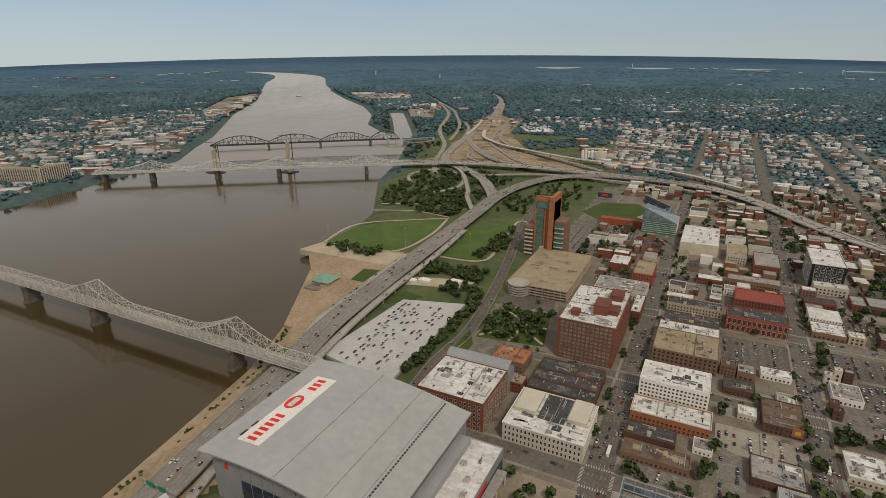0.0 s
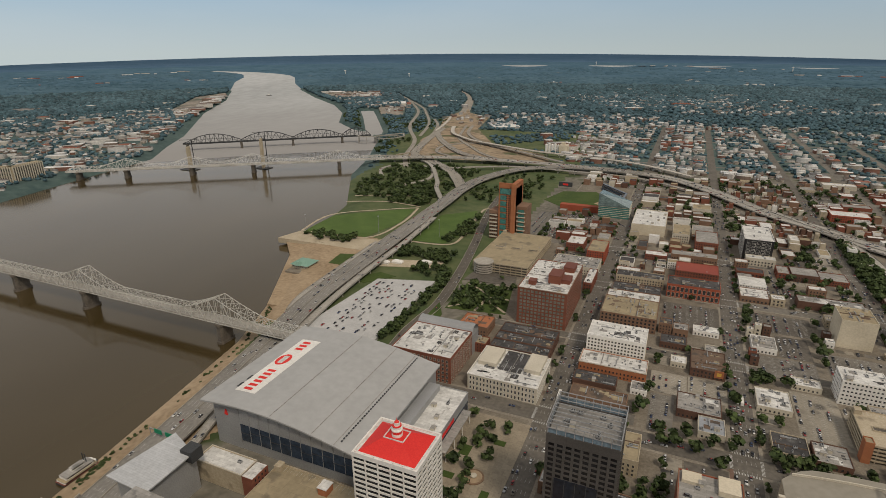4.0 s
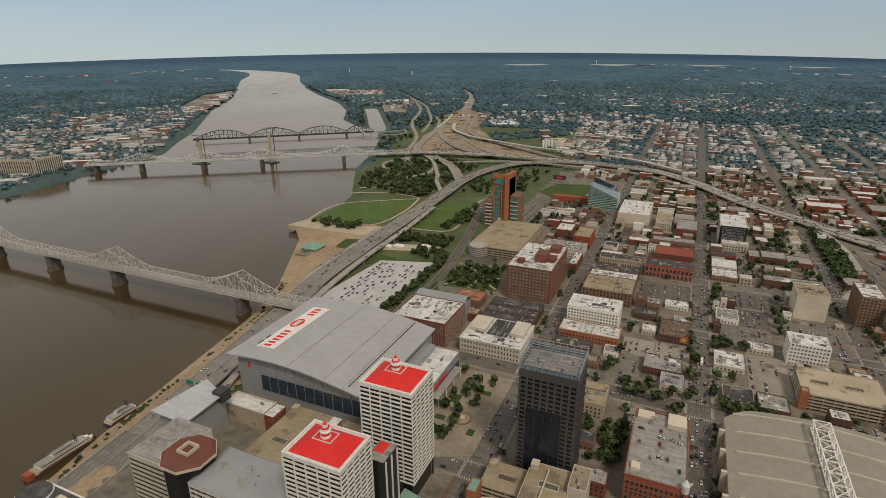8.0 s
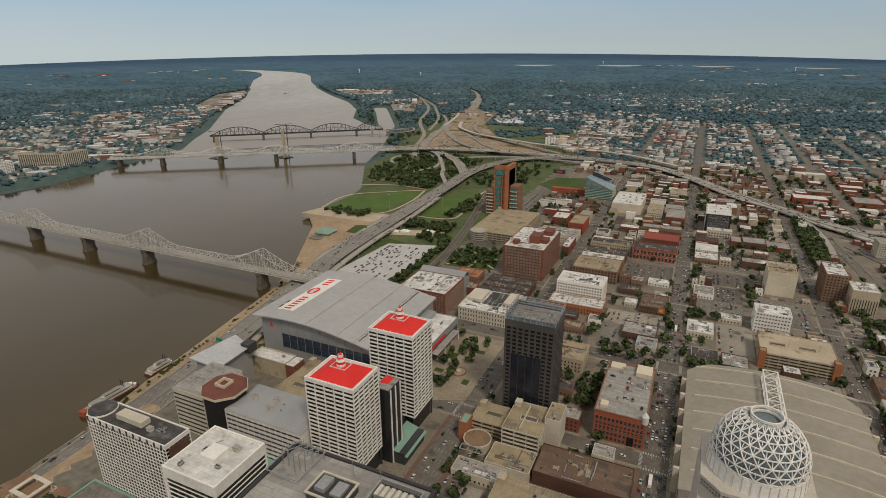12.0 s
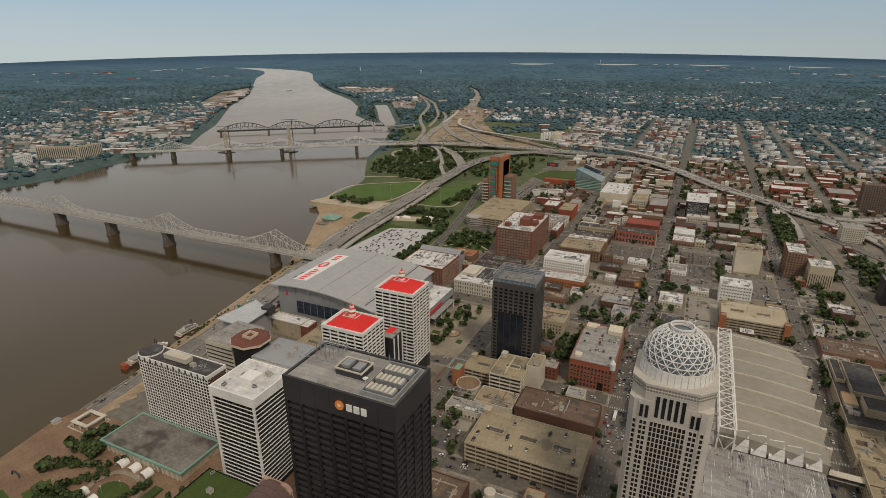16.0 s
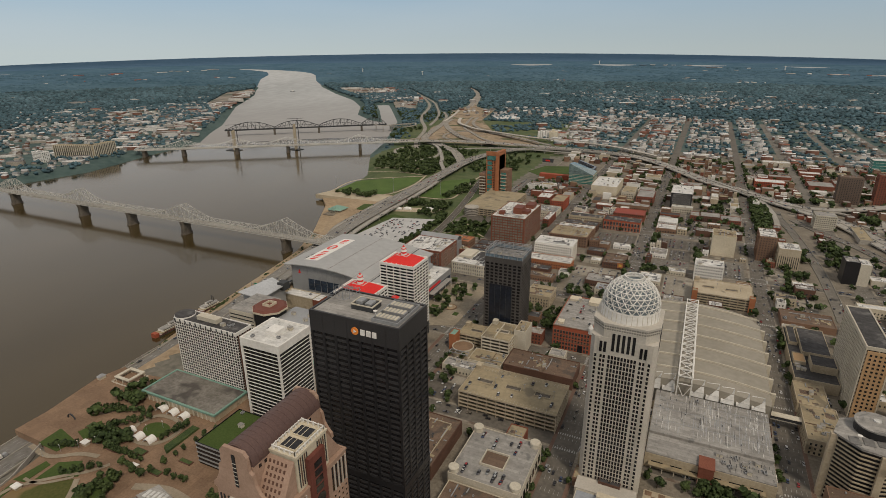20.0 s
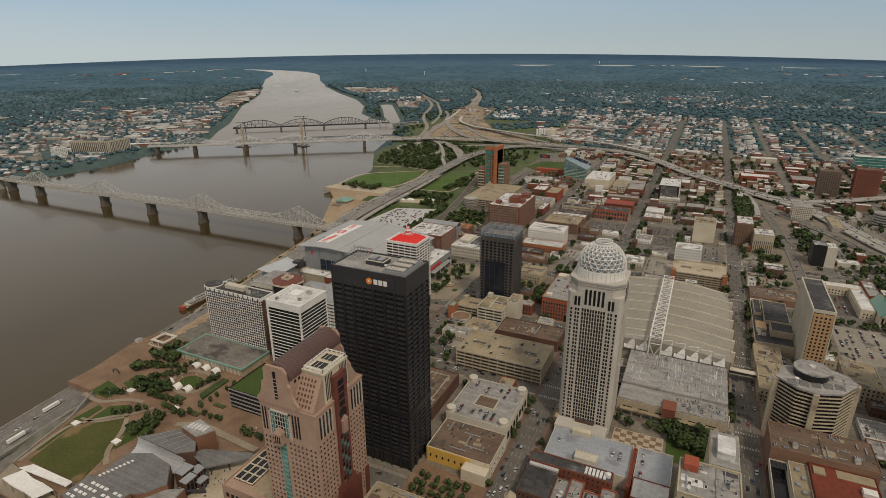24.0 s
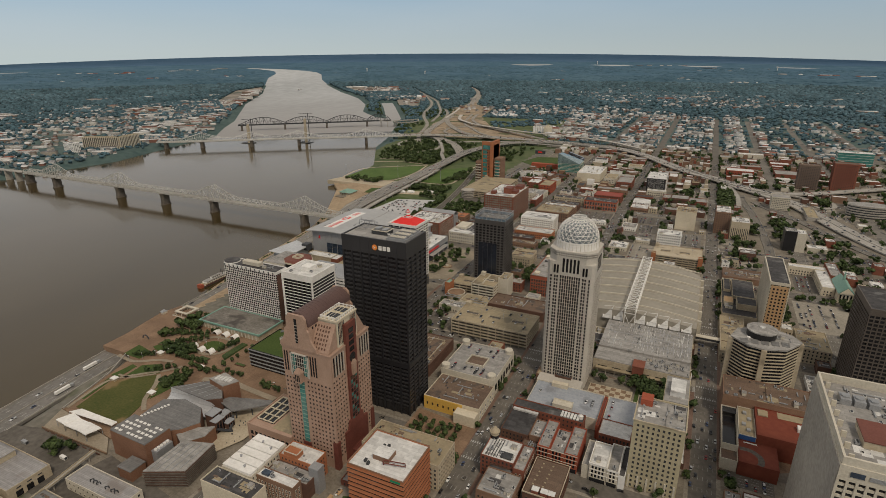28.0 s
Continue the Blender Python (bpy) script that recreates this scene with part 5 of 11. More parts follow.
for i in range(5):
    box_part("arcade_slot", ag, ACX - 7.2 + i * 3.15, ACY - 20.75, 112, ACX - 5.4 + i * 3.15, ACY - 20.2, 124.5, DARK_GLASS)
    box_part("arcade_slot", ag, ACX + 20.2, ACY - 7.2 + i * 3.15, 112, ACX + 20.75, ACY - 5.4 + i * 3.15, 124.5, DARK_GLASS)
for dx in (-14.6, 10.3):
    part("shoulder_window", Mesh().box(ACX + dx, AY0 + 0.7, 110.5, ACX + dx + 1.7, AY0 + 1.3, 118).box(ACX + dx + 2.6, AY0 + 0.7, 110.5, ACX + dx + 4.3, AY0 + 1.3, 118), DARK_GLASS, ag)
    box_part("corner_fin", ag, ACX + (15.1 if dx > 0 else -15.1) - 0.3, AY0 + 0.5, 0, ACX + (15.1 if dx > 0 else -15.1) + 0.3, AY0 + 1.2, 120, PALE)
part("podium", Mesh().box(84, 88, 0, 124, 100.5, 9), PALE, ag)

# arena with a curved membrane roof
ar = thing("arena", "large grey sports arena with a curved pale membrane roof", "arena", (-253, 346, 0))
RX0, RX1, RY0, RY1 = -326, -183, 279, 411


def arena_z(x, y):
    u = (x - RX0) / (RX1 - RX0)
    return 40.5 + 4.6 * math.sin(math.pi * min(1, u * 1.05) ** 0.9) - 8.5 * u * u


wall_m, cols = Mesh(), 24
edge = [RX0 + 4 + (RX1 - RX0 - 6) * i / cols for i in range(cols + 1)]
for xa, xb in zip(edge, edge[1:]):
    wall_m.poly([(xa, 284, -3), (xb, 284, -3), (xb, 284, arena_z(xb, 0) - 0.6), (xa, 284, arena_z(xa, 0) - 0.6)])
    wall_m.poly([(xb, 408, -3), (xa, 408, -3), (xa, 408, arena_z(xa, 0) - 0.6), (xb, 408, arena_z(xb, 0) - 0.6)])
wall_m.poly([(edge[-1], 284, -3), (edge[-1], 408, -3), (edge[-1], 408, arena_z(edge[-1], 0) - 0.6), (edge[-1], 284, arena_z(edge[-1], 0) - 0.6)])
wall_m.poly([(edge[0], 408, -3), (edge[0], 284, -3), (edge[0], 284, arena_z(edge[0], 0) - 0.6), (edge[0], 408, arena_z(edge[0], 0) - 0.6)])
part("wall", wall_m, METAL_GREY, ar)
roof_m = Mesh()
cols = 30
px = [RX0 - 4 + (RX1 - RX0 + 5) * i / cols for i in range(cols + 1)]
for xa, xb in zip(px, px[1:]):
    za, zb = arena_z(max(xa, RX0), 0), arena_z(max(xb, RX0), 0)
    for d0, d1, s in ((0, 0, 1), (-1.3, -1.3, -1)):
        q = [(xa, RY0, za + d0), (xb, RY0, zb + d0), (xb, RY1, zb + d0), (xa, RY1, za + d0)]
        roof_m.poly(q if s > 0 else q[::-1])
    roof_m.poly([(xa, RY0, za - 1.3), (xb, RY0, zb - 1.3), (xb, RY0, zb), (xa, RY0, za)])
    roof_m.poly([(xb, RY1, zb - 1.3), (xa, RY1, za - 1.3), (xa, RY1, za), (xb, RY1, zb)])
roof_m.poly([(px[0], RY1, arena_z(RX0, 0) - 1.3), (px[0], RY0, arena_z(RX0, 0) - 1.3), (px[0], RY0, arena_z(RX0, 0)), (px[0], RY1, arena_z(RX0, 0))])
roof_m.poly([(px[-1], RY0, arena_z(RX1, 0) - 1.3), (px[-1], RY1, arena_z(RX1, 0) - 1.3), (px[-1], RY1, arena_z(RX1, 0)), (px[-1], RY0, arena_z(RX1, 0))])
smooth(part("roof", roof_m, ARENA_ROOF, ar, "pale grey curved membrane roof"))
for x in (-262, -206, -225):
    m = Mesh()
    m.box(x - 0.25, RY0 + 1, arena_z(x, 0), x + 0.25, RY1 - 1, arena_z(x, 0) + 0.25)
    part("roof_seam", m, ROOF_GREY, ar)
m = Mesh()
for k in range(40):
    y = RY0 + 6 + k * 3.1
    m.box(-203.6, y, arena_z(-203, 0), -202.6, y + 1.6, arena_z(-203, 0) + 0.7)
part("snow_guard", m, DARK_STEEL, ar, kind="stuff")
for k in range(11):
    x = -296 + k * 9.6
    box_part("wall_panel", ar, x, 283.6, 24.5, x + 9.2, 284.0, arena_z(x + 9, 0) - 2.6, METAL_GREY)
    box_part("glass_bay", ar, x, 283.4, 9, x + 9.2, 284.0, 23.8, BLUE_GLASS, "dark blue glazed bay")
    box_part("mullion", ar, x - 0.3, 283.1, 8, x, 284, arena_z(x, 0) - 1.5, METAL_GREY)
    box_part("transom", ar, x, 283.2, 16 + (k % 3) * 2, x + 9.2, 283.4, 16.5 + (k % 3) * 2, DARK_STEEL)
part("wall_emblem", Mesh().prism([(-311, 283.3), (-307.5, 283.3), (-307.5, 283.9), (-311, 283.9)], 29, 34, shrink=0.4), RED_PAINT, ar, "red emblem on the wall")
bz = 0.35


def lay(x0, y0, x1, y1, up):
    """A flat strip lying on the curved roof."""
    m, nn = Mesh(), 6
    for i in range(nn):
        xa, xb = x0 + (x1 - x0) * i / nn, x0 + (x1 - x0) * (i + 1) / nn
        m.poly([(xa, y0, arena_z(xa, 0) + up), (xb, y0, arena_z(xb, 0) + up), (xb, y1, arena_z(xb, 0) + up), (xa, y1, arena_z(xa, 0) + up)])
    return m


part("roof_banner", lay(-312, 298, -291.5, 386, 0.1), WHITE, ar, "white sign panel laid on the roof")
m = Mesh()
for i in range(20):
    a, b = 2 * math.pi * i / 20, 2 * math.pi * (i + 1) / 20
    m.poly([(-304.5, 349, arena_z(-304.5, 0) + 0.2)] + [(-304.5 + 6.5 * math.cos(t), 349 + 9 * math.sin(t), arena_z(-304.5 + 6.5 * math.cos(t), 0) + 0.2) for t in (a, b)])
part("roof_emblem", m, RED_PAINT, ar, "red oval emblem")
part("emblem_bar", lay(-307, 343, -302, 355, 0.27), ROOF_WHITE, ar)
for k in range(6):
    part("sign_mark", lay(-306, 301 + k * 5.6, -298, 304.2 + k * 5.6, 0.22), RED_PAINT, ar, "red sign mark")
for k in range(3):
    part("sign_mark", lay(-307, 367 + k * 5.8, -299, 370.5 + k * 5.8, 0.22), RED_PAINT, ar, "red sign mark")
for k in range(2):
    part("sign_mark", lay(-314, 302 + k * 11, -311.8, 309 + k * 11, 0.22), DARK_STEEL, ar, "small dark sign mark")
part("terrace", Mesh().box(-185, 296, 0, -150, 398, 19).ring(-185, 296, -150, 398, 19, 20, 0.4), METAL_GREY, ar)
part("terrace_roof", Mesh().box(-184.6, 296.5, 19, -150.6, 397.5, 19.2), ROOF_WHITE, ar)
box_part("terrace_step", ar, -184, 300, 19.2, -174, 392, 25, METAL_GREY)
rooftop(ar, -172, 305, -152, 390, 19.2, 9, random.Random(3))
box_part("sign_band", ar, -149.9, 300, 13, -149.5, 365, 16, RED_PAINT, "red sign band")
box_part("lobby_glass", ar, -149.9, 298, 2, -149.6, 396, 12, BLUE_GLASS)
part("canopy", Mesh().box(-149.4, 330, 10.4, -142, 385, 11.2), ROOF_GREY, ar)
for k in range(4):
    part("canopy_post", Mesh().cyl(-142.8, 332 + 17 * k, 0, 10.4, 0.35, n=8), WHITE, ar)


# white towers with red hipped roofs and lanterns
def lantern_tower(x0, y0, x1, y1, h, floors):
    th = slab_tower("office_tower", "white gridded office tower with a bright red hipped roof and lantern", x0, y0, x1, y1, 16, h, floors, 5, 5, DARK_GLASS, WHITE, 1.3, 0.62, 0.7, ROOF_WHITE, WHITE, top_band=3.0)
    th.location.z += 0
    box_part("base", th, x0 + 2, y0 + 2, 0, x1 - 2, y1 - 2, 16, BLACK_PANEL, "dark recessed base")
    for i in range(5):
        for yy in (y0 + 0.8, y1 - 0.8):
            box_part("base_column", th, x0 + 0.6 + (x1 - x0 - 2.4) * i / 4, yy - 0.6, 0, x0 + 1.8 + (x1 - x0 - 2.4) * i / 4, yy + 0.6, 16, DARK_STEEL)
    cx, cy = (x0 + x1) / 2, (y0 + y1) / 2
    rx, ry = (x1 - x0) / 2 - 2.6, (y1 - y0) / 2 - 2.6
    red = Mesh().prism([(cx - rx, cy - ry), (cx + rx, cy - ry), (cx + rx, cy + ry), (cx - rx, cy + ry)], h - 0.8, h + 5.2, shrink=0.36)
    part("red_roof", red, RED_PAINT, th, "bright red hipped metal roof")
    part("roof_curb", Mesh().ring(cx - rx * 0.36, cy - ry * 0.36, cx + rx * 0.36, cy + ry * 0.36, h + 5.2, h + 5.7, 0.5), ROOF_WHITE, th)
    z = h + 5.2
    for k, (r, dz, mt) in enumerate(((3.1, 1.8, WHITE), (2.9, 1.9, RED_PAINT), (3.2, 0.6, WHITE), (2.4, 2.0, WHITE), (2.7, 0.5, RED_PAINT), (1.8, 1.9, WHITE))):
        part("lantern_stage", Mesh().cyl(cx, cy, z, z + dz, r, n=16), mt, th)
        z += dz
    part("lantern_cap", Mesh().cyl(cx, cy, z, z + 1.5, 1.5, 0.15, 16).cyl(cx, cy, z + 1.5, z + 3.4, 0.1, 0.04, 6), RED_PAINT, th)
    for k in range(7):
        part("parapet_tooth", Mesh().box(x0 + 2 + (x1 - x0 - 5) * k / 6, y0 + 0.2, h, x0 + 2.7 + (x1 - x0 - 5) * k / 6, y0 + 0.8, h + 0.9), WHITE, th)
    return th


lantern_tower(-153, 226, -113, 259, 90, 21)
lantern_tower(-160, 155, -120, 187, 85, 20)
lk = thing("link_tower", "black glass lift tower with a red roof between white towers", "building", (-116, 206, 0))
box_part("wall", lk, -127, 190, 0, -114, 208, 64, BLACK_PANEL)
box_part("roof", lk, -126.5, 190.5, 64, -114.5, 207.5, 64.6, ROOF_GREY)
part("red_roof", Mesh().prism([(-126, 197), (-119, 197), (-119, 207), (-126, 207)], 64.6, 67, shrink=0.4), RED_PAINT, lk, "small red hipped roof")
for k in range(3):
    box_part("pier", lk, -113.9, 191 + 7 * k, 0, -113.3, 192.2 + 7 * k, 64, WHITE)
pv = thing("podium", "low entrance podium with a sloping copper-green roof", "building", (-108, 190, 0))
box_part("wall", pv, -119, 192, 0, -104, 224, 10, DARK_STEEL)
part("roof", Mesh().poly([(-120, 192, 13), (-102, 192, 8), (-102, 225, 8), (-120, 225, 13)]).poly([(-120, 192, 12.4), (-120, 225, 12.4), (-102, 225, 7.4), (-102, 192, 7.4)]).poly([(-120, 192, 12.4), (-102, 192, 7.4), (-102, 192, 8), (-120, 192, 13)]).poly([(-102, 192, 7.4), (-102, 225, 7.4), (-102, 225, 8), (-102, 192, 8)]), COPPER, pv)

# dark glass tower with an open glass crown
dk = slab_tower("office_tower", "dark grey glass office tower with an open glass crown", -58, 281, -17, 314, 0, 92, 24, 8, 7, DARK_GLASS, SMOKED_FRAME, 1.2, 1.5, 0.7, ROOF_GREY, SMOKED_FRAME, top_band=6)
box_part("mirror_panel", dk, -52, 280.6, 12, -27, 281.3, 62, NIGHT_GLASS, "dark blue mirror glass panel")
for k in range(5):
    box_part("panel_joint", dk, -52 + k * 6.2, 280.45, 12, -51.7 + k * 6.2, 280.62, 62, DARK_STEEL)
for k in range(9):
    box_part("crown_post", dk, -57.5 + 5 * k, 281.2, 92, -57.0 + 5 * k, 281.7, 99, METAL_GREY)
    box_part("crown_post", dk, -57.5 + 5 * k, 313.3, 92, -57.0 + 5 * k, 313.8, 99, METAL_GREY)
for k in range(6):
    box_part("crown_post", dk, -17.7, 285 + 5 * k, 92, -17.2, 285.5 + 5 * k, 99, METAL_GREY)
    box_part("crown_post", dk, -57.8, 285 + 5 * k, 92, -57.3, 285.5 + 5 * k, 99, METAL_GREY)
for z in (95.4, 98.6):
    part("crown_rail", Mesh().ring(-58, 281, -17, 314, z, z + 0.5, 0.4), METAL_GREY, dk)
for k in range(7):
    box_part("crown_beam", dk, -57, 284.5 + 4.2 * k, 98.6, -18, 284.9 + 4.2 * k, 99.0, METAL_GREY)
part("crown_glass", Mesh().ring(-57.6, 281.5, -17.4, 313.5, 92.2, 95.4, 0.1), glassy("pale_blue_glass", (0.16, 0.22, 0.27)), dk)
rooftop(dk, -54, 285, -21, 310, 91.3, 12, random.Random(5))

# riverside hotel towers
ga = slab_tower("hotel_tower", "tall hotel slab with a white window grid and dark roof", -285, 80, -210, 99, -4, 66, 24, 26, 6, DARK_GLASS, WHITE, 0.52, 0.24, 0.5, ROOF_DARK, WHITE, top_band=3.2)
part("restaurant_drum", Mesh().cyl(-281, 89.5, 59.5, 65.4, 8.8, n=28).cyl(-281, 89.5, 66.2, 66.8, 9.0, n=28), ROOF_DARK, ga)
part("drum_band", Mesh().cyl(-281, 89.5, 65.0, 66.2, 9.5, n=28).cyl(-281, 89.5, 59.2, 60.2, 9.4, n=28), WHITE, ga)
part("penthouse", Mesh().box(-262, 86, 66, -238, 93, 70), LIMESTONE, ga)
for k in range(12):
    box_part("crown_fin", ga, -284 + k * 6.4, 79.6, 62.8, -282.8 + k * 6.4, 80, 65.8, DARK_STEEL)
box_part("end_wall", ga, -210, 82, -4, -209.4, 97, 62, DARK_BRICK)
rooftop(ga, -235, 84, -213, 96, 65.4, 5, random.Random(8))
pl = thing("hotel_podium", "low hotel podium with a grey roof and copper-green edge", "building", (-250, 60, 0))
TAKEN.append((-294, 40, -204, 100))
box_part("wall", pl, -292, 42, -3, -206, 79.4, 9, TAN)
box_part("roof", pl, -291, 43, 9, -207, 79, 9.5, surface("weathered_podium_roof", (0.15, 0.135, 0.115), (0.27, 0.25, 0.22), 0.9, big=0.06, small=0.4, stain=((0.10, 0.09, 0.08), 0.05, 0.55), sheets=(9.0, 4.0, 0.2)))
part("copper_edge", Mesh().ring(-293.2, 40.8, -204.8, 79.3, 8.2, 9.9, 1.6), COPPER, pl, "copper-green roof edge")
for k in range(17):
    box_part("arcade_pier", pl, -291 + k * 5, 41.4, -3, -290 + k * 5, 42, 8, LIMESTONE)
gb = slab_tower("hotel_tower", "square hotel tower banded in black and white with a white roof", -178, 55, -139, 93, 0, 83, 21, 1, 1, BLACK_PANEL, WHITE, 0.48, 1.9, 0.8, ROOF_WHITE, WHITE, base=6, top_band=7)
for k in range(21):
    z = 7.5 + k * 3.3
    for j in range(6):
        box_part("balcony_window", gb, -174 + j * 5.6, 55.55, z, -170.2 + j * 5.6, 56.2, z + 1.9, DARK_GLASS)
box_part("penthouse", gb, -163, 68, 82.2, -152, 79, 86, WHITE)
rooftop(gb, -175, 58, -142, 90, 82.2, 5, random.Random(4))
box_part("porch", gb, -183, 48, 0, -139, 54.8, 6, ROOF_WHITE)

# convention hotel wing group by the river
hw = thing("hotel", "pale low hotel wing with rows of windows and a grey roof", "building", (-262, 180, 0))
box_part("wall", hw, -296, 153, -3, -262, 195, 40, LIMESTONE)
box_part("roof", hw, -295.5, 153.5, 40, -262.5, 194.5, 40.6, ROOF_GREY)
for k in range(9):
    box_part("window_band", hw, -295, 152.7, 2 + k * 4.1, -263, 153.1, 3.1 + k * 4.1, GLASS)
hw = thing("hotel", "long pale hotel wing with rows of windows and a metal roof", "building", (-196, 172, 0))
box_part("wall", hw, -236, 150, 0, -164, 186, 39, WHITE)
part("roof", Mesh().prism([(-236.6, 149.4), (-163.4, 149.4), (-163.4, 186.6), (-236.6, 186.6)], 39, 41.5, shrink=0.86), METAL_GREY, hw)
for k in range(9):
    box_part("window_band", hw, -235, 149.7, 2.5 + k * 4.0, -165, 150.1, 3.6 + k * 4.0, GLASS)
for k in range(14):
    box_part("pier", hw, -236 + k * 5.4, 149.5, 0, -235.7 + k * 5.4, 149.7, 38.6, WHITE)
box_part("copper_canopy", hw, -236, 144, 6, -160, 149.2, 7.2, COPPER)
rooftop(hw, -225, 156, -172, 180, 41.5, 5, random.Random(9))
oc = thing("pavilion", "octagonal rooftop pavilion with a red-brown roof", "building", (-249, 164, 0))
og = [(-249 + 17 * math.cos(math.pi * (i + 0.5) / 4), 164 + 17 * math.sin(math.pi * (i + 0.5) / 4)) for i in range(8)]
plate("wall", oc, og, -2, 46, BLACK_PANEL)
part("fascia", Mesh().prism([(-249 + (x + 249) * 1.1, 164 + (y - 164) * 1.1) for x, y in og], 45, 47), CREAM, oc)
part("roof", Mesh().prism([(-249 + (x + 249) * 1.08, 164 + (y - 164) * 1.08) for x, y in og], 47, 49, shrink=0.85), MAROON_ROOF, oc, "red-brown roof")
part("roof_lantern", Mesh().ring(-254, 159, -244, 169, 49, 51.5, 0.8), CREAM, oc)
sv = thing("office_building", "building with a slanting silver metal roof", "building", (-308, 220, 0))
part("wall", Mesh().prism([(-323, 200), (-296, 200), (-296, 240), (-323, 240)], -4, 29), METAL_GREY, sv)
part("roof", Mesh().poly([(-328, 197, 35), (-293, 197, 33), (-292, 236, 35), (-320, 246, 36)]).poly([(-328, 197, 34), (-320, 246, 35), (-292, 236, 34), (-293, 197, 32)]).poly([(-328, 197, 34), (-293, 197, 32), (-293, 197, 33), (-328, 197, 35)]).poly([(-293, 197, 32), (-292, 236, 34), (-292, 236, 35), (-293, 197, 33)]), SILVER, sv)
box_part("penthouse", sv, -300, 232, 29, -290, 242, 38, DARK_STEEL)
part("curved_end", Mesh().prism([(-323, 200), (-296, 200), (-296, 240), (-323, 240)], 28, 33, shrink=0.94), METAL_GREY, sv)
building("brick_building", "cream-sided building with a brick end and white flat roof", -304, 246, -262, 262, 18, TAN, ROOF_WHITE, None, units=1, cornice=LIMESTONE, fit=False)
bk_ = thing("brick_building", "red brick end house with a fire stair beside the arena", "building", (-257, 254, 0))
part("wall", Mesh().box(-261.5, 246, 0, -252, 262, 17), RED_BRICK, bk_)
part("roof", Mesh().box(-261.2, 246.3, 17, -252.3, 261.7, 17.2), ROOF_WHITE, bk_)
add_windows(bk_, (-261.5, 246, -252, 262), 0, 16, 3.4, 4, 1.5, 2.2, GLASS, RED_BRICK, "s", 12)
ag_ = garage("parking_garage", "tan concrete parking garage beside the arena", -250, 190, -164, 272, 12, 4, TAN, ROOF_TAN)
part("stair_house", Mesh().box(-206, 258, 11, -199, 266, 17).box(-206.4, 257.6, 17, -198.6, 266.4, 17.5, 1), [ORANGE_BRICK, ROOF_WHITE], ag_, "brick stair house with a white cap")

# convention centre
TAKEN.append((80, 224, 218, 404))
cv = thing("convention_hall", "huge convention hall with a low arched tan roof and white truss", "convention center", (164, 310, 0))
VX0, VX1, VY0, VY1 = 83, 213, 228, 400


def vault_z(x):
    u = (x - VX0) / (VX1 - VX0)
    return 17 + 9.5 * math.sin(math.pi * (0.12 + 0.76 * u))


m, nn = Mesh(), 20
xs_ = [VX0 + (VX1 - VX0) * i / nn for i in range(nn + 1)]
for xa, xb in zip(xs_, xs_[1:]):
    ya0 = VY1 - (14 * max(0, 1 - (xa - VX0) / 22) ** 2)
    yb0 = VY1 - (14 * max(0, 1 - (xb - VX0) / 22) ** 2)
    ya1, yb1 = ya0 - 20 * max(0, (xa - VX1 + 30) / 30) ** 2, yb0 - 20 * max(0, (xb - VX1 + 30) / 30) ** 2
    m.poly([(xa, VY0, vault_z(xa)), (xb, VY0, vault_z(xb)), (xb, yb1, vault_z(xb)), (xa, ya1, vault_z(xa))])
    m.poly([(xa, VY0, 0), (xb, VY0, 0), (xb, VY0, vault_z(xb)), (xa, VY0, vault_z(xa))])
    m.poly([(xb, yb1, 0), (xa, ya1, 0), (xa, ya1, vault_z(xa)), (xb, yb1, vault_z(xb))])
part("hall", m, [HALL_ROOF], cv, "tan arched roof")
box_part("side_wall", cv, VX1 - 0.5, VY0, 0, VX1, VY1 - 20, vault_z(VX1), TAN)
box_part("side_wall", cv, VX0, VY0, 0, VX0 + 0.5, VY1 - 14, vault_z(VX0), TAN)
for k in range(7):
    y = VY0 + 20 + 24 * k
    r = Mesh()
    for xa, xb in zip(xs_[1:-1], xs_[2:]):
        r.beam((xa, y, vault_z(xa) + 0.7), (xb, y, vault_z(xb) + 0.7), 0.9, 1.5)
    part("roof_rib", r, LIMESTONE, cv, "pale roof rib")
    if k < 6:
        box_part("rib_post", cv, VX1 + 0.2, y - 1.2, 0, VX1 + 4, y + 1.2, vault_z(VX1) + 1, LIMESTONE)
        box_part("rib_post", cv, VX0 - 4, y - 1.2, 0, VX0 - 0.2, y + 1.2, vault_z(VX0) + 1, LIMESTONE)
tm = Mesh()
for e in (141, 152):
    for z in (27.5, 35):
        tm.beam((e, VY0 - 6, z), (e, VY1 - 12, z), 0.9)
nb = 14
for i in range(nb + 1):
    y = VY0 - 6 + (VY1 - VY0 - 6) * i / nb
    for e in (141, 152):
        tm.beam((e, y, 27.5), (e, y, 35), 0.6)
    for z in (27.5, 35):
        tm.beam((141, y, z), (152, y, z), 0.6)
    if i < nb:
        y2 = VY0 - 6 + (VY1 - VY0 - 6) * (i + 1) / nb
        tm.beam((141, y, 35), (152, y2, 35), 0.5).beam((152, y, 35), (141, y2, 35), 0.5)
        tm.beam((141, y, 27.5), (141, y2, 35), 0.5).beam((152, y, 27.5), (152, y2, 35), 0.5)
part("roof_truss", tm, WHITE, cv, "white steel box truss over the roof")
for y in (VY0 - 5, VY1 - 13):
    part("truss_leg", Mesh().beam((141, y, 0), (141, y, 28), 1.0).beam((152, y, 0), (152, y, 28), 1.0).beam((141, y, 4), (152, y, 26), 0.5).beam((152, y, 4), (141, y, 26), 0.5), WHITE, cv)
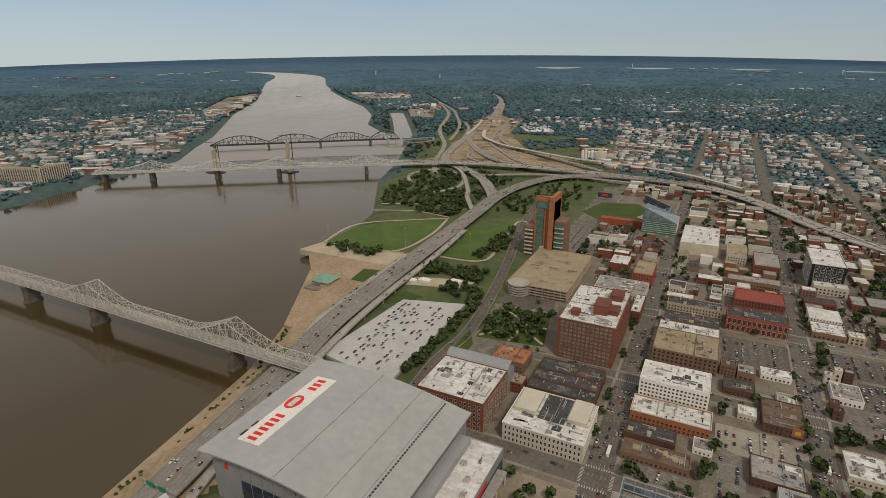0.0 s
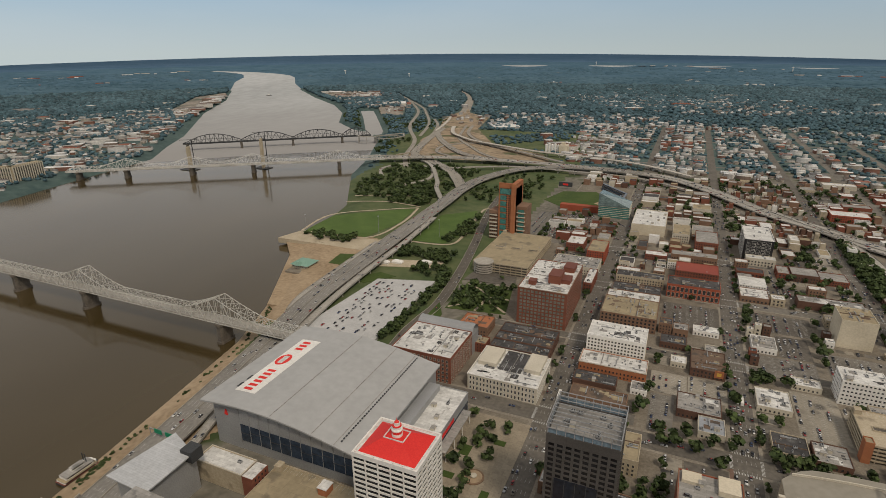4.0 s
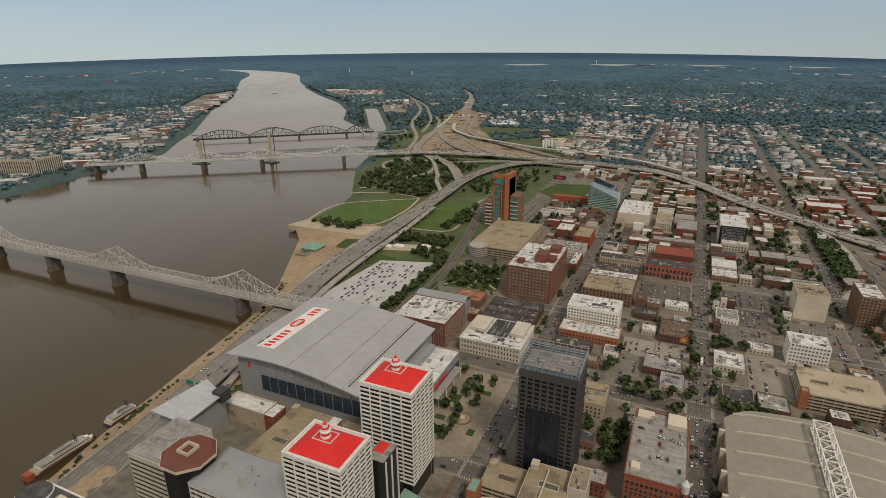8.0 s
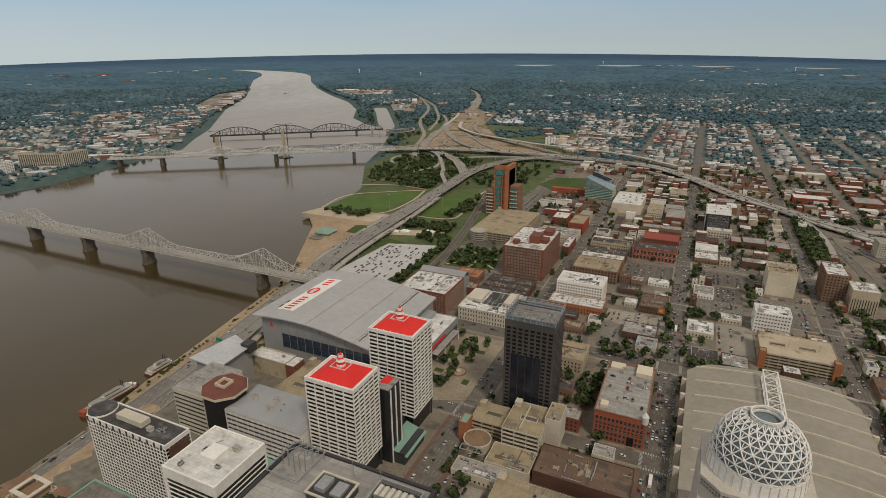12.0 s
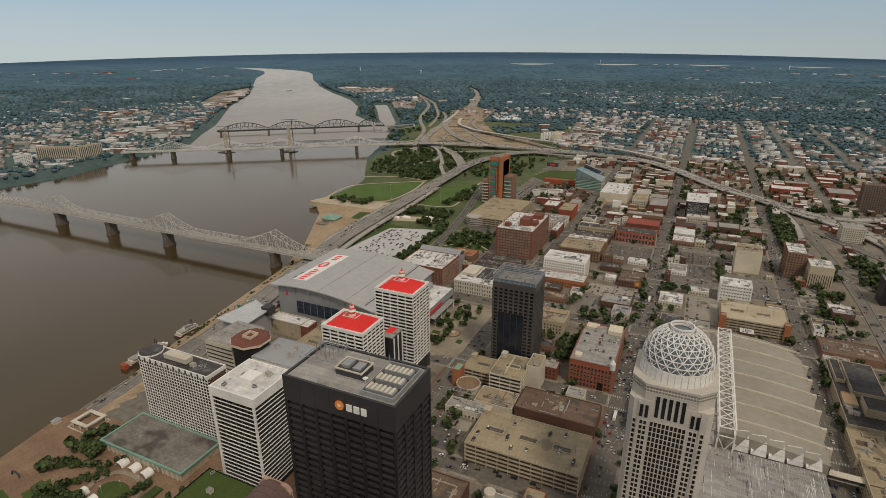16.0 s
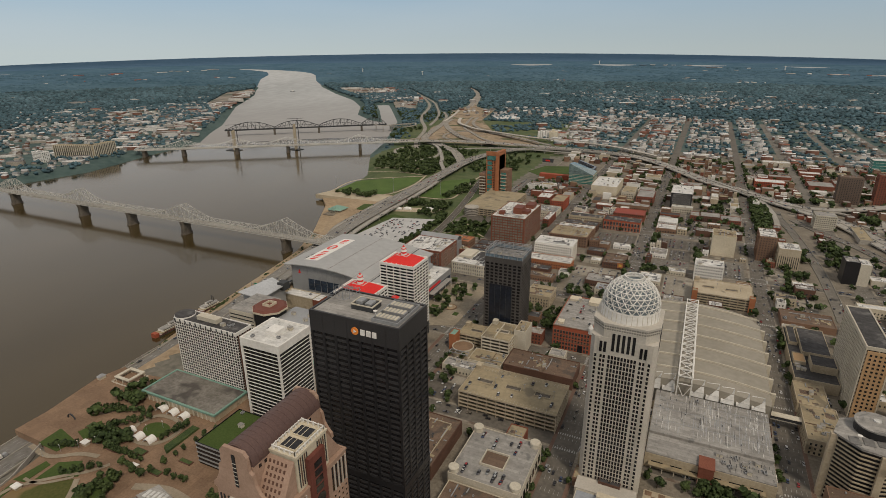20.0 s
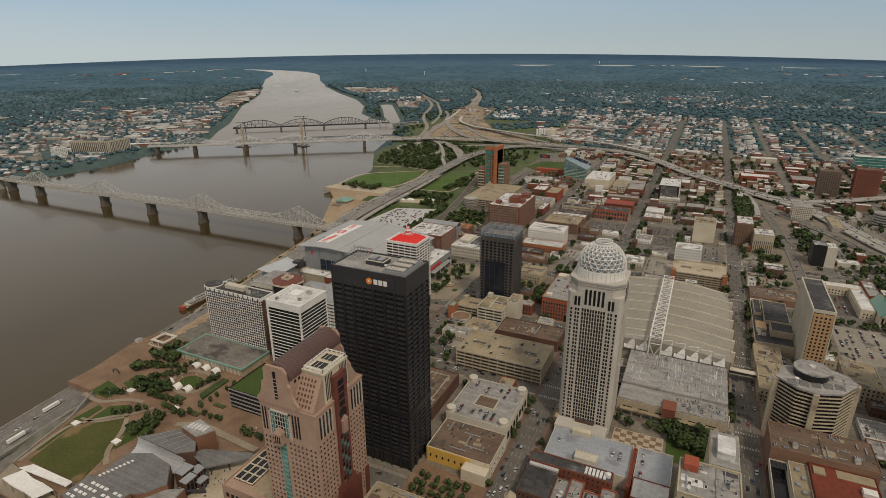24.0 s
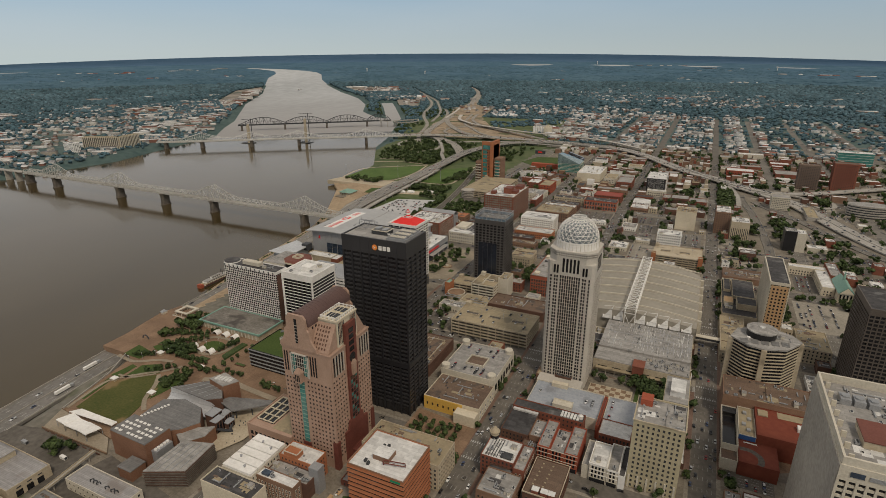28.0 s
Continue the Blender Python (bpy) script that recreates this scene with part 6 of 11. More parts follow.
for k in range(8):
    x = 118 + k * 11.5
    if not 130 < x < 152:
        part("skylight", Mesh().poly([(x, VY0 - 3, 16), (x + 10, VY0 - 3, 16), (x + 9, VY0 + 1, vault_z(x + 9) + 2.2)]).poly([(x, VY0 - 3, 16), (x + 9, VY0 + 1, vault_z(x + 9) + 2.2), (x + 10, VY0 + 10, vault_z(x + 10) + 0.4), (x, VY0 + 7, vault_z(x) + 0.4)]).poly([(x + 10, VY0 - 3, 16), (x + 10, VY0 + 10, vault_z(x + 10) + 0.4), (x + 9, VY0 + 1, vault_z(x + 9) + 2.2)]).poly([(x, VY0 - 3, 16), (x, VY0 + 7, vault_z(x) + 0.4), (x, VY0 + 2, 16)]), ROOF_WHITE, cv, "white angled skylight")
ex = thing("convention_wing", "flat convention wing with a patched grey roof and tan walls", "convention center", (168, 184, 0))
part("wall", Mesh().box(125, 141, 0, 211, 226, 12.2), TAN, ex)
part("roof", Mesh().box(125.5, 165, 12.2, 210.5, 225.5, 15), ROOF_GREY, ex, "patched grey membrane roof")
box_part("front_roof", ex, 125.4, 141.4, 12.2, 210.6, 164.8, 13, ROOF_GREY)
rr = random.Random(77)
streaks = Mesh()
for k in range(420):
    x, y, n_ = rr.uniform(126.5, 209), rr.uniform(166, 224), rr.uniform(2, 15)
    if x < 156 and rr.random() < 0.6:
        continue
    streaks.box(x, y, 14.98, x + rr.uniform(0.18, 0.45), min(y + n_, 225), 15.03 + 0.004 * (k % 7), 2 if rr.random() < 0.08 else rr.choice((0, 0, 1)))
for k in range(34):
    x, y = rr.uniform(176, 209), rr.uniform(143, 161)
    streaks.box(x, y, 12.98, x + rr.uniform(0.3, 0.6), y + rr.uniform(2, 5), 13.03 + 0.004 * (k % 7), 2)
part("roof_patching", streaks, [METAL_GREY, ROOF_WHITE, ROOF_DARK], ex, "white repair strips on the roof", kind="stuff")
for y in (182, 199, 213):
    box_part("roof_joint", ex, 126, y, 15, 210, y + 0.5, 15.12, METAL_GREY)
box_part("front_canopy", ex, 128, 136.5, 5.2, 205, 141, 5.8, ROOF_TAN)
for k in range(10):
    part("canopy_post", Mesh().cyl(130 + 8 * k, 137.2, 0.2, 5.2, 0.3, n=8), LIMESTONE, ex)
rooftop(ex, 172, 143, 208, 163, 13, 22, random.Random(2))
rooftop(ex, 128, 168, 205, 222, 15, 6, random.Random(12))
part("red_cube", Mesh().box(161.5, 137, 0, 171.5, 150, 14.5).box(161.1, 136.6, 14.5, 171.9, 150.4, 15.2), RED_BRICK, ex, "red brick entrance cube")
for k in range(6):
    box_part("window_band", ex, 130 + k * 13, 140.7, 4, 138 + k * 13, 141.1, 6.5, DARK_GLASS)
br = thing("sky_bridge", "glazed pedestrian bridge across the avenue", "footbridge", (222, 236, 0))
box_part("deck", br, 211, 232, 7, 236, 238, 7.8, CONCRETE)
box_part("glazing", br, 211, 232.3, 7.8, 236, 237.7, 10.4, GLASS)
box_part("roof", br, 210.8, 231.8, 10.4, 236.2, 238.2, 10.9, LIMESTONE)

# orange and teal residential tower by the park
ot = thing("apartment_tower", "orange brick apartment tower with teal glass bays", "building", (-238, 870, 0))
box_part("shaft", ot, -272, 850, 0, -243, 885, 88, ORANGE_BRICK)
box_part("slab", ot, -250, 846, 0, -243, 890, 96, ORANGE_BRICK, "tall orange brick fin")
box_part("wing", ot, -243, 855, 0, -226, 885, 58, BROWN_BRICK)
box_part("side_wing", ot, -288, 852, 0, -272, 880, 48, BROWN_BRICK)
box_part("crown_frame", ot, -272, 849.4, 88, -250.2, 852, 96, ORANGE_BRICK)
box_part("crown_glass", ot, -270, 849, 78, -247, 851, 87, TEAL_GLASS)
for k in range(7):
    box_part("glass_bay", ot, -269, 849.2, 8 + k * 10, -259, 850.2, 15.5 + k * 10, TEAL_GLASS)
    box_part("glass_bay", ot, -240, 854.2, 4 + k * 7.4, -230, 855.2, 8.5 + k * 7.4, TEAL_GLASS)
    part("balcony", Mesh().box(-242, 852.6, 3 + k * 7.4, -228, 855, 3.5 + k * 7.4).ring(-242, 852.6, -228, 855, 3.5 + k * 7.4, 4.6 + k * 7.4, 0.15), LIMESTONE, ot)
    part("balcony", Mesh().box(-287, 849.6, 3 + k * 6.2, -274, 852, 3.5 + k * 6.2).ring(-287, 849.6, -274, 852, 3.5 + k * 6.2, 4.6 + k * 6.2, 0.15), LIMESTONE, ot)
add_windows(ot, (-262, 850, -251, 885), 4, 84, 3.6, 3.6, 1.8, 2.0, DARK_GLASS, ORANGE_BRICK, "w", 60)
add_windows(ot, (-288, 852, -272, 880), 4, 46, 3.6, 3.6, 1.8, 2.0, DARK_GLASS, BROWN_BRICK, "w", 40)
# ---- further named buildings ----
B = building
w1, w2, w3 = (3.4, 3.8, 1.4, 2.1), (3.0, 3.4, 1.2, 1.8), (4.2, 4.2, 2.0, 2.4)
# north of the first avenue
ho = B("office_building", "white limestone office block with a cornice and light court", -163, 430, -98, 484, 17, LIMESTONE, ROOF_WHITE, (3.3, 5.2, 1.4, 3.0), cornice=WHITE, trim=WHITE, units=14, cap=70)
box_part("light_court", ho, -140, 448, 16.2, -118, 484, 16.5, ROOF_DARK)
box_part("attic_block", ho, -160, 450, 16.2, -142, 480, 20, LIMESTONE)
box_part("attic_block", ho, -116, 452, 16.2, -101, 482, 20, LIMESTONE)
for a, b in ((497, 513), (514, 531), (532, 552)):
    B("warehouse", "narrow brick warehouse with a dark tarred roof", -165, a, -104, b, 11, DARK_BRICK, ROOF_DARK, w1, cap=12, units=4, sides="s")
bk = B("office_building", "large dark red brick warehouse block with a white roof", -159, 576, -103, 670, 45, RED_BRICK, ROOF_WHITE, (4.3, 4.3, 3.1, 2.9), trim=RED_BRICK, glass=PALE_GLASS, cornice=BROWN_BRICK, units=16, cap=180)
for a, b, c, d, h in ((-130, 600, -116, 622, 54), (-121, 640, -108, 660, 50), (-150, 588, -142, 597, 49), (-116, 604, -106, 620, 49)):
    box_part("penthouse", bk, a, b, 44, c, d, h, RED_BRICK)
    box_part("penthouse_roof", bk, a - 0.2, b - 0.2, h, c + 0.2, d + 0.2, h + 0.5, MAROON_ROOF)
by = B("office_building", "red brick office block with a white roof", -242, 430, -180, 486, 28, RED_BRICK, ROOF_WHITE, w3, units=12, cap=90, trim=LIMESTONE)
m = Mesh()
for i in range(12):
    a, b = math.pi * i / 12, math.pi * (i + 1) / 12
    m.poly([(-242, 496 - 9 * math.cos(a), 22 + 9 * math.sin(a)), (-180, 496 - 9 * math.cos(a), 22 + 9 * math.sin(a)), (-180, 496 - 9 * math.cos(b), 22 + 9 * math.sin(b)), (-242, 496 - 9 * math.cos(b), 22 + 9 * math.sin(b))][::-1])
m.box(-242, 487.2, 0, -180, 505, 22)
part("barrel_roof", m, METAL_GREY, by, "grey barrel roof")
B("brick_house", "low brick building with an orange tiled roof", -212, 528, -178, 556, 12, BROWN_BRICK, ORANGE_BRICK, w1, units=1, cap=16)
gr = garage("parking_garage", "tan parking garage with a round spiral ramp", -262, 706, -182, 850, 15, 4, TAN, ROOF_TAN)
for k in range(5):
    part("ramp_ring", Mesh().cyl(-246, 708, 1.2 + 3.3 * k, 2.9 + 3.3 * k, 14, n=32), CONCRETE, gr)
part("ramp_drum", Mesh().cyl(-246, 708, 0, 15.5, 13, n=32), ASPHALT, gr)
B("brick_building", "bright red brick block", -118, 797, -93, 850, 20, BRIGHT_BRICK, ROOF_TAN, w1, cap=20)
B("shop_building", "low building with a white roof", -156, 838, -130, 876, 14, RED_BRICK, ROOF_WHITE, w1, cap=12)
B("shop_building", "long grey flat-roofed hall", -158, 748, -95, 790, 12, LIMESTONE, ROOF_GREY, w1, cap=12, units=6)
B("shop_building", "brick building with stepped white roof", -104, 690, -93, 742, 14, RED_BRICK, ROOF_WHITE, w1, cap=12)
gp = thing("glass_building", "office building with a sloping pointed glass front", "building", (-110, 1070, 0))
box_part("wall", gp, -139, 1046, 0, -84, 1098, 22, TEAL_GLASS)
part("glass_fin", Mesh().poly([(-140, 1045, 22), (-84, 1045, 22), (-139.5, 1045, 46)]).poly([(-140, 1098, 22), (-139.5, 1098, 40), (-84, 1098, 22)]).poly([(-139.5, 1045, 46), (-84, 1045, 22), (-84, 1098, 22), (-139.5, 1098, 40)]).poly([(-140, 1045, 22), (-139.5, 1045, 46), (-139.5, 1098, 40), (-140, 1098, 22)]), glassy("pale_teal_glass", (0.16, 0.22, 0.22)), gp)
for k in range(6):
    box_part("floor_band", gp, -139.4, 1045.6, 3.2 + k * 3.4, -83.6, 1098.4, 3.9 + k * 3.4, LIMESTONE)
TAKEN.append((-139, 1046, -84, 1098))

# between the first two avenues
B("apartment_building", "white apartment block with rows of windows", -72, 527, -16, 561, 28, WHITE, ROOF_WHITE, (3.2, 3.6, 1.6, 1.7), units=8, cap=110, trim=LIMESTONE)
B("warehouse", "long low brick warehouse with a grey roof", -74, 500, -12, 525, 12, ORANGE_BRICK, ROOF_WHITE, w1, units=8, cap=20, cornice=LIMESTONE)
B("warehouse", "low dark red brick building with a tar roof", -75, 474, -36, 492, 8, DARK_BRICK, ROOF_DARK, w1, cap=10)
B("warehouse", "low orange brick building with a brown roof", -73, 450, -24, 468, 7, BROWN_BRICK, ROOF_BROWN, w1, cap=10)
B("warehouse", "wide warehouse with a tan gravel roof and brick sides", -70, 606, -10, 655, 18, BROWN_BRICK, ROOF_TAN, w3, cap=24, units=3)
B("warehouse", "long building with a ridged white roof", -70, 661, -10, 682, 15, BROWN_BRICK, ROOF_WHITE, w1, cap=16, units=8)
B("warehouse", "long building with a black roof and tan front", -68, 735, -8, 756, 14, TAN, ROOF_DARK, w1, cap=16, units=5)
B("shop_building", "long low building with white roof", -68, 690, -10, 716, 12, DARK_BRICK, ROOF_DARK, w1, cap=16, units=5)
B("warehouse", "red brick hall with dark roof and pale pilasters", -4, 718, 57, 748, 18, BRIGHT_BRICK, ROOF_DARK, (5, 8, 3.2, 5.5), cap=24, trim=LIMESTONE, units=3)
B("warehouse", "brick hall with a dark red roof", 4, 775, 57, 812, 16, RED_BRICK, surface("red_metal_roof", (0.22, 0.045, 0.03), (0.30, 0.07, 0.045), 0.7), w1, cap=10, units=2)
B("shop_building", "row of grey-roofed brick shops", -4, 852, 58, 872, 12, BROWN_BRICK, ROOF_GREY, w1, cap=14, units=6)
B("office_building", "brick and stone office block", -6, 945, 20, 1000, 15, LIMESTONE, ROOF_TAN, w1, cap=18)
B("brick_building", "red brick block of offices", 28, 905, 60, 965, 18, RED_BRICK, ROOF_GREY, w1, cap=26)
B("warehouse", "large white windowless warehouse with roof machinery", -72, 962, -18, 1060, 19, CREAM, ROOF_WHITE, None, units=20)
B("office_building", "black and white modern office block", 92, 893, 130, 965, 35, BLACK_PANEL, ROOF_WHITE, (6.5, 4.6, 4.6, 3.0), trim=WHITE, cap=60, units=6, cornice=WHITE)
B("office_building", "grey block with tall white frames", 96, 876, 134, 892, 12, LIMESTONE, ROOF_WHITE, w3, cap=8)
rs = B("office_building", "ornate red sandstone office building with a grey roof", 18, 284, 57, 362, 27, BRIGHT_BRICK, ROOF_GREY, (3.1, 4.4, 1.8, 3.0), trim=BROWN_BRICK, cornice=BROWN_BRICK, units=7, cap=110, bands=4, fit=False)
box_part("arched_door", rs, 44.5, 283.5, 0.5, 49.5, 284.0, 8, DARK_GLASS, "tall arched entrance")
part("corner_turret", Mesh().cyl(56, 285, 24, 30, 2.6, n=12).cyl(56, 285, 30, 34, 2.9, 0.3, n=12), ROOF_WHITE, rs)
for x0, y0, x1, y1, h in ((42, 346, 55, 361, 30), (20, 350, 32, 360, 28.5), (21, 290, 27, 297, 28.4)):
    box_part("roof_house", rs, x0, y0, 26, x1, y1, h, CREAM)
ROOF_CARS = [(x, y, 26.25, math.pi * (0.5 + 0.5 * (k % 2))) for k, (x, y) in enumerate(((38, 340), (38.5, 332), (38, 324), (38.5, 309), (44, 309), (51, 330), (24, 322), (24, 338), (52, 300)))]
garage("parking_garage", "tan parking garage with an open roof deck", -74, 248, -45, 274, 14, 4, TAN, ROOF_TAN)
B("stair_tower", "orange brick stair tower of the garage with a green cap", -79, 236, -72, 249, 18, ORANGE_BRICK, COPPER, None, units=0)
hg = garage("parking_garage", "tall pale parking garage with banded decks", -44, 238, -14, 276, 22, 6, LIMESTONE, ROOF_TAN)
box_part("ramp_wall", hg, -31, 241, 21.4, -30.2, 272, 23.2, LIMESTONE)
B("stair_tower", "pale concrete stair tower of the garage", -15, 256, -3, 279, 27, LIMESTONE, ROOF_TAN, None, units=2)
sr = thing("ramp_drum", "round garage ramp with a brown deck and pale rim", "ramp", (-62, 234, 0))
part("drum", Mesh().cyl(-62, 234, 0, 8, 11, n=36), TAN, sr)
part("deck", Mesh().cyl(-62, 234, 8, 8.2, 10.2, n=36), BRICK_PAVE, sr)
m = Mesh()
for i in range(36):
    a, b = 2 * math.pi * i / 36, 2 * math.pi * (i + 1) / 36
    m.beam((-62 + 10.8 * math.cos(a), 234 + 10.8 * math.sin(a), 8.4), (-62 + 10.8 * math.cos(b), 234 + 10.8 * math.sin(b), 8.4), 0.6, 1.2)
part("rim", m, LIMESTONE, sr)
wf = B("annex_building", "pale low annex with stepped roofs and white machinery", -48, 212, -14, 236, 9, LIMESTONE, ROOF_TAN, None, units=6)
part("roof_frame", Mesh().ring(-70, 216, -50, 222, 9.5, 10.2, 0.5).box(-70, 216.8, 8, -69.4, 217.4, 9.6).box(-50.6, 216.8, 8, -50, 217.4, 9.6).box(-64, 216, 9.7, -63.5, 222, 10.1).box(-57, 216, 9.7, -56.5, 222, 10.1), METAL_GREY, wf)
B("brick_building", "low brown brick building with a flat roof", -12, 214, 55, 246, 12, DARK_BRICK, ROOF_BROWN, None, units=5)
B("office_building", "tan block behind a glass tower", -38, 372, -8, 405, 15, TAN, ROOF_TAN, w1, cap=20, units=5)
B("shop_building", "low flat-roofed annex with machinery", -68, 196, -30, 211, 8, LIMESTONE, ROOF_GREY, w1, cap=8, units=10)
garage("parking_garage", "broad tan concrete parking garage with open decks", -30, 148, 56, 194, 18, 5, TAN, ROOF_TAN)
bn = B("commercial_building", "low dark brown annex with a sunken brown roof", -44, 60, -13, 117, 13, DARK_BRICK, ROOF_BROWN, None, units=1)
part("inner_kerb", Mesh().ring(-38, 68, -19, 110, 12.2, 13.0, 0.5), TAN, bn)
# rooftop parking with corner turrets
pr = B("parking_garage", "pale parking building with cars on its grey roof", 2, 56, 54, 112, 17, LIMESTONE, ROOF_GREY, None, units=0, category="parking garage")
box_part("light_well", pr, 20, 74, 16.3, 36, 88, 16.8, ROOF_BROWN)
part("well_kerb", Mesh().ring(19, 73, 37, 89, 16.2, 18, 0.7), LIMESTONE, pr)
for x, y in ((5, 60), (5, 108), (50, 108), (50, 60)):
    part("corner_turret", Mesh().cyl(x, y, 16, 20, 3.6, n=20).cyl(x, y, 20, 20.6, 4.0, 3.4, n=20), LIMESTONE, pr)
for k in range(7):
    box_part("arched_window", pr, 6 + k * 6.6, 55.7, 5, 10 + k * 6.6, 56.1, 11, DARK_GLASS)
    box_part("arched_window", pr, 53.9, 59 + k * 7.4, 5, 54.3, 63 + k * 7.4, 11, DARK_GLASS)
ye = B("theatre_building", "building with a yellow side wall and brown roof", 4, 17, 55, 54, 13, CREAM, ROOF_BROWN, (6, 5, 2, 2.6), trim=WHITE, cap=10, units=7, sides="s")
box_part("painted_wall", ye, 4.2, 16.4, 0.2, 40, 16.9, 12.6, YELLOW, "yellow painted side wall")
for k in range(6):
    box_part("slit_window", ye, 7 + 5 * k, 16.2, 5, 8.2 + 5 * k, 16.4, 7.4, DARK_GLASS)
box_part("front_block", ye, 36, 8, 0, 55, 16.6, 10, CREAM)
bw = B("office_building", "orange brick office building with a white roof", 11, -106, 53, -69, 40, ORANGE_BRICK, ROOF_WHITE, None, units=0, fit=False)
for k in range(10):
    z = 3.4 + 3.6 * k
    part("window_band", Mesh().ring(10.9, -106.1, 53.1, -68.9, z, z + 1.1, 0.3), DARK_GLASS, bw, "dark recessed window band")
    part("brick_ledge", Mesh().ring(10.6, -106.4, 53.4, -68.6, z + 1.1, z + 1.5, 0.5), ORANGE_BRICK, bw)
part("coping", Mesh().ring(10.7, -106.3, 53.3, -68.7, 39.8, 40.2, 0.7), BROWN_BRICK, bw)
box_part("plant_room", bw, 24, -95, 39.2, 36, -85, 43, BROWN_BRICK)
box_part("plant_roof", bw, 23.8, -95.2, 43, 36.2, -84.8, 43.4, ROOF_WHITE)
for x, y in ((25, -82), (28, -81), (21, -99), (24, -100.5)):
    part("air_unit", Mesh().box(x - 0.8, y - 1.2, 39.2, x + 0.8, y + 1.2, 41), DARK_STEEL, bw)
part("gantry", Mesh().beam((33, -96, 42), (47, -92, 41), 0.5).beam((34, -98.5, 42), (48, -94.5, 41), 0.5).beam((33, -96, 42), (34, -98.5, 42), 0.4).beam((40, -94, 41.5), (41, -96.5, 41.5), 0.4).beam((47, -92, 41), (48, -94.5, 41), 0.4).beam((33.5, -97, 39.2), (33.5, -97, 42), 0.5).beam((47.5, -93, 39.2), (47.5, -93, 41), 0.5), RED_GRANITE, bw, "red steel window-cleaning gantry")
box_part("sign_mark", bw, 44, -106.5, 37.4, 51, -106.2, 38.8, SIGN_GREEN, "small green sign mark")
B("office_building", "tan annex building with pale walls", -5, -66, 58, -38, 22, TAN, ROOF_TAN, w1, cap=24, units=8)
old = B("office_building", "old commercial building with five white roof strips", -83, -126, -56, -89, 18, LIMESTONE, ROOF_GREY, w2, cap=10, units=0, fit=False)
for k in range(5):
    part("roof_strip", Mesh().box(-82.4, -125.2 + 7.2 * k, 17.2, -56.8, -118.8 + 7.2 * k, 19.4).ring(-82.5, -125.3 + 7.2 * k, -56.7, -118.7 + 7.2 * k, 19.4, 19.7, 0.35), WHITE, old, "white metal roof strip")
for x, y in ((-76, -114), (-66, -121), (-62, -99), (-72, -96)):
    part("roof_vent", Mesh().cyl(x, y, 19.4, 20.8, 0.7, n=10).cyl(x, y, 20.8, 21.2, 1.0, 0.4, n=10), METAL_GREY, old)
B("office_building", "old loft building with a pale yellow rear wall and tarred roof", -86, -142, -42, -127, 18, CREAM, ROOF_DARK, None, units=6)
fs = B("office_building", "brown brick loft with a long white roof and stone end", -57, -121, -24, -112.5, 17, BROWN_BRICK, ROOF_WHITE, w2, cap=14, units=2, trim=LIMESTONE, fit=False)
box_part("roof_hatch", fs, -53, -119, 16.2, -47, -115, 18, BLUE_GLASS, "dark glazed roof hatch")
B("office_building", "grey-roofed loft wing crowded with machinery", -55, -112, -20, -100, 14, DARK_BRICK, ROOF_GREY, None, units=9)
wb2 = B("office_building", "orange brick and glass building with a white roof", -54, -99.5, -24, -84, 19, ORANGE_BRICK, ROOF_WHITE, w2, cap=14, units=1, fit=False)
box_part("roof_pen", wb2, -50, -99, 18.2, -38, -92, 22, ORANGE_BRICK)
part("pen_rim", Mesh().ring(-50.2, -99.2, -37.8, -91.8, 22, 22.8, 0.4), LIMESTONE, wb2)
box_part("lift_tower", wb2, -24, -104, 0, -16, -97, 21, METAL_GREY, "grey metal lift tower")
B("office_building", "low grey annex with a curved rim", -92, -87, -62, -82, 9, LIMESTONE, ROOF_GREY, None, units=2)
for k in range(4):
    rr = random.Random(80 + k)
    x, y = -14 + 3.2 * k, -118 + 7 * k
    tk = thing("builders_skip", "yellow-orange builder's skip in the lane", "skip", (x, y, 0.2))
    part("tub", Mesh().prism([(x - 1.2, y - 2.2), (x + 1.2, y - 2.2), (x + 1.2, y + 2.2), (x - 1.2, y + 2.2)], 0.2, 1.6, shrink=1.15), OCHRE, tk)
    part("rubble", Mesh().box(x - 1.1, y - 2.1, 1.3, x + 1.1, y + 2.1, 1.5), SAND, tk)

# south of the second avenue, near end
def arcade(th, x0, x1, y, z0, floors, step, bay, w, frame, glass):
    """Storeys of round-headed windows across a front that faces down the street."""
    n = max(2, int((x1 - x0 - 0.8) / bay))
    for f in range(floors):
        for i in range(n):
            x = (x0 + x1) / 2 + (i - (n - 1) / 2) * bay
            z = z0 + f * step
            m = Mesh().box(x - w / 2, y - 0.12, z, x + w / 2, y + 0.05, z + step * 0.48)
            head = [(x + w / 2 * math.cos(math.pi * k / 6), z + step * 0.48 + w / 2 * math.sin(math.pi * k / 6)) for k in range(7)]
            m.poly([(a, y - 0.12, b) for a, b in reversed(head)][::-1])
            part("arched_window", m, glass, th)
        part("string_course", Mesh().box(x0 - 0.2, y - 0.35, z0 + f * step + step * 0.78, x1 + 0.2, y + 0.05, z0 + f * step + step * 0.86), frame, th)


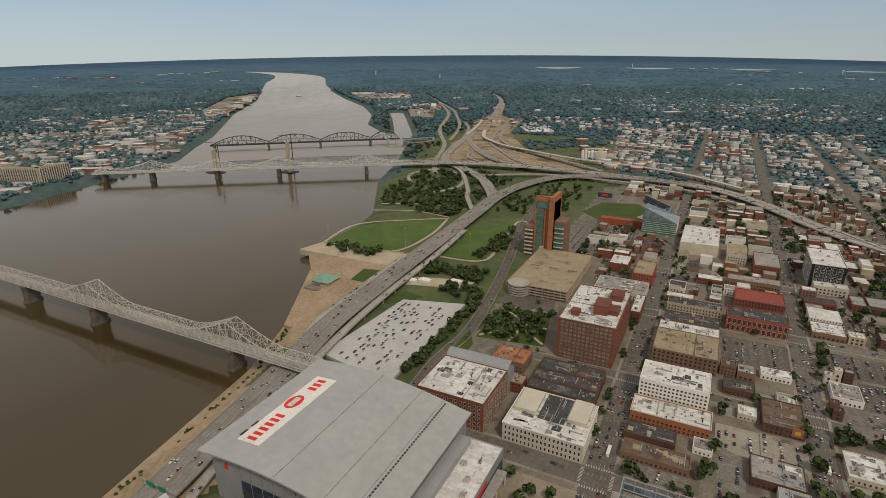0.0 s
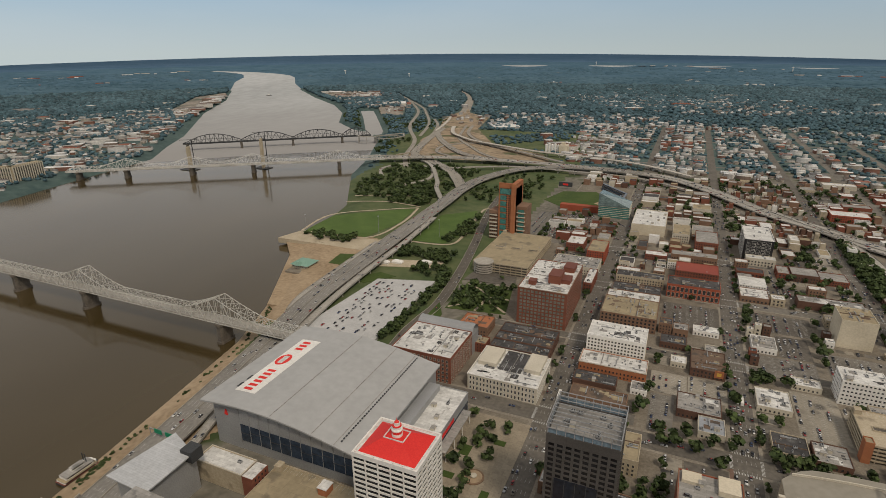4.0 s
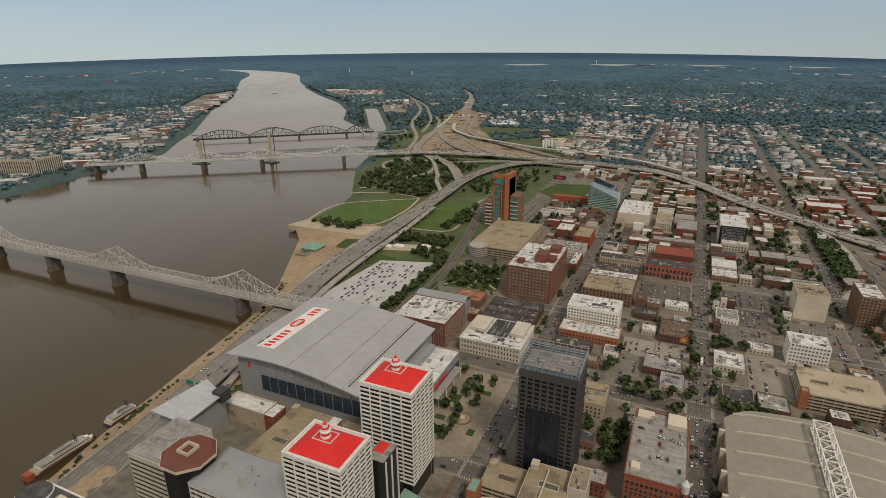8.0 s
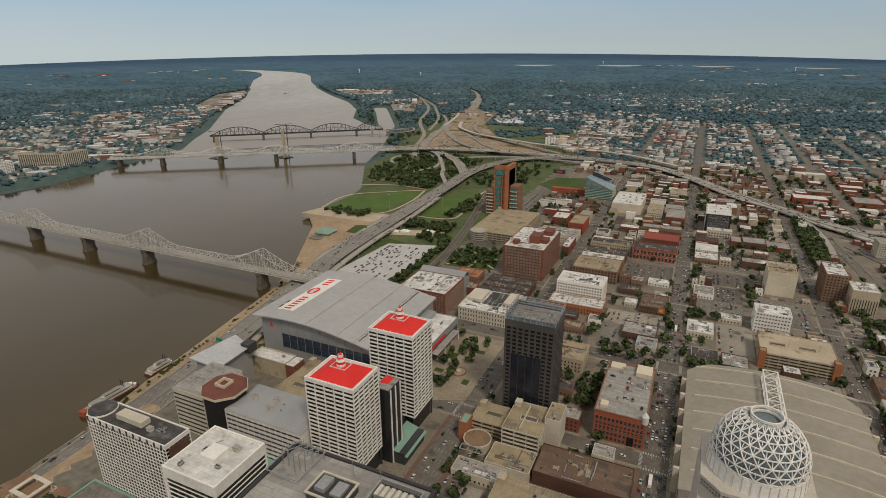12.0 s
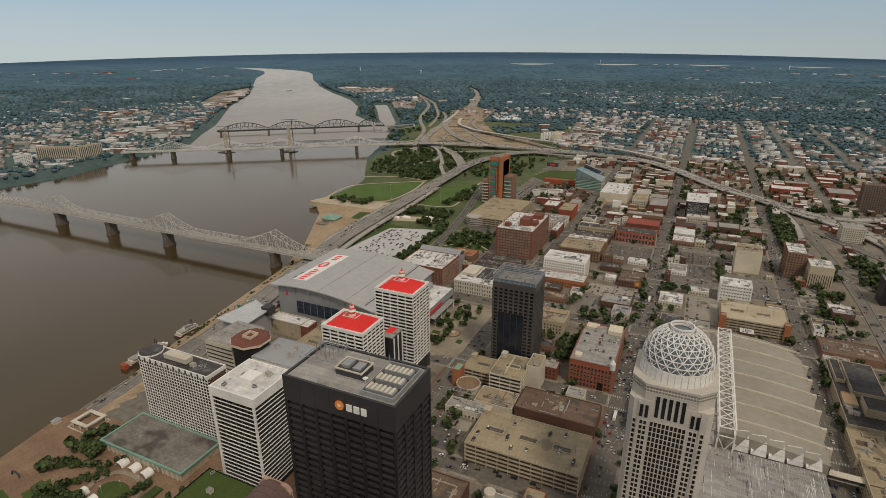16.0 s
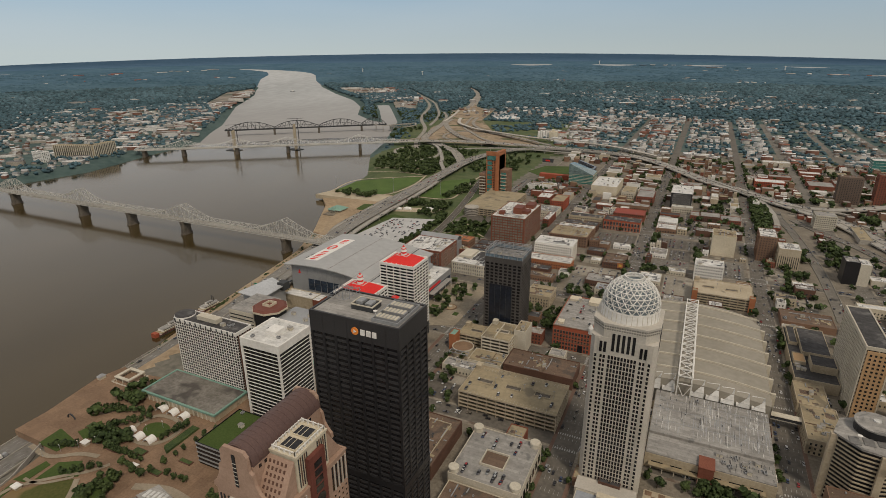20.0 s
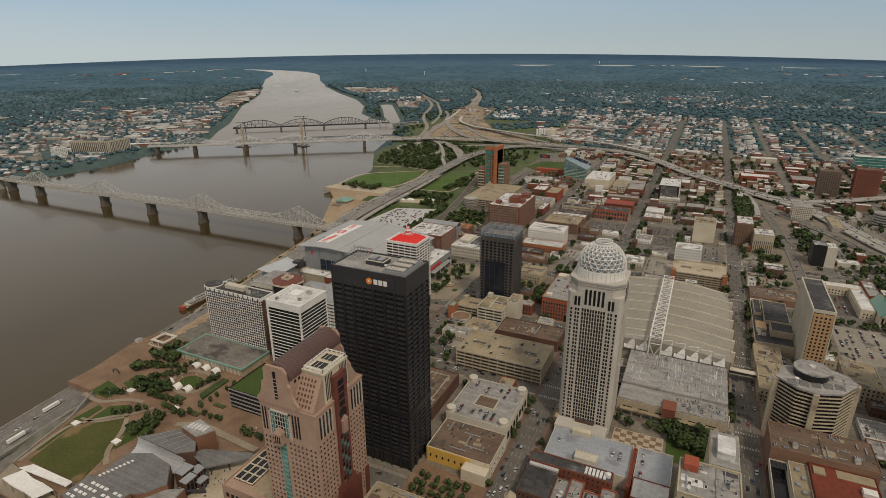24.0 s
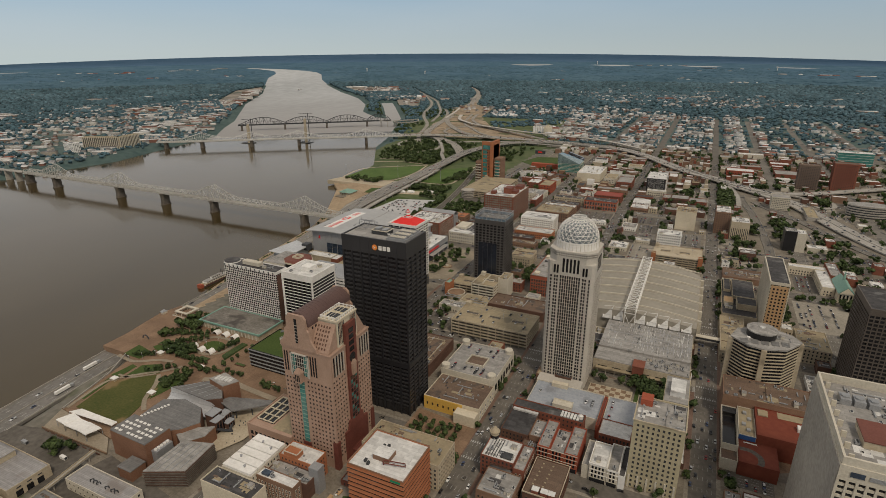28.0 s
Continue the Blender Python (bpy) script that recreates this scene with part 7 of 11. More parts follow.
ba = B("brick_building", "old red brick corner block with a patched white roof", 78, -37, 103, -13, 18, RED_BRICK, ROOF_WHITE, w2, cap=30, units=5, trim=DARK_BRICK)
tu = part("corner_turret", Mesh().cyl(80.5, -14, 0, 22, 3.4, n=16).cyl(80.5, -14, 22, 22.8, 3.9, n=16).cyl(80.5, -14, 22.8, 26.5, 3.3, 0.8, n=16), TAN, ba, "tan stone corner turret")
part("turret_window", Mesh().cyl(80.5, -14, 17, 20, 3.5, n=16), DARK_GLASS, tu)
box_part("skylight", ba, 92, -34, 17.2, 100, -28, 18.6, GLASS)
for k in range(5):
    box_part("roof_joist", ba, 81 + 2.0 * k, -35, 17.2, 81.5 + 2.0 * k, -16, 17.7, ROOF_DARK)
B("brick_building", "red brick wing with rows of narrow windows", 103.4, -40, 111.5, -13, 17, RED_BRICK, ROOF_GREY, w2, cap=20, units=3, trim=LIMESTONE)
B("brick_building", "brown brick light-court wing", 86, -41.5, 103, -37.4, 13, DARK_BRICK, ROOF_DARK, (2.4, 4.0, 1.3, 2.2), cap=16, units=0, trim=LIMESTONE)
B("brick_building", "brick block with a streaked grey roof", 86, -66, 111, -42, 14, BROWN_BRICK, ROOF_GREY, w2, cap=20, units=6)
bb = B("brick_building", "brown brick block with a flat tan roof and pale parapet", 115, -54, 139, -18, 14, DARK_BRICK, ROOF_BROWN, w2, cap=24, units=0, fit=False, cornice=TAN)
for k in range(6):
    for e in (0, 1):
        box_part("roof_scupper", bb, 119 + 7 * e + 0.3 * k, -45 + 4.4 * k, 13.2, 120.2 + 7 * e + 0.3 * k, -43.8 + 4.4 * k, 13.5, ROOF_TAN)
for x in (121, 127, 132):
    box_part("stair_head", bb, x, -53, 13.2, x + 4.4, -49, 16, RED_BRICK)
    box_part("stair_roof", bb, x - 0.2, -53.2, 16, x + 4.6, -48.8, 16.4, ROOF_WHITE)
for x0, x1, y1, h, roof in ((112, 121, 25, 16.5, ROOF_GREY), (121.3, 132, 20, 14.5, ROOF_GREY), (132.3, 142, 26, 16, ROOF_GREY)):
    rr_ = B("brick_building", "red painted brick shop house with white arched trim", x0, -8, x1, y1, h, BRIGHT_BRICK, roof, None, units=2)
    arcade(rr_, x0, x1, -8, 4.6, 3, 3.7, 2.5, 1.5, LIMESTONE, DARK_GLASS)
    box_part("shop_front", rr_, x0 + 0.5, -8.3, 0.4, x1 - 0.5, -8, 3.6, DARK_GLASS)
B("commercial_building", "low rust-roofed yard building with pipes", 98.5, -10, 111.5, 4, 9, DARK_BRICK, ROOF_BROWN, None, units=5)
B("commercial_building", "narrow building with a pale grey roof", 102, 4.5, 111.5, 26, 13, BROWN_BRICK, ROOF_GREY, None, units=1)
dr = B("commercial_building", "low block with a dark navy roof and white ridge", 79, 4, 101.5, 35, 12, DARK_BRICK, ROOF_DARK, w2, cap=12, units=0, fit=False)
box_part("ridge_cap", dr, 80, 32, 11.2, 101, 34.6, 12.6, ROOF_WHITE)
lb = B("commercial_building", "long brick building with a narrow black roof", 78.5, 36, 137, 47, 13, RED_BRICK, ROOF_DARK, (3.4, 4.2, 1.2, 1.8), cap=12, units=0, fit=False, sides="w")
for k in range(6):
    box_part("roof_louvre", lb, 118 + 2.6 * k, 38, 12.2, 119.8 + 2.6 * k, 45, 13.2, ROOF_WHITE)
part("water_tank", Mesh().cyl(134, 42, 12.2, 15, 1.8, n=14).cyl(134, 42, 15, 15.8, 2.0, 0.4, n=14), WHITE, lb)
pd = B("parking_garage", "low parking deck with cars on a blue-grey roof", 86, 48, 146, 85, 11, LIMESTONE, ROOF_BLUE, None, units=0, category="parking garage")
box_part("deck_house", pd, 108, 51, 10.2, 124, 59, 13, LIMESTONE)
part("deck_house_rim", Mesh().ring(107.8, 50.8, 124.2, 59.2, 13, 13.7, 0.4), LIMESTONE, pd)
box_part("stair_house", pd, 100, 80, 10.2, 114, 84.6, 14, CREAM)
B("brick_building", "narrow red wall with a long ridge", 146.3, 38, 149, 80, 13, BRIGHT_BRICK, MAROON_ROOF, None, units=0, fit=False)
B("parking_garage", "blue-grey roofed parking deck with cars on top", 149.5, 50, 174, 87, 10, LIMESTONE, ROOF_BLUE, None, units=0, category="parking garage")
B("commercial_building", "red brick block with a bright white roof", 150, 28, 174, 48, 14, RED_BRICK, ROOF_WHITE, (2.6, 4.2, 1.3, 2.4), cap=12, units=0, fit=False)
B("commercial_building", "narrow grey building with roof ladders", 145.5, -9, 150.5, 20, 12, LIMESTONE, ROOF_GREY, None, units=0)
for x0, x1, y1, h, roof in ((151, 163, 15, 16, ROOF_WHITE), (163.3, 171, 20, 14, ROOF_GREY)):
    wa_ = B("commercial_building", "white stone commercial block with arched windows", x0, -10, x1, y1, h, LIMESTONE, roof, None, units=1, fit=False, cornice=WHITE)
    arcade(wa_, x0, x1, -10, 4.4, 3, 3.6, 2.4, 1.4, WHITE, DARK_GLASS)
    box_part("shop_front", wa_, x0 + 0.5, -10.3, 0.4, x1 - 0.5, -10, 3.4, DARK_GLASS)
B("commercial_building", "narrow white-fronted building with a navy roof", 171.3, -10, 175.7, 24, 12, WHITE, ROOF_DARK, None, units=0, fit=False)
BUFF_BRICK = surface("buff_brick", (0.36, 0.315, 0.21), (0.46, 0.405, 0.275), 0.9, big=0.05, small=0.5)
bt = B("office_tower", "buff brick office tower with a deep cornice", 176, -4, 209, 26, 57, BUFF_BRICK, ROOF_GREY, (3.3, 3.9, 1.4, 2.1), cap=220, units=10, cornice=TAN, trim=BUFF_BRICK, category="building")
box_part("rear_wing", bt, 192, 26.2, 0, 209, 62, 57, BUFF_BRICK)
box_part("wing_roof", bt, 192.5, 27, 57, 208.5, 61.5, 57.5, ROOF_GREY)
box_part("stair_head", bt, 178, 16, 56, 186, 25, 61, BRIGHT_BRICK)
box_part("bulkhead", bt, 196, 34, 57.5, 206, 52, 62, ROOF_WHITE)
for k in range(6):
    box_part("base_column", bt, 177 + k * 6, -4.6, 0, 178.2 + k * 6, -4, 11, LIMESTONE)

# beyond the third avenue
hy = thing("hotel_tower", "angular tan hotel with dark window bands and a round rooftop restaurant", "building", (265, 168, 0))
hp = [(239, 163), (252, 150), (264, 148), (281, 154), (294, 173), (288, 184), (270, 194), (245, 181)]
plate("core", hy, hp, 0, 51, DARK_GLASS)
for k in range(15):
    part("floor_band", Mesh().prism([(265 + (x - 265) * 1.025, 169 + (y - 169) * 1.03) for x, y in hp], 3 + 3.2 * k, 4.05 + 3.2 * k), TAN, hy)
for i in (0, 2, 4, 6):
    x, y = hp[i]
    part("corner_pier", Mesh().box(x - 2, y - 2, 0, x + 2, y + 2, 51.4), TAN, hy)
part("roof", Mesh().prism([(265 + (x - 265) * 1.03, 169 + (y - 169) * 1.03) for x, y in hp], 51, 52.4), ROOF_GREY, hy)
for k in range(5):
    box_part("roof_panel", hy, 246 + 8 * k, 153 + 1.5 * k, 52.4, 252 + 8 * k, 161 + 1.5 * k, 52.9, ROOF_SEAM)
part("restaurant", Mesh().cyl(263, 174, 52.4, 58, 12, n=32), BLACK_PANEL, hy, "dark glazed revolving restaurant")
part("restaurant_roof", Mesh().cyl(263, 174, 58, 59.0, 12.6, n=32).cyl(263, 174, 59.0, 60.2, 10, 7.6, n=24), ROOF_GREY, hy)
part("roof_cap", Mesh().cyl(263, 174, 60.2, 61.0, 2.2, n=14), ROOF_WHITE, hy)
part("dish", Mesh().cyl(252, 160, 52.4, 54.4, 0.3, n=6).cyl(252, 160, 54.4, 55.4, 0.5, 1.6, n=12), WHITE, hy)
rooftop(hy, 272, 158, 290, 182, 52.4, 5, random.Random(6))
TAKEN.append((236, 143, 298, 198))
B("commercial_building", "sprawling brown brick hall with a cluttered brown roof", 236.5, 109, 302, 142, 24, BROWN_BRICK, ROOF_BROWN, None, units=16)
TERRACE_RED = surface("red_terrace", (0.145, 0.034, 0.019), (0.20, 0.052, 0.029), 0.9, big=0.05, small=0.3)
BLUE_PAINT = surface("blue_paint", (0.03, 0.09, 0.26), (0.05, 0.13, 0.34), 0.6)
sb_ = thing("commercial_building", "stepped red building with red roof terraces and a blue front", "building", (262, 80, 0))
part("upper_block", Mesh().box(260.2, 70, 0, 299, 108.6, 18.4).ring(260.2, 70, 299, 108.6, 18.4, 19.2, 0.5), TERRACE_RED, sb_)
part("upper_terrace", Mesh().box(260.8, 70.6, 18.4, 298.4, 108.2, 18.6), TERRACE_RED, sb_, "red painted roof terrace")
part("terrace_strip", Mesh().box(276, 99, 18.6, 298, 107.6, 18.75).box(262, 97, 18.6, 269, 105, 19.6), ROOF_TAN, sb_)
part("sign_panel", Mesh().box(288, 86, 18.6, 296, 92, 21.5), WHITE, sb_)
part("middle_block", Mesh().box(248.2, 70, 0, 260, 108.6, 15.4).ring(248.2, 70, 260, 108.6, 15.4, 16.1, 0.4), LIMESTONE, sb_)
part("middle_roof", Mesh().box(248.7, 70.5, 15.4, 259.5, 108.1, 15.6), ROOF_TAN, sb_)
part("blue_front", Mesh().box(248.4, 69.6, 10.5, 259.8, 70, 15.6), BLUE_PAINT, sb_, "bright blue fascia")
for x, y in ((252, 84), (256, 92), (253, 100), (255, 77)):
    part("air_unit", Mesh().box(x - 1.3, y - 1.6, 15.6, x + 1.3, y + 1.6, 17.2), METAL_GREY, sb_)
part("glazed_court", Mesh().box(237, 57, 0, 247.8, 108, 9), DARK_GLASS, sb_, "dark glazed court")
part("court_frame", Mesh().ring(236.6, 56.6, 248, 108.4, 9, 14, 0.5), LIMESTONE, sb_)
for k in range(7):
    box_part("court_beam", sb_, 237, 100 + k * 1.1, 13.2, 247.6, 100.5 + k * 1.1, 13.8, DARK_STEEL)
part("lower_block", Mesh().box(248.2, 42, 0, 274, 69.4, 11.4).ring(248.2, 42, 274, 69.4, 11.4, 12, 0.4), TERRACE_RED, sb_)
part("lower_terrace", Mesh().box(248.6, 42.4, 11.4, 273.6, 69, 11.6), TERRACE_RED, sb_, "red painted roof terrace")
path_ = curve([(249, 58, 11.7), (256, 58, 11.7), (262, 53, 11.7), (263, 47, 11.7), (262, 43, 11.7)], 6)
part("terrace_path", ribbon(path_, 4.2, None), PIER_STONE, sb_, "curved grey-green terrace path")
part("sign_bar", Mesh().box(252, 66.4, 11.6, 261, 67.6, 11.75), WHITE, sb_)
part("sign_bar", Mesh().box(289, 94.4, 18.6, 297, 95.6, 18.8), WHITE, sb_)
part("porch", Mesh().box(236.6, 44, 0, 247.8, 56.2, 9).ring(236.4, 43.8, 248, 56.4, 9, 9.8, 0.5), LIMESTONE, sb_)
part("porch_roof", Mesh().box(237, 44.4, 9, 247.4, 55.8, 9.2), ROOF_BROWN, sb_)
TAKEN.append((236, 42, 300, 109))
hl = slab_tower("office_tower", "off-white gridded bank tower with a blank grey side wall", 277, -56, 332, 30, 0, 98, 24, 13, 1, DARK_GLASS, LIMESTONE, 1.6, 1.2, 1.0, ROOF_GREY, LIMESTONE, top_band=9)
box_part("blank_wall", hl, 276.6, -55.6, 0, 277.8, 29.6, 97, CONCRETE, "blank grey side wall")
box_part("penthouse", hl, 290, -36, 97, 306, -16, 101.5, TAN)
part("roof_frame", Mesh().ring(277.5, -55.5, 331.5, 29.5, 97, 102.5, 1.2), LIMESTONE, hl)
for k in range(8):
    part("roof_fin", Mesh().box(281, -50 + 10 * k, 97, 283.5, -49 + 10 * k, 101), LIMESTONE, hl)
box_part("penthouse_roof", hl, 289.6, -36.4, 101.5, 306.4, -15.6, 102.1, MAROON_ROOF)
box_part("sign_mark", hl, 282, -56.4, 92.2, 288, -56, 95, BLUE_GLASS)
box_part("sign_mark", hl, 290, -56.4, 92.4, 312, -56, 94.6, METAL_GREY)
rooftop(hl, 282, -50, 328, 26, 97.2, 20, random.Random(14))
fittings(hl, 284, -52, 328, 26, 97.2, random.Random(15), ROOF_GREY)
for k in range(3):
    part("cooling_tower", Mesh().box(286 + 7 * k, 4, 97.2, 291.5 + 7 * k, 12, 101).cyl(288.7 + 7 * k, 8, 101, 102, 2.2, n=16), METAL_GREY, hl)
slab_tower("office_tower", "tall dark brown gridded office tower", 336, 178, 382, 232, 0, 92, 24, 12, 14, DARK_GLASS, DUSK_BROWN, 1.2, 0.8, 0.6, ROOF_DARK, DUSK_BROWN, top_band=6)
st = slab_tower("office_tower", "tall slab tower with grey gridded side and orange-tan end", 274.5, 273, 293, 357, 0, 68, 18, 2, 26, DARK_GLASS, LIMESTONE, 1.4, 0.9, 0.7, ROOF_DARK, LIMESTONE, top_band=3)
box_part("end_wall", st, 276, 272.2, 0, 291.5, 273.4, 64, OCHRE, "orange-tan brick end wall")
add_windows(st, (276, 272.2, 291.5, 273), 3, 62, 3.4, 3.7, 1.7, 1.9, DARK_GLASS, OCHRE, "w", 100)
bc_ = B("commercial_building", "low complex with stepped black roofs and tan parapets", 238, 304, 273.8, 412, 11, TAN, ROOF_DARK, None, units=0, fit=False)
for x0, y0, x1, y1, h in ((249, 352, 273.4, 408, 14), (240, 372, 247.6, 410, 13), (253, 322, 273.4, 343, 17), (240, 332, 250, 350, 13)):
    part("raised_hall", Mesh().box(x0, y0, 10, x1, y1, h).ring(x0, y0, x1, y1, h, h + 0.7, 0.5), TAN, bc_)
    part("hall_roof", Mesh().box(x0 + 0.5, y0 + 0.5, h, x1 - 0.5, y1 - 0.5, h + 0.15), ROOF_DARK if x0 > 240 or y0 > 340 else OCHRE, bc_)
rooftop(bc_, 240, 318, 251, 331, 10.2, 6, random.Random(31))
B("commercial_building", "long low building with a worn brown-black roof", 240, 434, 292, 468, 8, BROWN_BRICK, ROOF_BROWN, None, units=4)
B("commercial_building", "low pale shed beside a small lot", 240, 420, 262, 431, 6, LIMESTONE, ROOF_GREY, None, units=2)
B("commercial_building", "low tan building beside the avenue", 236, 262, 260, 300, 10, TAN, ROOF_TAN, w1, cap=8)
B("commercial_building", "tan stone block with flat roof", 236, 206, 262, 256, 14, TAN, ROOF_TAN, w1, cap=20, units=5)
B("commercial_building", "tan corner building with windows", 306, 240, 334, 285, 16, TAN, ROOF_TAN, w1, cap=20, units=5)
B("commercial_building", "long wing with a bright white roof round a court", 322, 500, 366, 513, 12, CREAM, ROOF_WHITE, w1, cap=8, units=1, fit=False)
B("commercial_building", "white-roofed wing closing a parking court", 352, 434, 366, 499.6, 12, CREAM, ROOF_WHITE, w1, cap=12, units=1, fit=False)
B("brick_building", "red brick block with a pale roof behind the court", 366.4, 474, 380, 526, 15, RED_BRICK, ROOF_GREY, None, units=2)
cr = thing("church", "cream stone church with a copper-green roof and spire", "church", (375, 440, 0))
part("nave_wall", Mesh().box(367, 418, 0, 383, 466, 13), CREAM, cr)
part("nave_roof", Mesh().poly([(366, 417, 12.6), (384, 417, 12.6), (375, 417, 22)]).poly([(366, 417, 12.6), (375, 417, 22), (375, 467, 22), (366, 467, 12.6)]).poly([(384, 417, 12.6), (384, 467, 12.6), (375, 467, 22), (375, 417, 22)]).poly([(366, 467, 12.6), (375, 467, 22), (384, 467, 12.6)]), COPPER, cr, "copper-green gabled roof")
part("gable_front", Mesh().poly([(367.2, 416.6, 12.6), (382.8, 416.6, 12.6), (375, 416.6, 20.6)]), CREAM, cr)
part("spire", Mesh().cyl(375, 446, 20, 24, 1.8, n=8).cyl(375, 446, 24, 33, 1.9, 0.1, n=8), COPPER, cr)
part("bell_tower", Mesh().box(384.4, 414, 0, 391, 421, 25).ring(384, 413.6, 391.4, 421.4, 25, 26.4, 0.7), CREAM, cr)
for k in range(4):
    part("lancet_window", Mesh().box(368.6 + 3.6 * k, 417.4, 4, 370.2 + 3.6 * k, 418.1, 11), DARK_GLASS, cr)
for k in range(2):
    part("belfry_opening", Mesh().box(385.6 + 2.6 * k, 413.7, 15, 387 + 2.6 * k, 414.1, 22), DARK_GLASS, cr)
TAKEN += [(366, 412, 392, 468), (318, 318, 362, 402), (326, 436, 351, 499)]
B("office_tower", "brown brick tower with a white roof", 227, 655, 250, 700, 38, BROWN_BRICK, ROOF_WHITE, (3.6, 3.6, 1.8, 1.8), cap=60, units=4)
B("office_tower", "tan stepped tower with narrow windows", 251, 632, 278, 664, 30, TAN, ROOF_WHITE, (2.6, 20, 0.9, 18), cap=30, units=4)
B("office_building", "tan tower with a stepped roof", 166, 652, 198, 688, 32, CREAM, ROOF_TAN, None, units=4)
B("office_building", "white modern office block with a flat roof", 146, 536, 181, 562, 24, WHITE, ROOF_WHITE, (3, 4, 1.6, 1.6), cap=40, units=6)
garage("parking_garage", "tan parking garage with orange brick corner stairs", 147, 458, 213, 506, 16, 5, TAN, TAN)
for x in (146, 208):
    B("stair_tower", "orange brick stair tower of a garage", x, 456, x + 6, 464, 19, ORANGE_BRICK, ROOF_TAN, None, units=0)
B("shop_building", "low pale shop building", 112, 545, 136, 560, 6, LIMESTONE, ROOF_WHITE, w1, cap=6, units=6)
B("shop_building", "low dark-roofed shop building", 114, 437, 138, 462, 6, DARK_BRICK, ROOF_GREY, w1, cap=6, units=4)
B("shop_building", "long low dark hall", 143, 742, 212, 762, 10, DARK_BRICK, ROOF_GREY, None, units=3)
sb = B("office_building", "low brick block with an orange sign panel", 26, 534, 57, 574, 9, DARK_BRICK, ROOF_BROWN, w1, cap=8, units=5)
box_part("sign_panel", sb, 47, 533.4, 3, 55, 533.9, 10.5, ORANGE_BRICK, "orange sign panel")
box_part("sign_field", sb, 49, 533.2, 5, 53, 533.4, 8.5, YELLOW, "yellow sign field")
B("commercial_building", "low dark brick workshop with a patched grey roof", 16, 462, 51, 490, 8, DARK_BRICK, ROOF_GREY, w1, cap=8, units=9)
B("commercial_building", "low workshop with a pale blue-grey roof", 33, 439, 53, 461, 7, LIMESTONE, ROOF_BLUE, w1, cap=6, units=2)
B("shop_building", "low white-roofed shop with yard machinery", 80, 497, 107, 528, 6, LIMESTONE, ROOF_WHITE, w1, cap=6, units=8)
B("shop_building", "low dark-roofed shop beside the avenue", 86, 437, 111, 463, 6, TAN, ROOF_DARK, w1, cap=6, units=5)
B("shop_building", "low white-fronted shop beside the avenue", 84, 606, 107, 634, 7, WHITE, ROOF_GREY, w1, cap=6, units=5)
B("shop_building", "low dark hall with a tarred roof", -4, 580, 22, 600, 7, DARK_BRICK, ROOF_DARK, w1, cap=4, units=4)
B("shop_building", "small white-walled shop beside a lot", 28, 622, 54, 636, 6, WHITE, ROOF_WHITE, w1, cap=4, units=3)
B("apartment_tower", "brown brick high-rise apartment tower", 390, 1076, 430, 1100, 54, surface("dull_brown_brick", (0.12, 0.085, 0.065), (0.17, 0.125, 0.10), 0.9), ROOF_BROWN, (4, 3.4, 1.6, 1.8), cap=30)
B("apartment_tower", "dark red brick high-rise apartment tower", 456, 1090, 500, 1116, 60, RED_BRICK, ROOF_BROWN, (4, 3.4, 1.6, 1.8), cap=30)
B("hospital_building", "long blue-green glass building with white bands", 520, 1434, 600, 1465, 34, TEAL_GLASS, ROOF_WHITE, None, bands=4, trim=WHITE, cornice=WHITE)
cg_ = thing("parking_garage", "rounded concrete parking garage with dark open decks", "parking garage", (486, 880, 0))
round_ = [(486 + 34 * math.cos(a) * (1.0 if abs(math.cos(a)) < 0.8 else 1.06), 880 + 20 * math.sin(a)) for a in [math.pi * k / 12 for k in range(24)]]
# dark filled core, in place of real shade in the open decks
plate("core", cg_, [(486 + (x - 486) * 0.97, 880 + (y - 880) * 0.95) for x, y in round_], 0, 21, DARK_STEEL)
for k in range(5):
    plate("deck_band", cg_, round_, 2.4 + 4.4 * k, 4.6 + 4.4 * k, CONCRETE)
plate("roof_deck", cg_, [(486 + (x - 486) * 0.96, 880 + (y - 880) * 0.94) for x, y in round_], 22.2, 22.6, ROOF_GREY)
TAKEN.append((450, 858, 524, 902))
B("office_tower", "dark glazed office block with a pale end wall", 324, 604, 340, 628, 32, BLACK_PANEL, ROOF_GREY, None, units=3)
B("office_tower", "pale windowless stair block", 340.6, 604, 353, 628, 30, LIMESTONE, ROOF_WHITE, None, units=1)
B("brick_building", "bright red brick hall with white roofs", 252, 1170, 312, 1206, 13, BRIGHT_BRICK, ROOF_WHITE, w1, cap=6, units=2)
B("warehouse", "long white-roofed shed beside the motorway", 286, 1452, 350, 1476, 10, LIMESTONE, ROOF_WHITE, None, units=2)
B("parking_garage", "long low concrete parking deck", 380, 800, 398, 880, 8, CONCRETE, ROOF_TAN, None, units=2)
B("office_building", "pale gridded concrete office cube", 326, 862, 357, 893, 25, LIMESTONE, ROOF_GREY, (3, 3.4, 1.6, 1.6), cap=30)

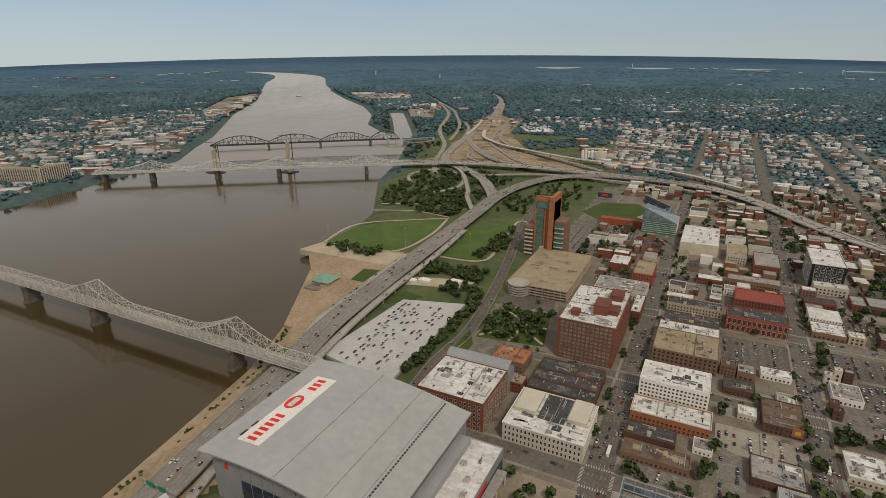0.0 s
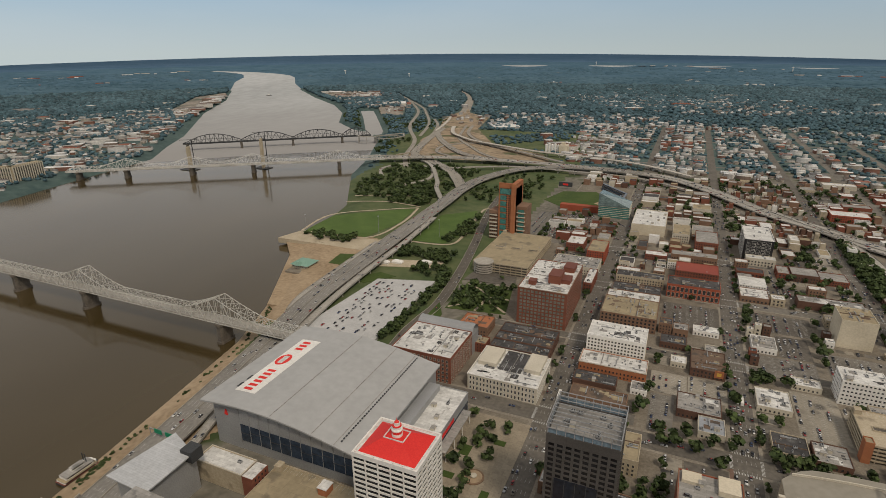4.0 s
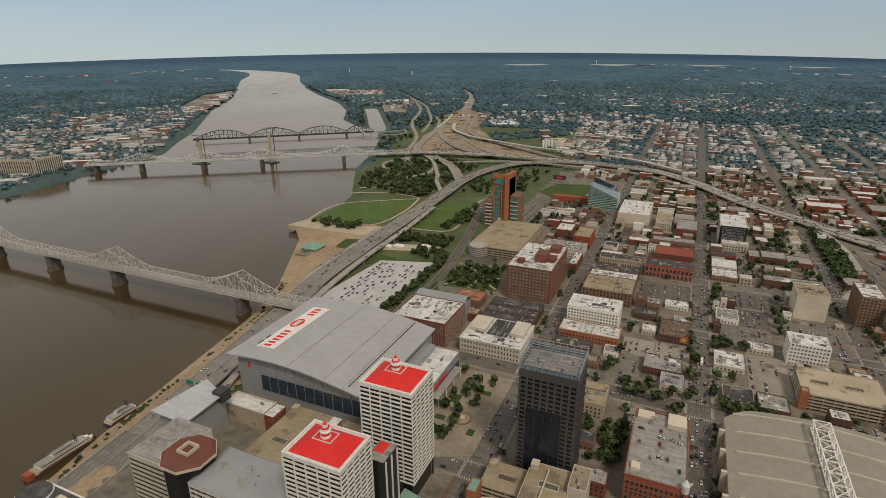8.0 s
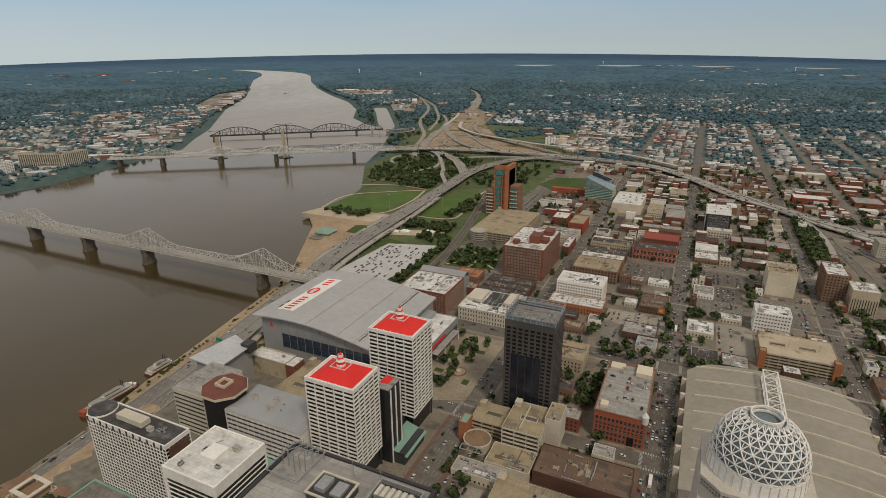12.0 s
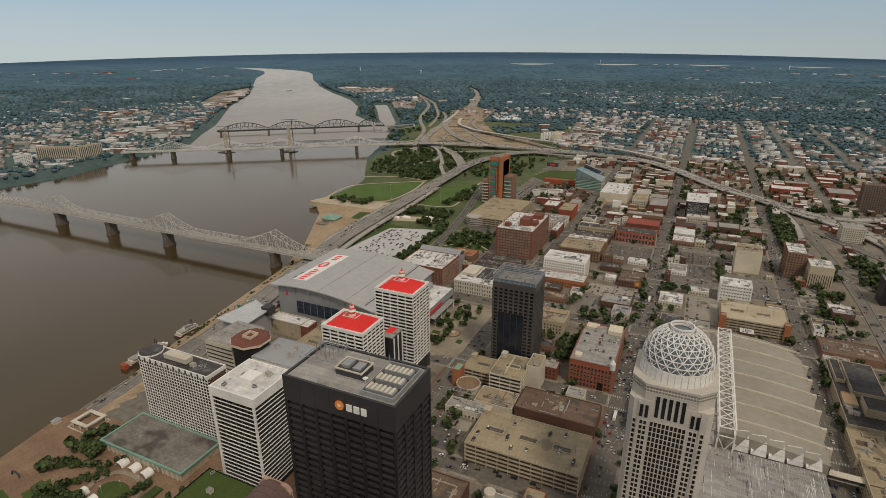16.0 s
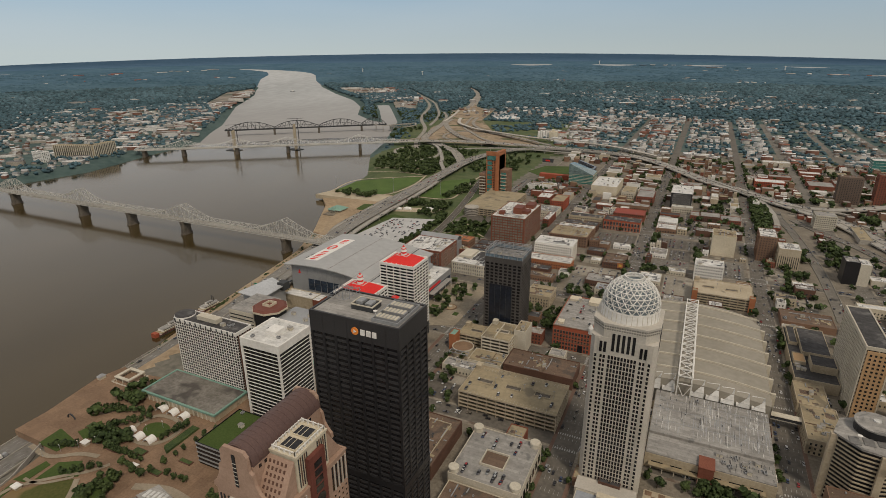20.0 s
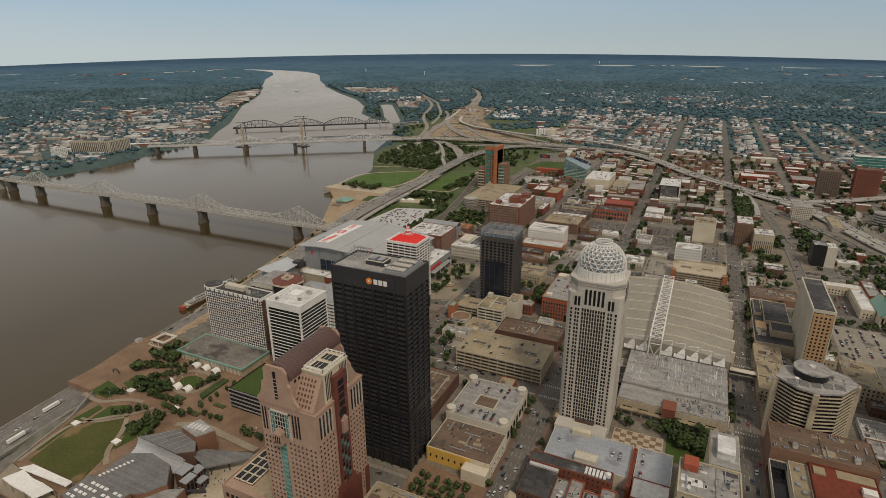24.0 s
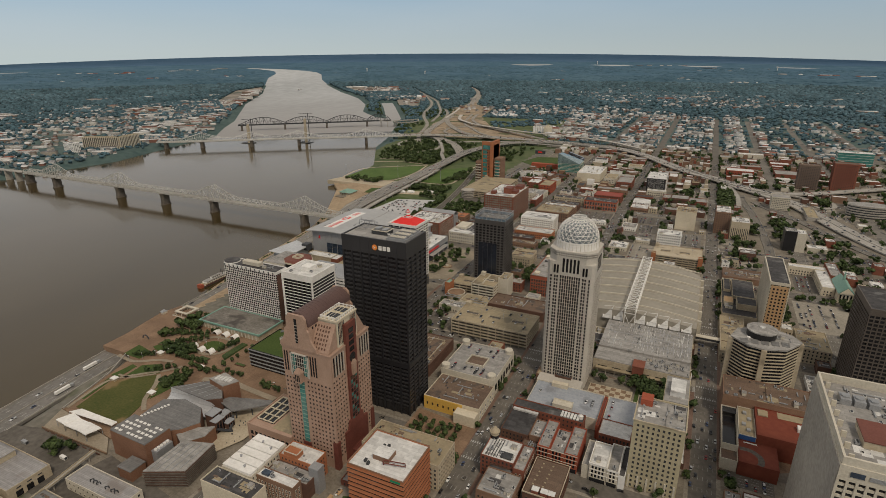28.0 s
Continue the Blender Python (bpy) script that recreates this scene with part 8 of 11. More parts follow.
# riverside hotel block on the far bank
rh = thing("hotel", "long tan riverside hotel of two angled wings", "building", (-1540, 800, 0))
for (ax, ay), (cx, cy) in (((-1606, 762), (-1500, 808)), ((-1496, 811), (-1512, 890))):
    d = Vector((cx - ax, cy - ay, 0))
    ln = d.length
    d.normalize()
    nrm = Vector((d.y, -d.x, 0))
    a3 = Vector((ax, ay, 0))
    back = [a3, a3 + d * ln, a3 + d * ln - nrm * 17, a3 - nrm * 17]
    wing = part("wing", Mesh().prism([(q.x, q.y) for q in back], -8, 37), TAN, rh)
    part("roof", Mesh().prism([(q.x, q.y) for q in back], 37, 38), ROOF_TAN, wing)
    n = int(ln / 6)
    for k in range(n + 1):
        q = a3 + d * (ln * k / n)
        part("fin", Mesh().beam(q + nrm * 1.2 + Vector((0, 0, -7)), q + nrm * 1.2 + Vector((0, 0, 38)), 1.1, 2.2), LIMESTONE, wing)
    m = Mesh()
    for k in range(n):
        for f in range(12):
            q = a3 + d * (ln * (k + 0.5) / n) + nrm * 0.4 + Vector((0, 0, -3 + 3.3 * f))
            m.beam(q - d * 1.9, q + d * 1.9, 0.7, 1.9)
    part("glazing", m, GLASS, wing, kind="stuff")
B("apartment_building", "white apartment block on the far bank", -1606, 700, -1560, 722, 30, WHITE, ROOF_WHITE, (5, 4, 2.6, 1.8), cap=10, units=2, sides="ws")
ml = thing("grain_mill", "white silos and a tan mill house beyond the motorway", "mill", (-372, 1690, 0))
for k in range(5):
    part("silo", Mesh().cyl(-392 + 9 * k, 1688, 0, 24 + 3 * (k % 2), 4.2, n=14).cyl(-392 + 9 * k, 1688, 24 + 3 * (k % 2), 26 + 3 * (k % 2), 4.2, 1.2, n=14), WHITE, ml)
part("mill_house", Mesh().box(-352, 1676, 0, -326, 1700, 26).box(-346, 1682, 26, -336, 1694, 33), CREAM, ml)
part("conveyor", Mesh().beam((-392, 1688, 29), (-340, 1688, 31), 2.2), METAL_GREY, ml)
# ballpark
bp = thing("ballpark", "baseball park with a green field and dark stands", "stadium", (-190, 1180, 0))
plate("field", bp, [(-262, 1130), (-215, 1085), (-140, 1100), (-135, 1165), (-170, 1235), (-240, 1215)], 0.2, 0.6, GRASS)
plate("infield", bp, [(-160, 1135), (-140, 1120), (-132, 1150), (-150, 1165)], 0.6, 0.7, SAND)
for k in range(6):
    part("stand_tier", Mesh().prism([(-135 + k * 5, 1100), (-131 + k * 5, 1100), (-128 + k * 5, 1200), (-160, 1262 + k * 3), (-164, 1258 + k * 3), (-132 + k * 5, 1198)], 0.3, 2 + 2 * k), BLUE_GLASS if k % 2 else ROOF_DARK, bp)
box_part("brick_wing", bp, -215, 1066, 0, -142, 1080, 12, BRIGHT_BRICK)
box_part("scoreboard", bp, -255, 1238, 6, -225, 1241, 16, DARK_STEEL)
box_part("scoreboard_sign", bp, -246, 1237.6, 9, -234, 1238, 13, RED_PAINT)
TAKEN.append((-270, 1060, -95, 1290))
# ---- elevated motorways and ramps ----
LANES = []
ROAD_PLAN = []


def motorway(name, label, pts, width, lanes, pier_gap=32, piers=True, mat=None, far=False, lines=True, cars=0.5, thick=1.3):
    """An elevated concrete road: deck, edge barriers, lane lines and piers."""
    line = curve(pts, 8)
    ROAD_PLAN.append((line, width))
    if far:
        line = [distant(*p) for p in line]
    th = thing(name, label, "motorway", line[0])
    deck = part("deck", ribbon(line, width, None, 0, None, thick), mat or ROADWAY, th)
    for e in (-1, 1):
        rail = 0.5 if thick < 2 else 1.0
        part("barrier", ribbon([(p[0], p[1], p[2] + 0.4 + 0.9 * rail) for p in line], 0.7 * rail, None, 0, None, 0.45 + 0.9 * rail, shift=e * (width / 2 - 0.35 * rail)), CONCRETE, deck)
    if width > 20:
        part("median_barrier", ribbon([(p[0], p[1], p[2] + 0.8) for p in line], 0.5, None, 0, None, 0.8), CONCRETE, deck)
    if lines:
        m = Mesh()
        for k in range(1, lanes):
            off = -width / 2 + width * k / lanes
            for i in range(0, len(line) - 1):
                a, b = Vector(line[i]), Vector(line[i + 1])
                n = max(1, int((b - a).length / 12))
                s = Vector(((b - a).y, -(b - a).x, 0)).normalized() * off
                for j in range(n):
                    p, q = a.lerp(b, j / n) + s, a.lerp(b, (j + 0.4) / n) + s
                    m.poly([p + Vector((-0.12, -0.05, 0.04)), p + Vector((0.12, 0.05, 0.04)), q + Vector((0.12, 0.05, 0.04)), q + Vector((-0.12, -0.05, 0.04))])
        part("lane_line", m, LINE_WHITE, deck, kind="stuff")
    if piers:
        run = 0.0
        for i in range(len(line) - 1):
            a, b = Vector(line[i]), Vector(line[i + 1])
            run += (b - a).length
            if run > pier_gap and a.z > 3.5:
                run = 0
                s = Vector(((b - a).y, -(b - a).x, 0)).normalized()
                m = Mesh()
                m.beam(a - s * width * 0.42 + Vector((0, 0, -2.3)), a + s * width * 0.42 + Vector((0, 0, -2.3)), 1.6, 1.4)
                for e in (-0.3, 0.3):
                    c = a + s * width * e
                    m.cyl(c.x, c.y, -12, c.z - 2.4, 0.9, n=10)
                part("pier", m, CONCRETE, th, kind="stuff")
    LANES.append((line, width, lanes, cars))
    return th


motorway("motorway", "wide elevated riverside motorway with concrete decks", [(-286, -330, -3.6), (-308, -200, -3.6), (-316, -150, -3.6), (-329.5, -50, -4.4), (-339, 30, -5.4), (-346, 110, -3), (-351, 200, 2)], 35, 8, mat=DARK_ROADWAY, cars=0.14, thick=2.4)
motorway("motorway", "wide elevated riverside motorway with concrete decks", [(-351, 200, 2), (-362, 290, 6), (-384, 420, 8), (-404, 520, 9), (-414, 640, 9), (-422, 760, 9), (-430, 900, 9), (-438, 1030, 9), (-446, 1130, 8), (-436, 1250, 8), (-380, 1380, 9), (-260, 1440, 10), (-90, 1430, 10)], 30, 8, mat=surface("river_highway", (0.17, 0.16, 0.144), (0.27, 0.254, 0.23), 0.9, big=0.02, small=0.35), cars=0.42)
motorway("slip_road", "narrow elevated slip road curving by the river", [(-330, 250, 2), (-352, 330, 6), (-392, 440, 7), (-424, 520, 7), (-432, 620, 8), (-438, 740, 9)], 8, 2)
motorway("slip_road", "elevated slip road beside the motorway", [(-340, 300, 4), (-362, 410, 6), (-380, 500, 6), (-392, 620, 7), (-398, 760, 8), (-410, 900, 9)], 9, 2)
motorway("motorway", "broad elevated motorway crossing the city", [(-780, 1372, 11), (-690, 1420, 12), (-540, 1455, 12), (-300, 1455, 11), (-75, 1425, 9), (35, 1345, 7), (150, 1170, 6), (226, 1088, 6), (269, 1030, 5.5), (330, 962, 5), (374, 898, 4.5), (410, 802, 4), (445, 712, 3), (500, 610, 2), (580, 520, 1.5)], 34, 10)
motorway("motorway", "elevated motorway arm curving away past towers", [(226, 1092, 6), (275, 1032, 6), (310, 1000, 6), (350, 988, 6), (410, 1010, 6), (515, 1089, 6), (640, 1190, 5)], 20, 5)
motorway("slip_road", "low collector road beside the motorway", [(300, 905, 1), (340, 831, 1), (374, 776, 1), (402, 713, 1), (440, 640, 1), (500, 560, 1)], 14, 3, piers=False, lines=False, mat=OLD_ASPHALT)
motorway("slip_road", "looping ramp round a grassy circle", [(350, 985, 5), (392, 972, 4), (400, 935, 2), (418, 905, 1), (440, 925, 1), (442, 960, 1), (425, 985, 1), (402, 975, 1)], 9, 2, piers=False, lines=False, cars=0.1)
motorway("street", "city street running under the motorway", [(279, 960, 0.4), (280, 905, 0.4), (294, 799, 0.4), (305, 647, 0.4), (307, 550, 0.4), (306, 470, 0.4)], 13, 3, piers=False, lines=False, mat=OLD_ASPHALT)
motorway("slip_road", "elevated slip road joining the motorway", [(-560, 1330, 7), (-420, 1400, 8), (-250, 1400, 8), (-90, 1375, 8), (20, 1300, 5)], 10, 2)
motorway("slip_road", "curving exit ramp beside a wooded bank", [(160, 1180, 7), (232, 1072, 6), (264, 976, 5), (272, 873, 3), (262, 801, 1.5), (234, 735, 0.6)], 10, 2, cars=0.2)
EARTH = [(-754, 1462), (-843, 1734), (-883, 1974), (-1029, 2359), (-1097, 2779), (-1140, 2946), (-1010, 2655), (-850, 2478), (-770, 2112), (-589, 1766), (-388, 1640), (-330, 1500), (-548, 1478)]
setting("ground_earthworks", Mesh().poly([distant(x, y, 0.9) for x, y in reversed(EARTH)]), surface("earthworks", (0.17, 0.125, 0.080), (0.41, 0.32, 0.22), 0.95, big=0.015, small=0.07, stain=((0.085, 0.095, 0.042), 0.012, 0.56)), "bare tan earth of a road building site", "earth")
NEW_ROAD = surface("new_concrete_road", (0.42, 0.39, 0.34), (0.55, 0.51, 0.46), 0.9, big=0.02, small=0.2)
PALE_ROAD = surface("worn_concrete_road", (0.24, 0.22, 0.19), (0.34, 0.315, 0.275), 0.9, big=0.02, small=0.2)
for name, label, pts, w, mat, piers, cars in (
    ("motorway", "motorway running up the valley through a large interchange", [(-446, 1130, 7), (-540, 1290, 6), (-660, 1420, 5), (-747, 1500, 4), (-815, 1701, 3), (-883, 1974, 2), (-940, 2228, 2), (-1074, 2721, 2), (-1207, 3114, 2), (-1316, 3440, 2), (-1466, 3767, 2), (-1650, 4100, 2)], 26, PALE_ROAD, False, 0.5),
    ("motorway", "curving motorway arm on bare earth", [(-480, 1475, 8), (-621, 1560, 5), (-770, 1760, 3), (-880, 1960, 2.5), (-921, 2080, 2.5), (-964, 2310, 2.5), (-1021, 2616, 2.5), (-1126, 2947, 2.5), (-1256, 3317, 2.5)], 22, PALE_ROAD, False, 0.5),
    ("slip_road", "riverside parkway winding through green land", [(-2050, 3800, 1), (-1748, 3380, 1), (-1405, 2839, 1), (-1253, 2555, 1), (-1095, 2161, 1), (-1005, 1980, 1), (-895, 1794, 1), (-835, 1663, 1), (-764, 1470, 1), (-690, 1330, 1)], 14, PALE_ROAD, False, 0.2),
    ("slip_road", "far parkway arm between trees", [(-1748, 3380, 1), (-1374, 2851, 1), (-1214, 2570, 1), (-1022, 2191, 1), (-900, 1850, 1.5)], 12, PALE_ROAD, False, 0.2),
    ("slip_road", "interchange ramp on bare earth", [(-1067, 2344, 1.5), (-962, 2147, 1.5), (-850, 1830, 1.5), (-790, 1600, 2), (-740, 1470, 3)], 12, PALE_ROAD, False, 0.2),
    ("slip_road", "wide looping interchange ramp", [(-1060, 2427, 1.6), (-1000, 2520, 1.6), (-930, 2540, 1.6), (-883, 2471, 1.6), (-824, 2203, 2), (-760, 1980, 3), (-660, 1810, 5), (-540, 1690, 7), (-420, 1600, 8), (-300, 1500, 9)], 13, PALE_ROAD, False, 0.2),
    ("slip_road", "new white concrete ramp on piers", [(-880, 2130, 4), (-851, 2046, 5), (-800, 1930, 7), (-720, 1830, 9), (-655, 1767, 10), (-524, 1690, 11), (-394, 1630, 11), (-228, 1590, 11), (-100, 1540, 10), (20, 1440, 9)], 15, NEW_ROAD, True, 0.0),
    ("slip_road", "dirt haul road across the earthworks", [(-720, 1500, 1.4), (-700, 1600, 1.4), (-760, 1690, 1.4), (-700, 1780, 1.4), (-780, 1900, 1.4), (-860, 2080, 1.4)], 9, SAND, False, 0.0),
    ("slip_road", "dirt haul road across the earthworks", [(-800, 1480, 1.5), (-760, 1580, 1.5), (-800, 1680, 1.5), (-850, 1760, 1.5), (-870, 1880, 1.5)], 8, SAND, False, 0.0),
    ("slip_road", "temporary ramp over bare earth", [(-620, 1500, 3), (-700, 1560, 3), (-730, 1660, 2.5), (-690, 1740, 2.5), (-620, 1760, 3), (-560, 1700, 4)], 10, PALE_ROAD, False, 0.1),
    ("slip_road", "temporary ramp over bare earth", [(-470, 1500, 3), (-560, 1580, 3), (-640, 1690, 3), (-740, 1840, 2.5), (-800, 2020, 2.2), (-850, 2200, 2.2)], 11, PALE_ROAD, False, 0.2),
    ("slip_road", "new ramp deck under construction", [(-900, 1990, 3), (-930, 2120, 4), (-980, 2300, 4), (-1040, 2480, 3)], 12, NEW_ROAD, False, 0.0),
    ("slip_road", "dirt haul road across the earthworks", [(-560, 1520, 1.4), (-640, 1620, 1.4), (-600, 1700, 1.4), (-680, 1800, 1.4)], 9, SAND, False, 0.0),
    ("slip_road", "dirt haul road across the earthworks", [(-900, 2200, 1.4), (-960, 2420, 1.4), (-1010, 2600, 1.4), (-960, 2560, 1.4), (-860, 2380, 1.4)], 9, SAND, False, 0.0),
):
    motorway(name, label, pts, w, 4, lines=False, far=True, mat=mat, piers=piers, cars=cars)
motorway("slip_road", "looping interchange ramp", [(-870, 1408, 4), (-774, 1450, 5), (-650, 1385, 5), (-540, 1200, 5), (-505, 1120, 6), (-448, 1020, 8)], 10, 2, lines=False, cars=0.2)
motorway("slip_road", "looping interchange ramp", [(-600, 1130, 1), (-570, 1220, 1.5), (-610, 1320, 2), (-700, 1370, 2), (-740, 1290, 1), (-690, 1200, 0.8)], 9, 2, lines=False, piers=False, cars=0.1)
motorway("walkway", "spiralling concrete bridge ramp on piers", [(-975 + 52 * math.cos(0.5 * k), 1755 + 52 * math.sin(0.5 * k), 2 + 0.75 * k) for k in range(16)] + [(-1030, 1690, 14), (-1075, 1700, 16)], 6, 1, lines=False, cars=0.0)
motorway("street", "tree-lined street along the motorway", [(-258, 430, 0.4), (-265, 500, 0.4), (-264, 540, 0.4), (-262, 590, 0.4), (-276, 694, 0.4), (-300, 820, 0.4), (-318, 900, 0.4), (-341, 1017, 0.4), (-355, 1120, 0.4)], 14, 2, piers=False, mat=ASPHALT)
motorway("street", "street along the river wharf", [(-300, -60, -5), (-362, 60, -7), (-372, 180, -7), (-388, 300, -7), (-420, 440, -7), (-446, 520, -6)], 9, 2, piers=False, mat=OLD_ASPHALT, lines=False, cars=0.1)
for pts, w in (([(-1450, 300), (-1480, 700), (-1560, 1000), (-1700, 1300), (-2000, 1650), (-2600, 2300)], 9), ([(-1500, 900), (-1900, 700), (-2300, 500)], 12), ([(-1600, 1100), (-2100, 1300), (-2700, 1500)], 10), ([(-1800, 300), (-2000, 900), (-2300, 1500), (-2800, 2200)], 9)):
    road_no += 1
    setting(f"road_{road_no}", ribbon([distant(x, y, 0.6) for x, y in curve([(a, b) for a, b in pts], 10)], w), OLD_ASPHALT, "small grey road through the far bank town", "road")
sg = thing("sign_gantry", "green motorway signs on a steel gantry", "road sign", (-352, 262, 5))
part("frame", Mesh().beam((-372, 262, 4), (-372, 262, 13), 0.5).beam((-338, 262, 4), (-338, 262, 13), 0.5).beam((-372, 262, 13), (-338, 262, 13), 0.6), METAL_GREY, sg)
for x in (-366, -354):
    box_part("sign_panel", sg, x, 261.2, 10.5, x + 8, 261.6, 14.5, SIGN_GREEN, "green sign panel")
for x, y in ((-592, 760), (-470, 800), (-365, 820), (-420, 940)):
    lp = thing("light_mast", "tall slender steel light mast", "lamp post", (x, y, 0))
    part("mast", Mesh().cyl(x, y, -4, 32, 0.4, 0.2, 8), METAL_GREY, lp)
    part("lamp_ring", Mesh().cyl(x, y, 31, 31.6, 1.4, n=10), METAL_GREY, lp)

# ---- riverfront: lawns, wharf, plaza ----
def patch(name, pts, z, mat, label, category="lawn", thick=0.5):
    return setting(name, Mesh().prism(pts, z - thick, z), mat, label, category)


patch("lawn_1", [(-600, 766), (-482, 774), (-466, 870), (-482, 966), (-530, 930), (-606, 862)], 0.4, MOWN, "broad mown green lawn by the river", thick=9)
patch("lawn_2", [(-403, 790), (-346, 794), (-338, 835), (-360, 996), (-414, 945)], 0.5, MOWN, "mown green lawn beside the motorway")
patch("pavement_901", [(-618, 716), (-446, 716), (-446, 772), (-482, 768), (-606, 760)], 0.3, TAN, "pale paved promenade plaza by the lawn", "pavement", 9)
for no, pts in enumerate((((-604, 762), (-480, 770), (-462, 870), (-478, 972)), ((-478, 972), (-534, 936), (-612, 866), (-604, 762)), ((-478, 980), (-560, 990), (-640, 960)), ((-470, 1010), (-540, 1050), (-650, 1010)), ((-410, 784), (-340, 790), (-330, 840), (-352, 1004), (-330, 1010)))):
    setting(f"path_{40 + no}", ribbon(curve([(a, b, 0.7) for a, b in pts], 6), 5, None), TAN, "pale park path beside the lawn", "path")
patch("lawn_6", [(-409, 612), (-382, 606), (-352, 642), (-380, 648)], 0.6, GRASS, "green strip by the motorway", thick=3)
patch("pavement_908", [(-404, 664), (-318, 690), (-308, 722), (-396, 696)], 0.7, TAN, "pale paved event strip with tents", "plaza", 3)
for x, y in ((-374, 688), (-334, 702), (-392, 680)):
    et = thing("tent", "white marquee with a ridged roof", "tent", (x, y, 0.7))
    part("canvas", Mesh().prism([(x - 8, y - 4), (x + 8, y - 4), (x + 8, y + 4), (x - 8, y + 4)], 0.8, 3.4).prism([(x - 8.4, y - 4.4), (x + 8.4, y - 4.4), (x + 8.4, y + 4.4), (x - 8.4, y + 4.4)], 3.4, 5.6, shrink=0.5), WHITE, et)
patch("ground_beach", [(-556, 668), (-468, 512), (-440, 512), (-440, 640), (-452, 768), (-600, 716)], -5.5, SAND, "bare sandy river landing", "ground", 6)
patch("lawn_3", [(-470, 650), (-440, 650), (-442, 700), (-476, 690)], 0.4, GRASS, "small green lawn by the landing", thick=3)
patch("pavement_902", [(-378, 470), (-286, 452), (-292, 642), (-368, 620)], 3.2, surface("pale_concrete_lot", (0.39, 0.387, 0.38), (0.51, 0.505, 0.495), 0.9, big=0.05, small=0.5), "pale concrete parking deck", "parking lot", 4)
patch("lawn_4", [(-250, 578), (-176, 588), (-190, 666), (-252, 662)], 0.5, GRASS, "small city park with paths")
for no, pts in enumerate((((-248, 582), (-222, 612), (-214, 640), (-192, 664)), ((-178, 592), (-206, 616), (-222, 640), (-250, 658)), ((-214, 584), (-212, 612), (-220, 664)), ((-250, 620), (-216, 626), (-184, 628)))):
    setting(f"path_{50 + no}", ribbon(curve([(a, b, 0.62) for a, b in pts], 6), 3.4, None), TAN, "winding pale park path", "path")
patch("pavement_903", [(-262, 670), (-188, 672), (-196, 704), (-258, 704)], 0.5, ASPHALT, "dark asphalt parking lot", "parking lot")
patch("lawn_5", [(-262, 512), (-246, 512), (-246, 560), (-262, 590)], 0.6, GRASS, "green strip beside a street")
patch("pavement_904", [(-148, 262), (-94, 286), (-94, 400), (-148, 400)], 0.5, PLAZA_TAN, "paved plaza with planting beds", "plaza")
for k, (x, y, w, h) in enumerate(((-139, 300, 8, 5), (-141, 318, 9, 6), (-138, 345, 8, 12), (-116, 366, 9, 6), (-108, 308, 6, 8))):
    patch(f"lawn_{10 + k}", [(x, y), (x + w, y), (x + w, y + h), (x, y + h)], 0.8, GRASS, "planted plaza bed")
fo = thing("fountain", "round plaza fountain basin", "fountain", (-118, 326, 0.5))
part("basin", Mesh().cyl(-118, 326, 0.5, 1.2, 8, n=28), BRICK_PAVE, fo)
part("pool", Mesh().cyl(-118, 326, 1.2, 1.3, 6.6, n=28), SAND, fo)
part("bowl", Mesh().cyl(-118, 326, 1.3, 2.4, 2.2, 2.6, n=16), LIMESTONE, fo)
# waterside restaurant with a green roof
wr_ = thing("restaurant", "riverside restaurant with a green hipped roof", "building", (-500, 632, -5))
box_part("wall", wr_, -514, 620, -6, -486, 645, 3, TAN)
part("roof", Mesh().prism([(-516, 618), (-484, 618), (-484, 647), (-516, 647)], 3, 8, shrink=0.35), COPPER, wr_, "green metal hipped roof")
part("dormer", Mesh().prism([(-506, 616), (-496, 616), (-496, 624), (-506, 624)], 3, 8.5, shrink=0.4), COPPER, wr_)
box_part("terrace", wr_, -516, 606, -6, -490, 619, -3, PAVING)
add_windows(wr_, (-514, 620, -486, 645), -6, 3, 4, 4, 2, 2, GLASS, WHITE, "ws", 16)

# raised riverfront plaza
pz = setting("pavement_plaza", Mesh().prism([(-351, -34), (-312, -34), (-300, -40), (-280, -120), (-205, -128), (-160, -60), (-120, -30), (-105, -20), (-112, 60), (-135, 118), (-205, 118), (-298, 118), (-300, 72), (-338, 66), (-356, 69), (-362, 44), (-352, -7)], -9, 1.6), BRICK_PAVE, "raised red-brown brick riverfront plaza", "plaza")
patch("lawn_20", [(-315, -36), (-292, -36), (-290, -22), (-317, -17)], 2.0, GRASS, "small green plaza lawn")
patch("lawn_21", [(-270, -114), (-212, -113), (-229, -64), (-250, -49), (-279, -74)], 2.0, WORN_GRASS, "large green event lawn with worn turf")
patch("lawn_22", [(-276, -61), (-250, -46), (-263, -34), (-278, -43)], 1.95, GRASS, "green plaza lawn between paths")
patch("lawn_23", [(-290, -68), (-280, -66), (-281, -47), (-288, -46)], 1.95, GRASS, "narrow green lawn by the plaza edge")
patch("lawn_26", [(-280, -104), (-275, -104), (-281, -74), (-287, -70)], 1.95, GRASS, "green strip beside the plaza edge")
patch("lawn_27", [(-238, -62), (-222, -78), (-216, -44), (-230, -34)], 1.95, GRASS, "green plaza lawn under trees")
patch("lawn_28", [(-300, -14), (-286, -18), (-280, -4), (-296, 4)], 1.95, GRASS, "small planted plaza bed")
ov = [(-243 + 12.5 * math.cos(2 * math.pi * i / 28), 15 + 8.5 * math.sin(2 * math.pi * i / 28)) for i in range(28)]
setting("lawn_24", Mesh().prism(ov, 1.5, 2.1), GRASS, "oval green lawn ringed by tents", "lawn")
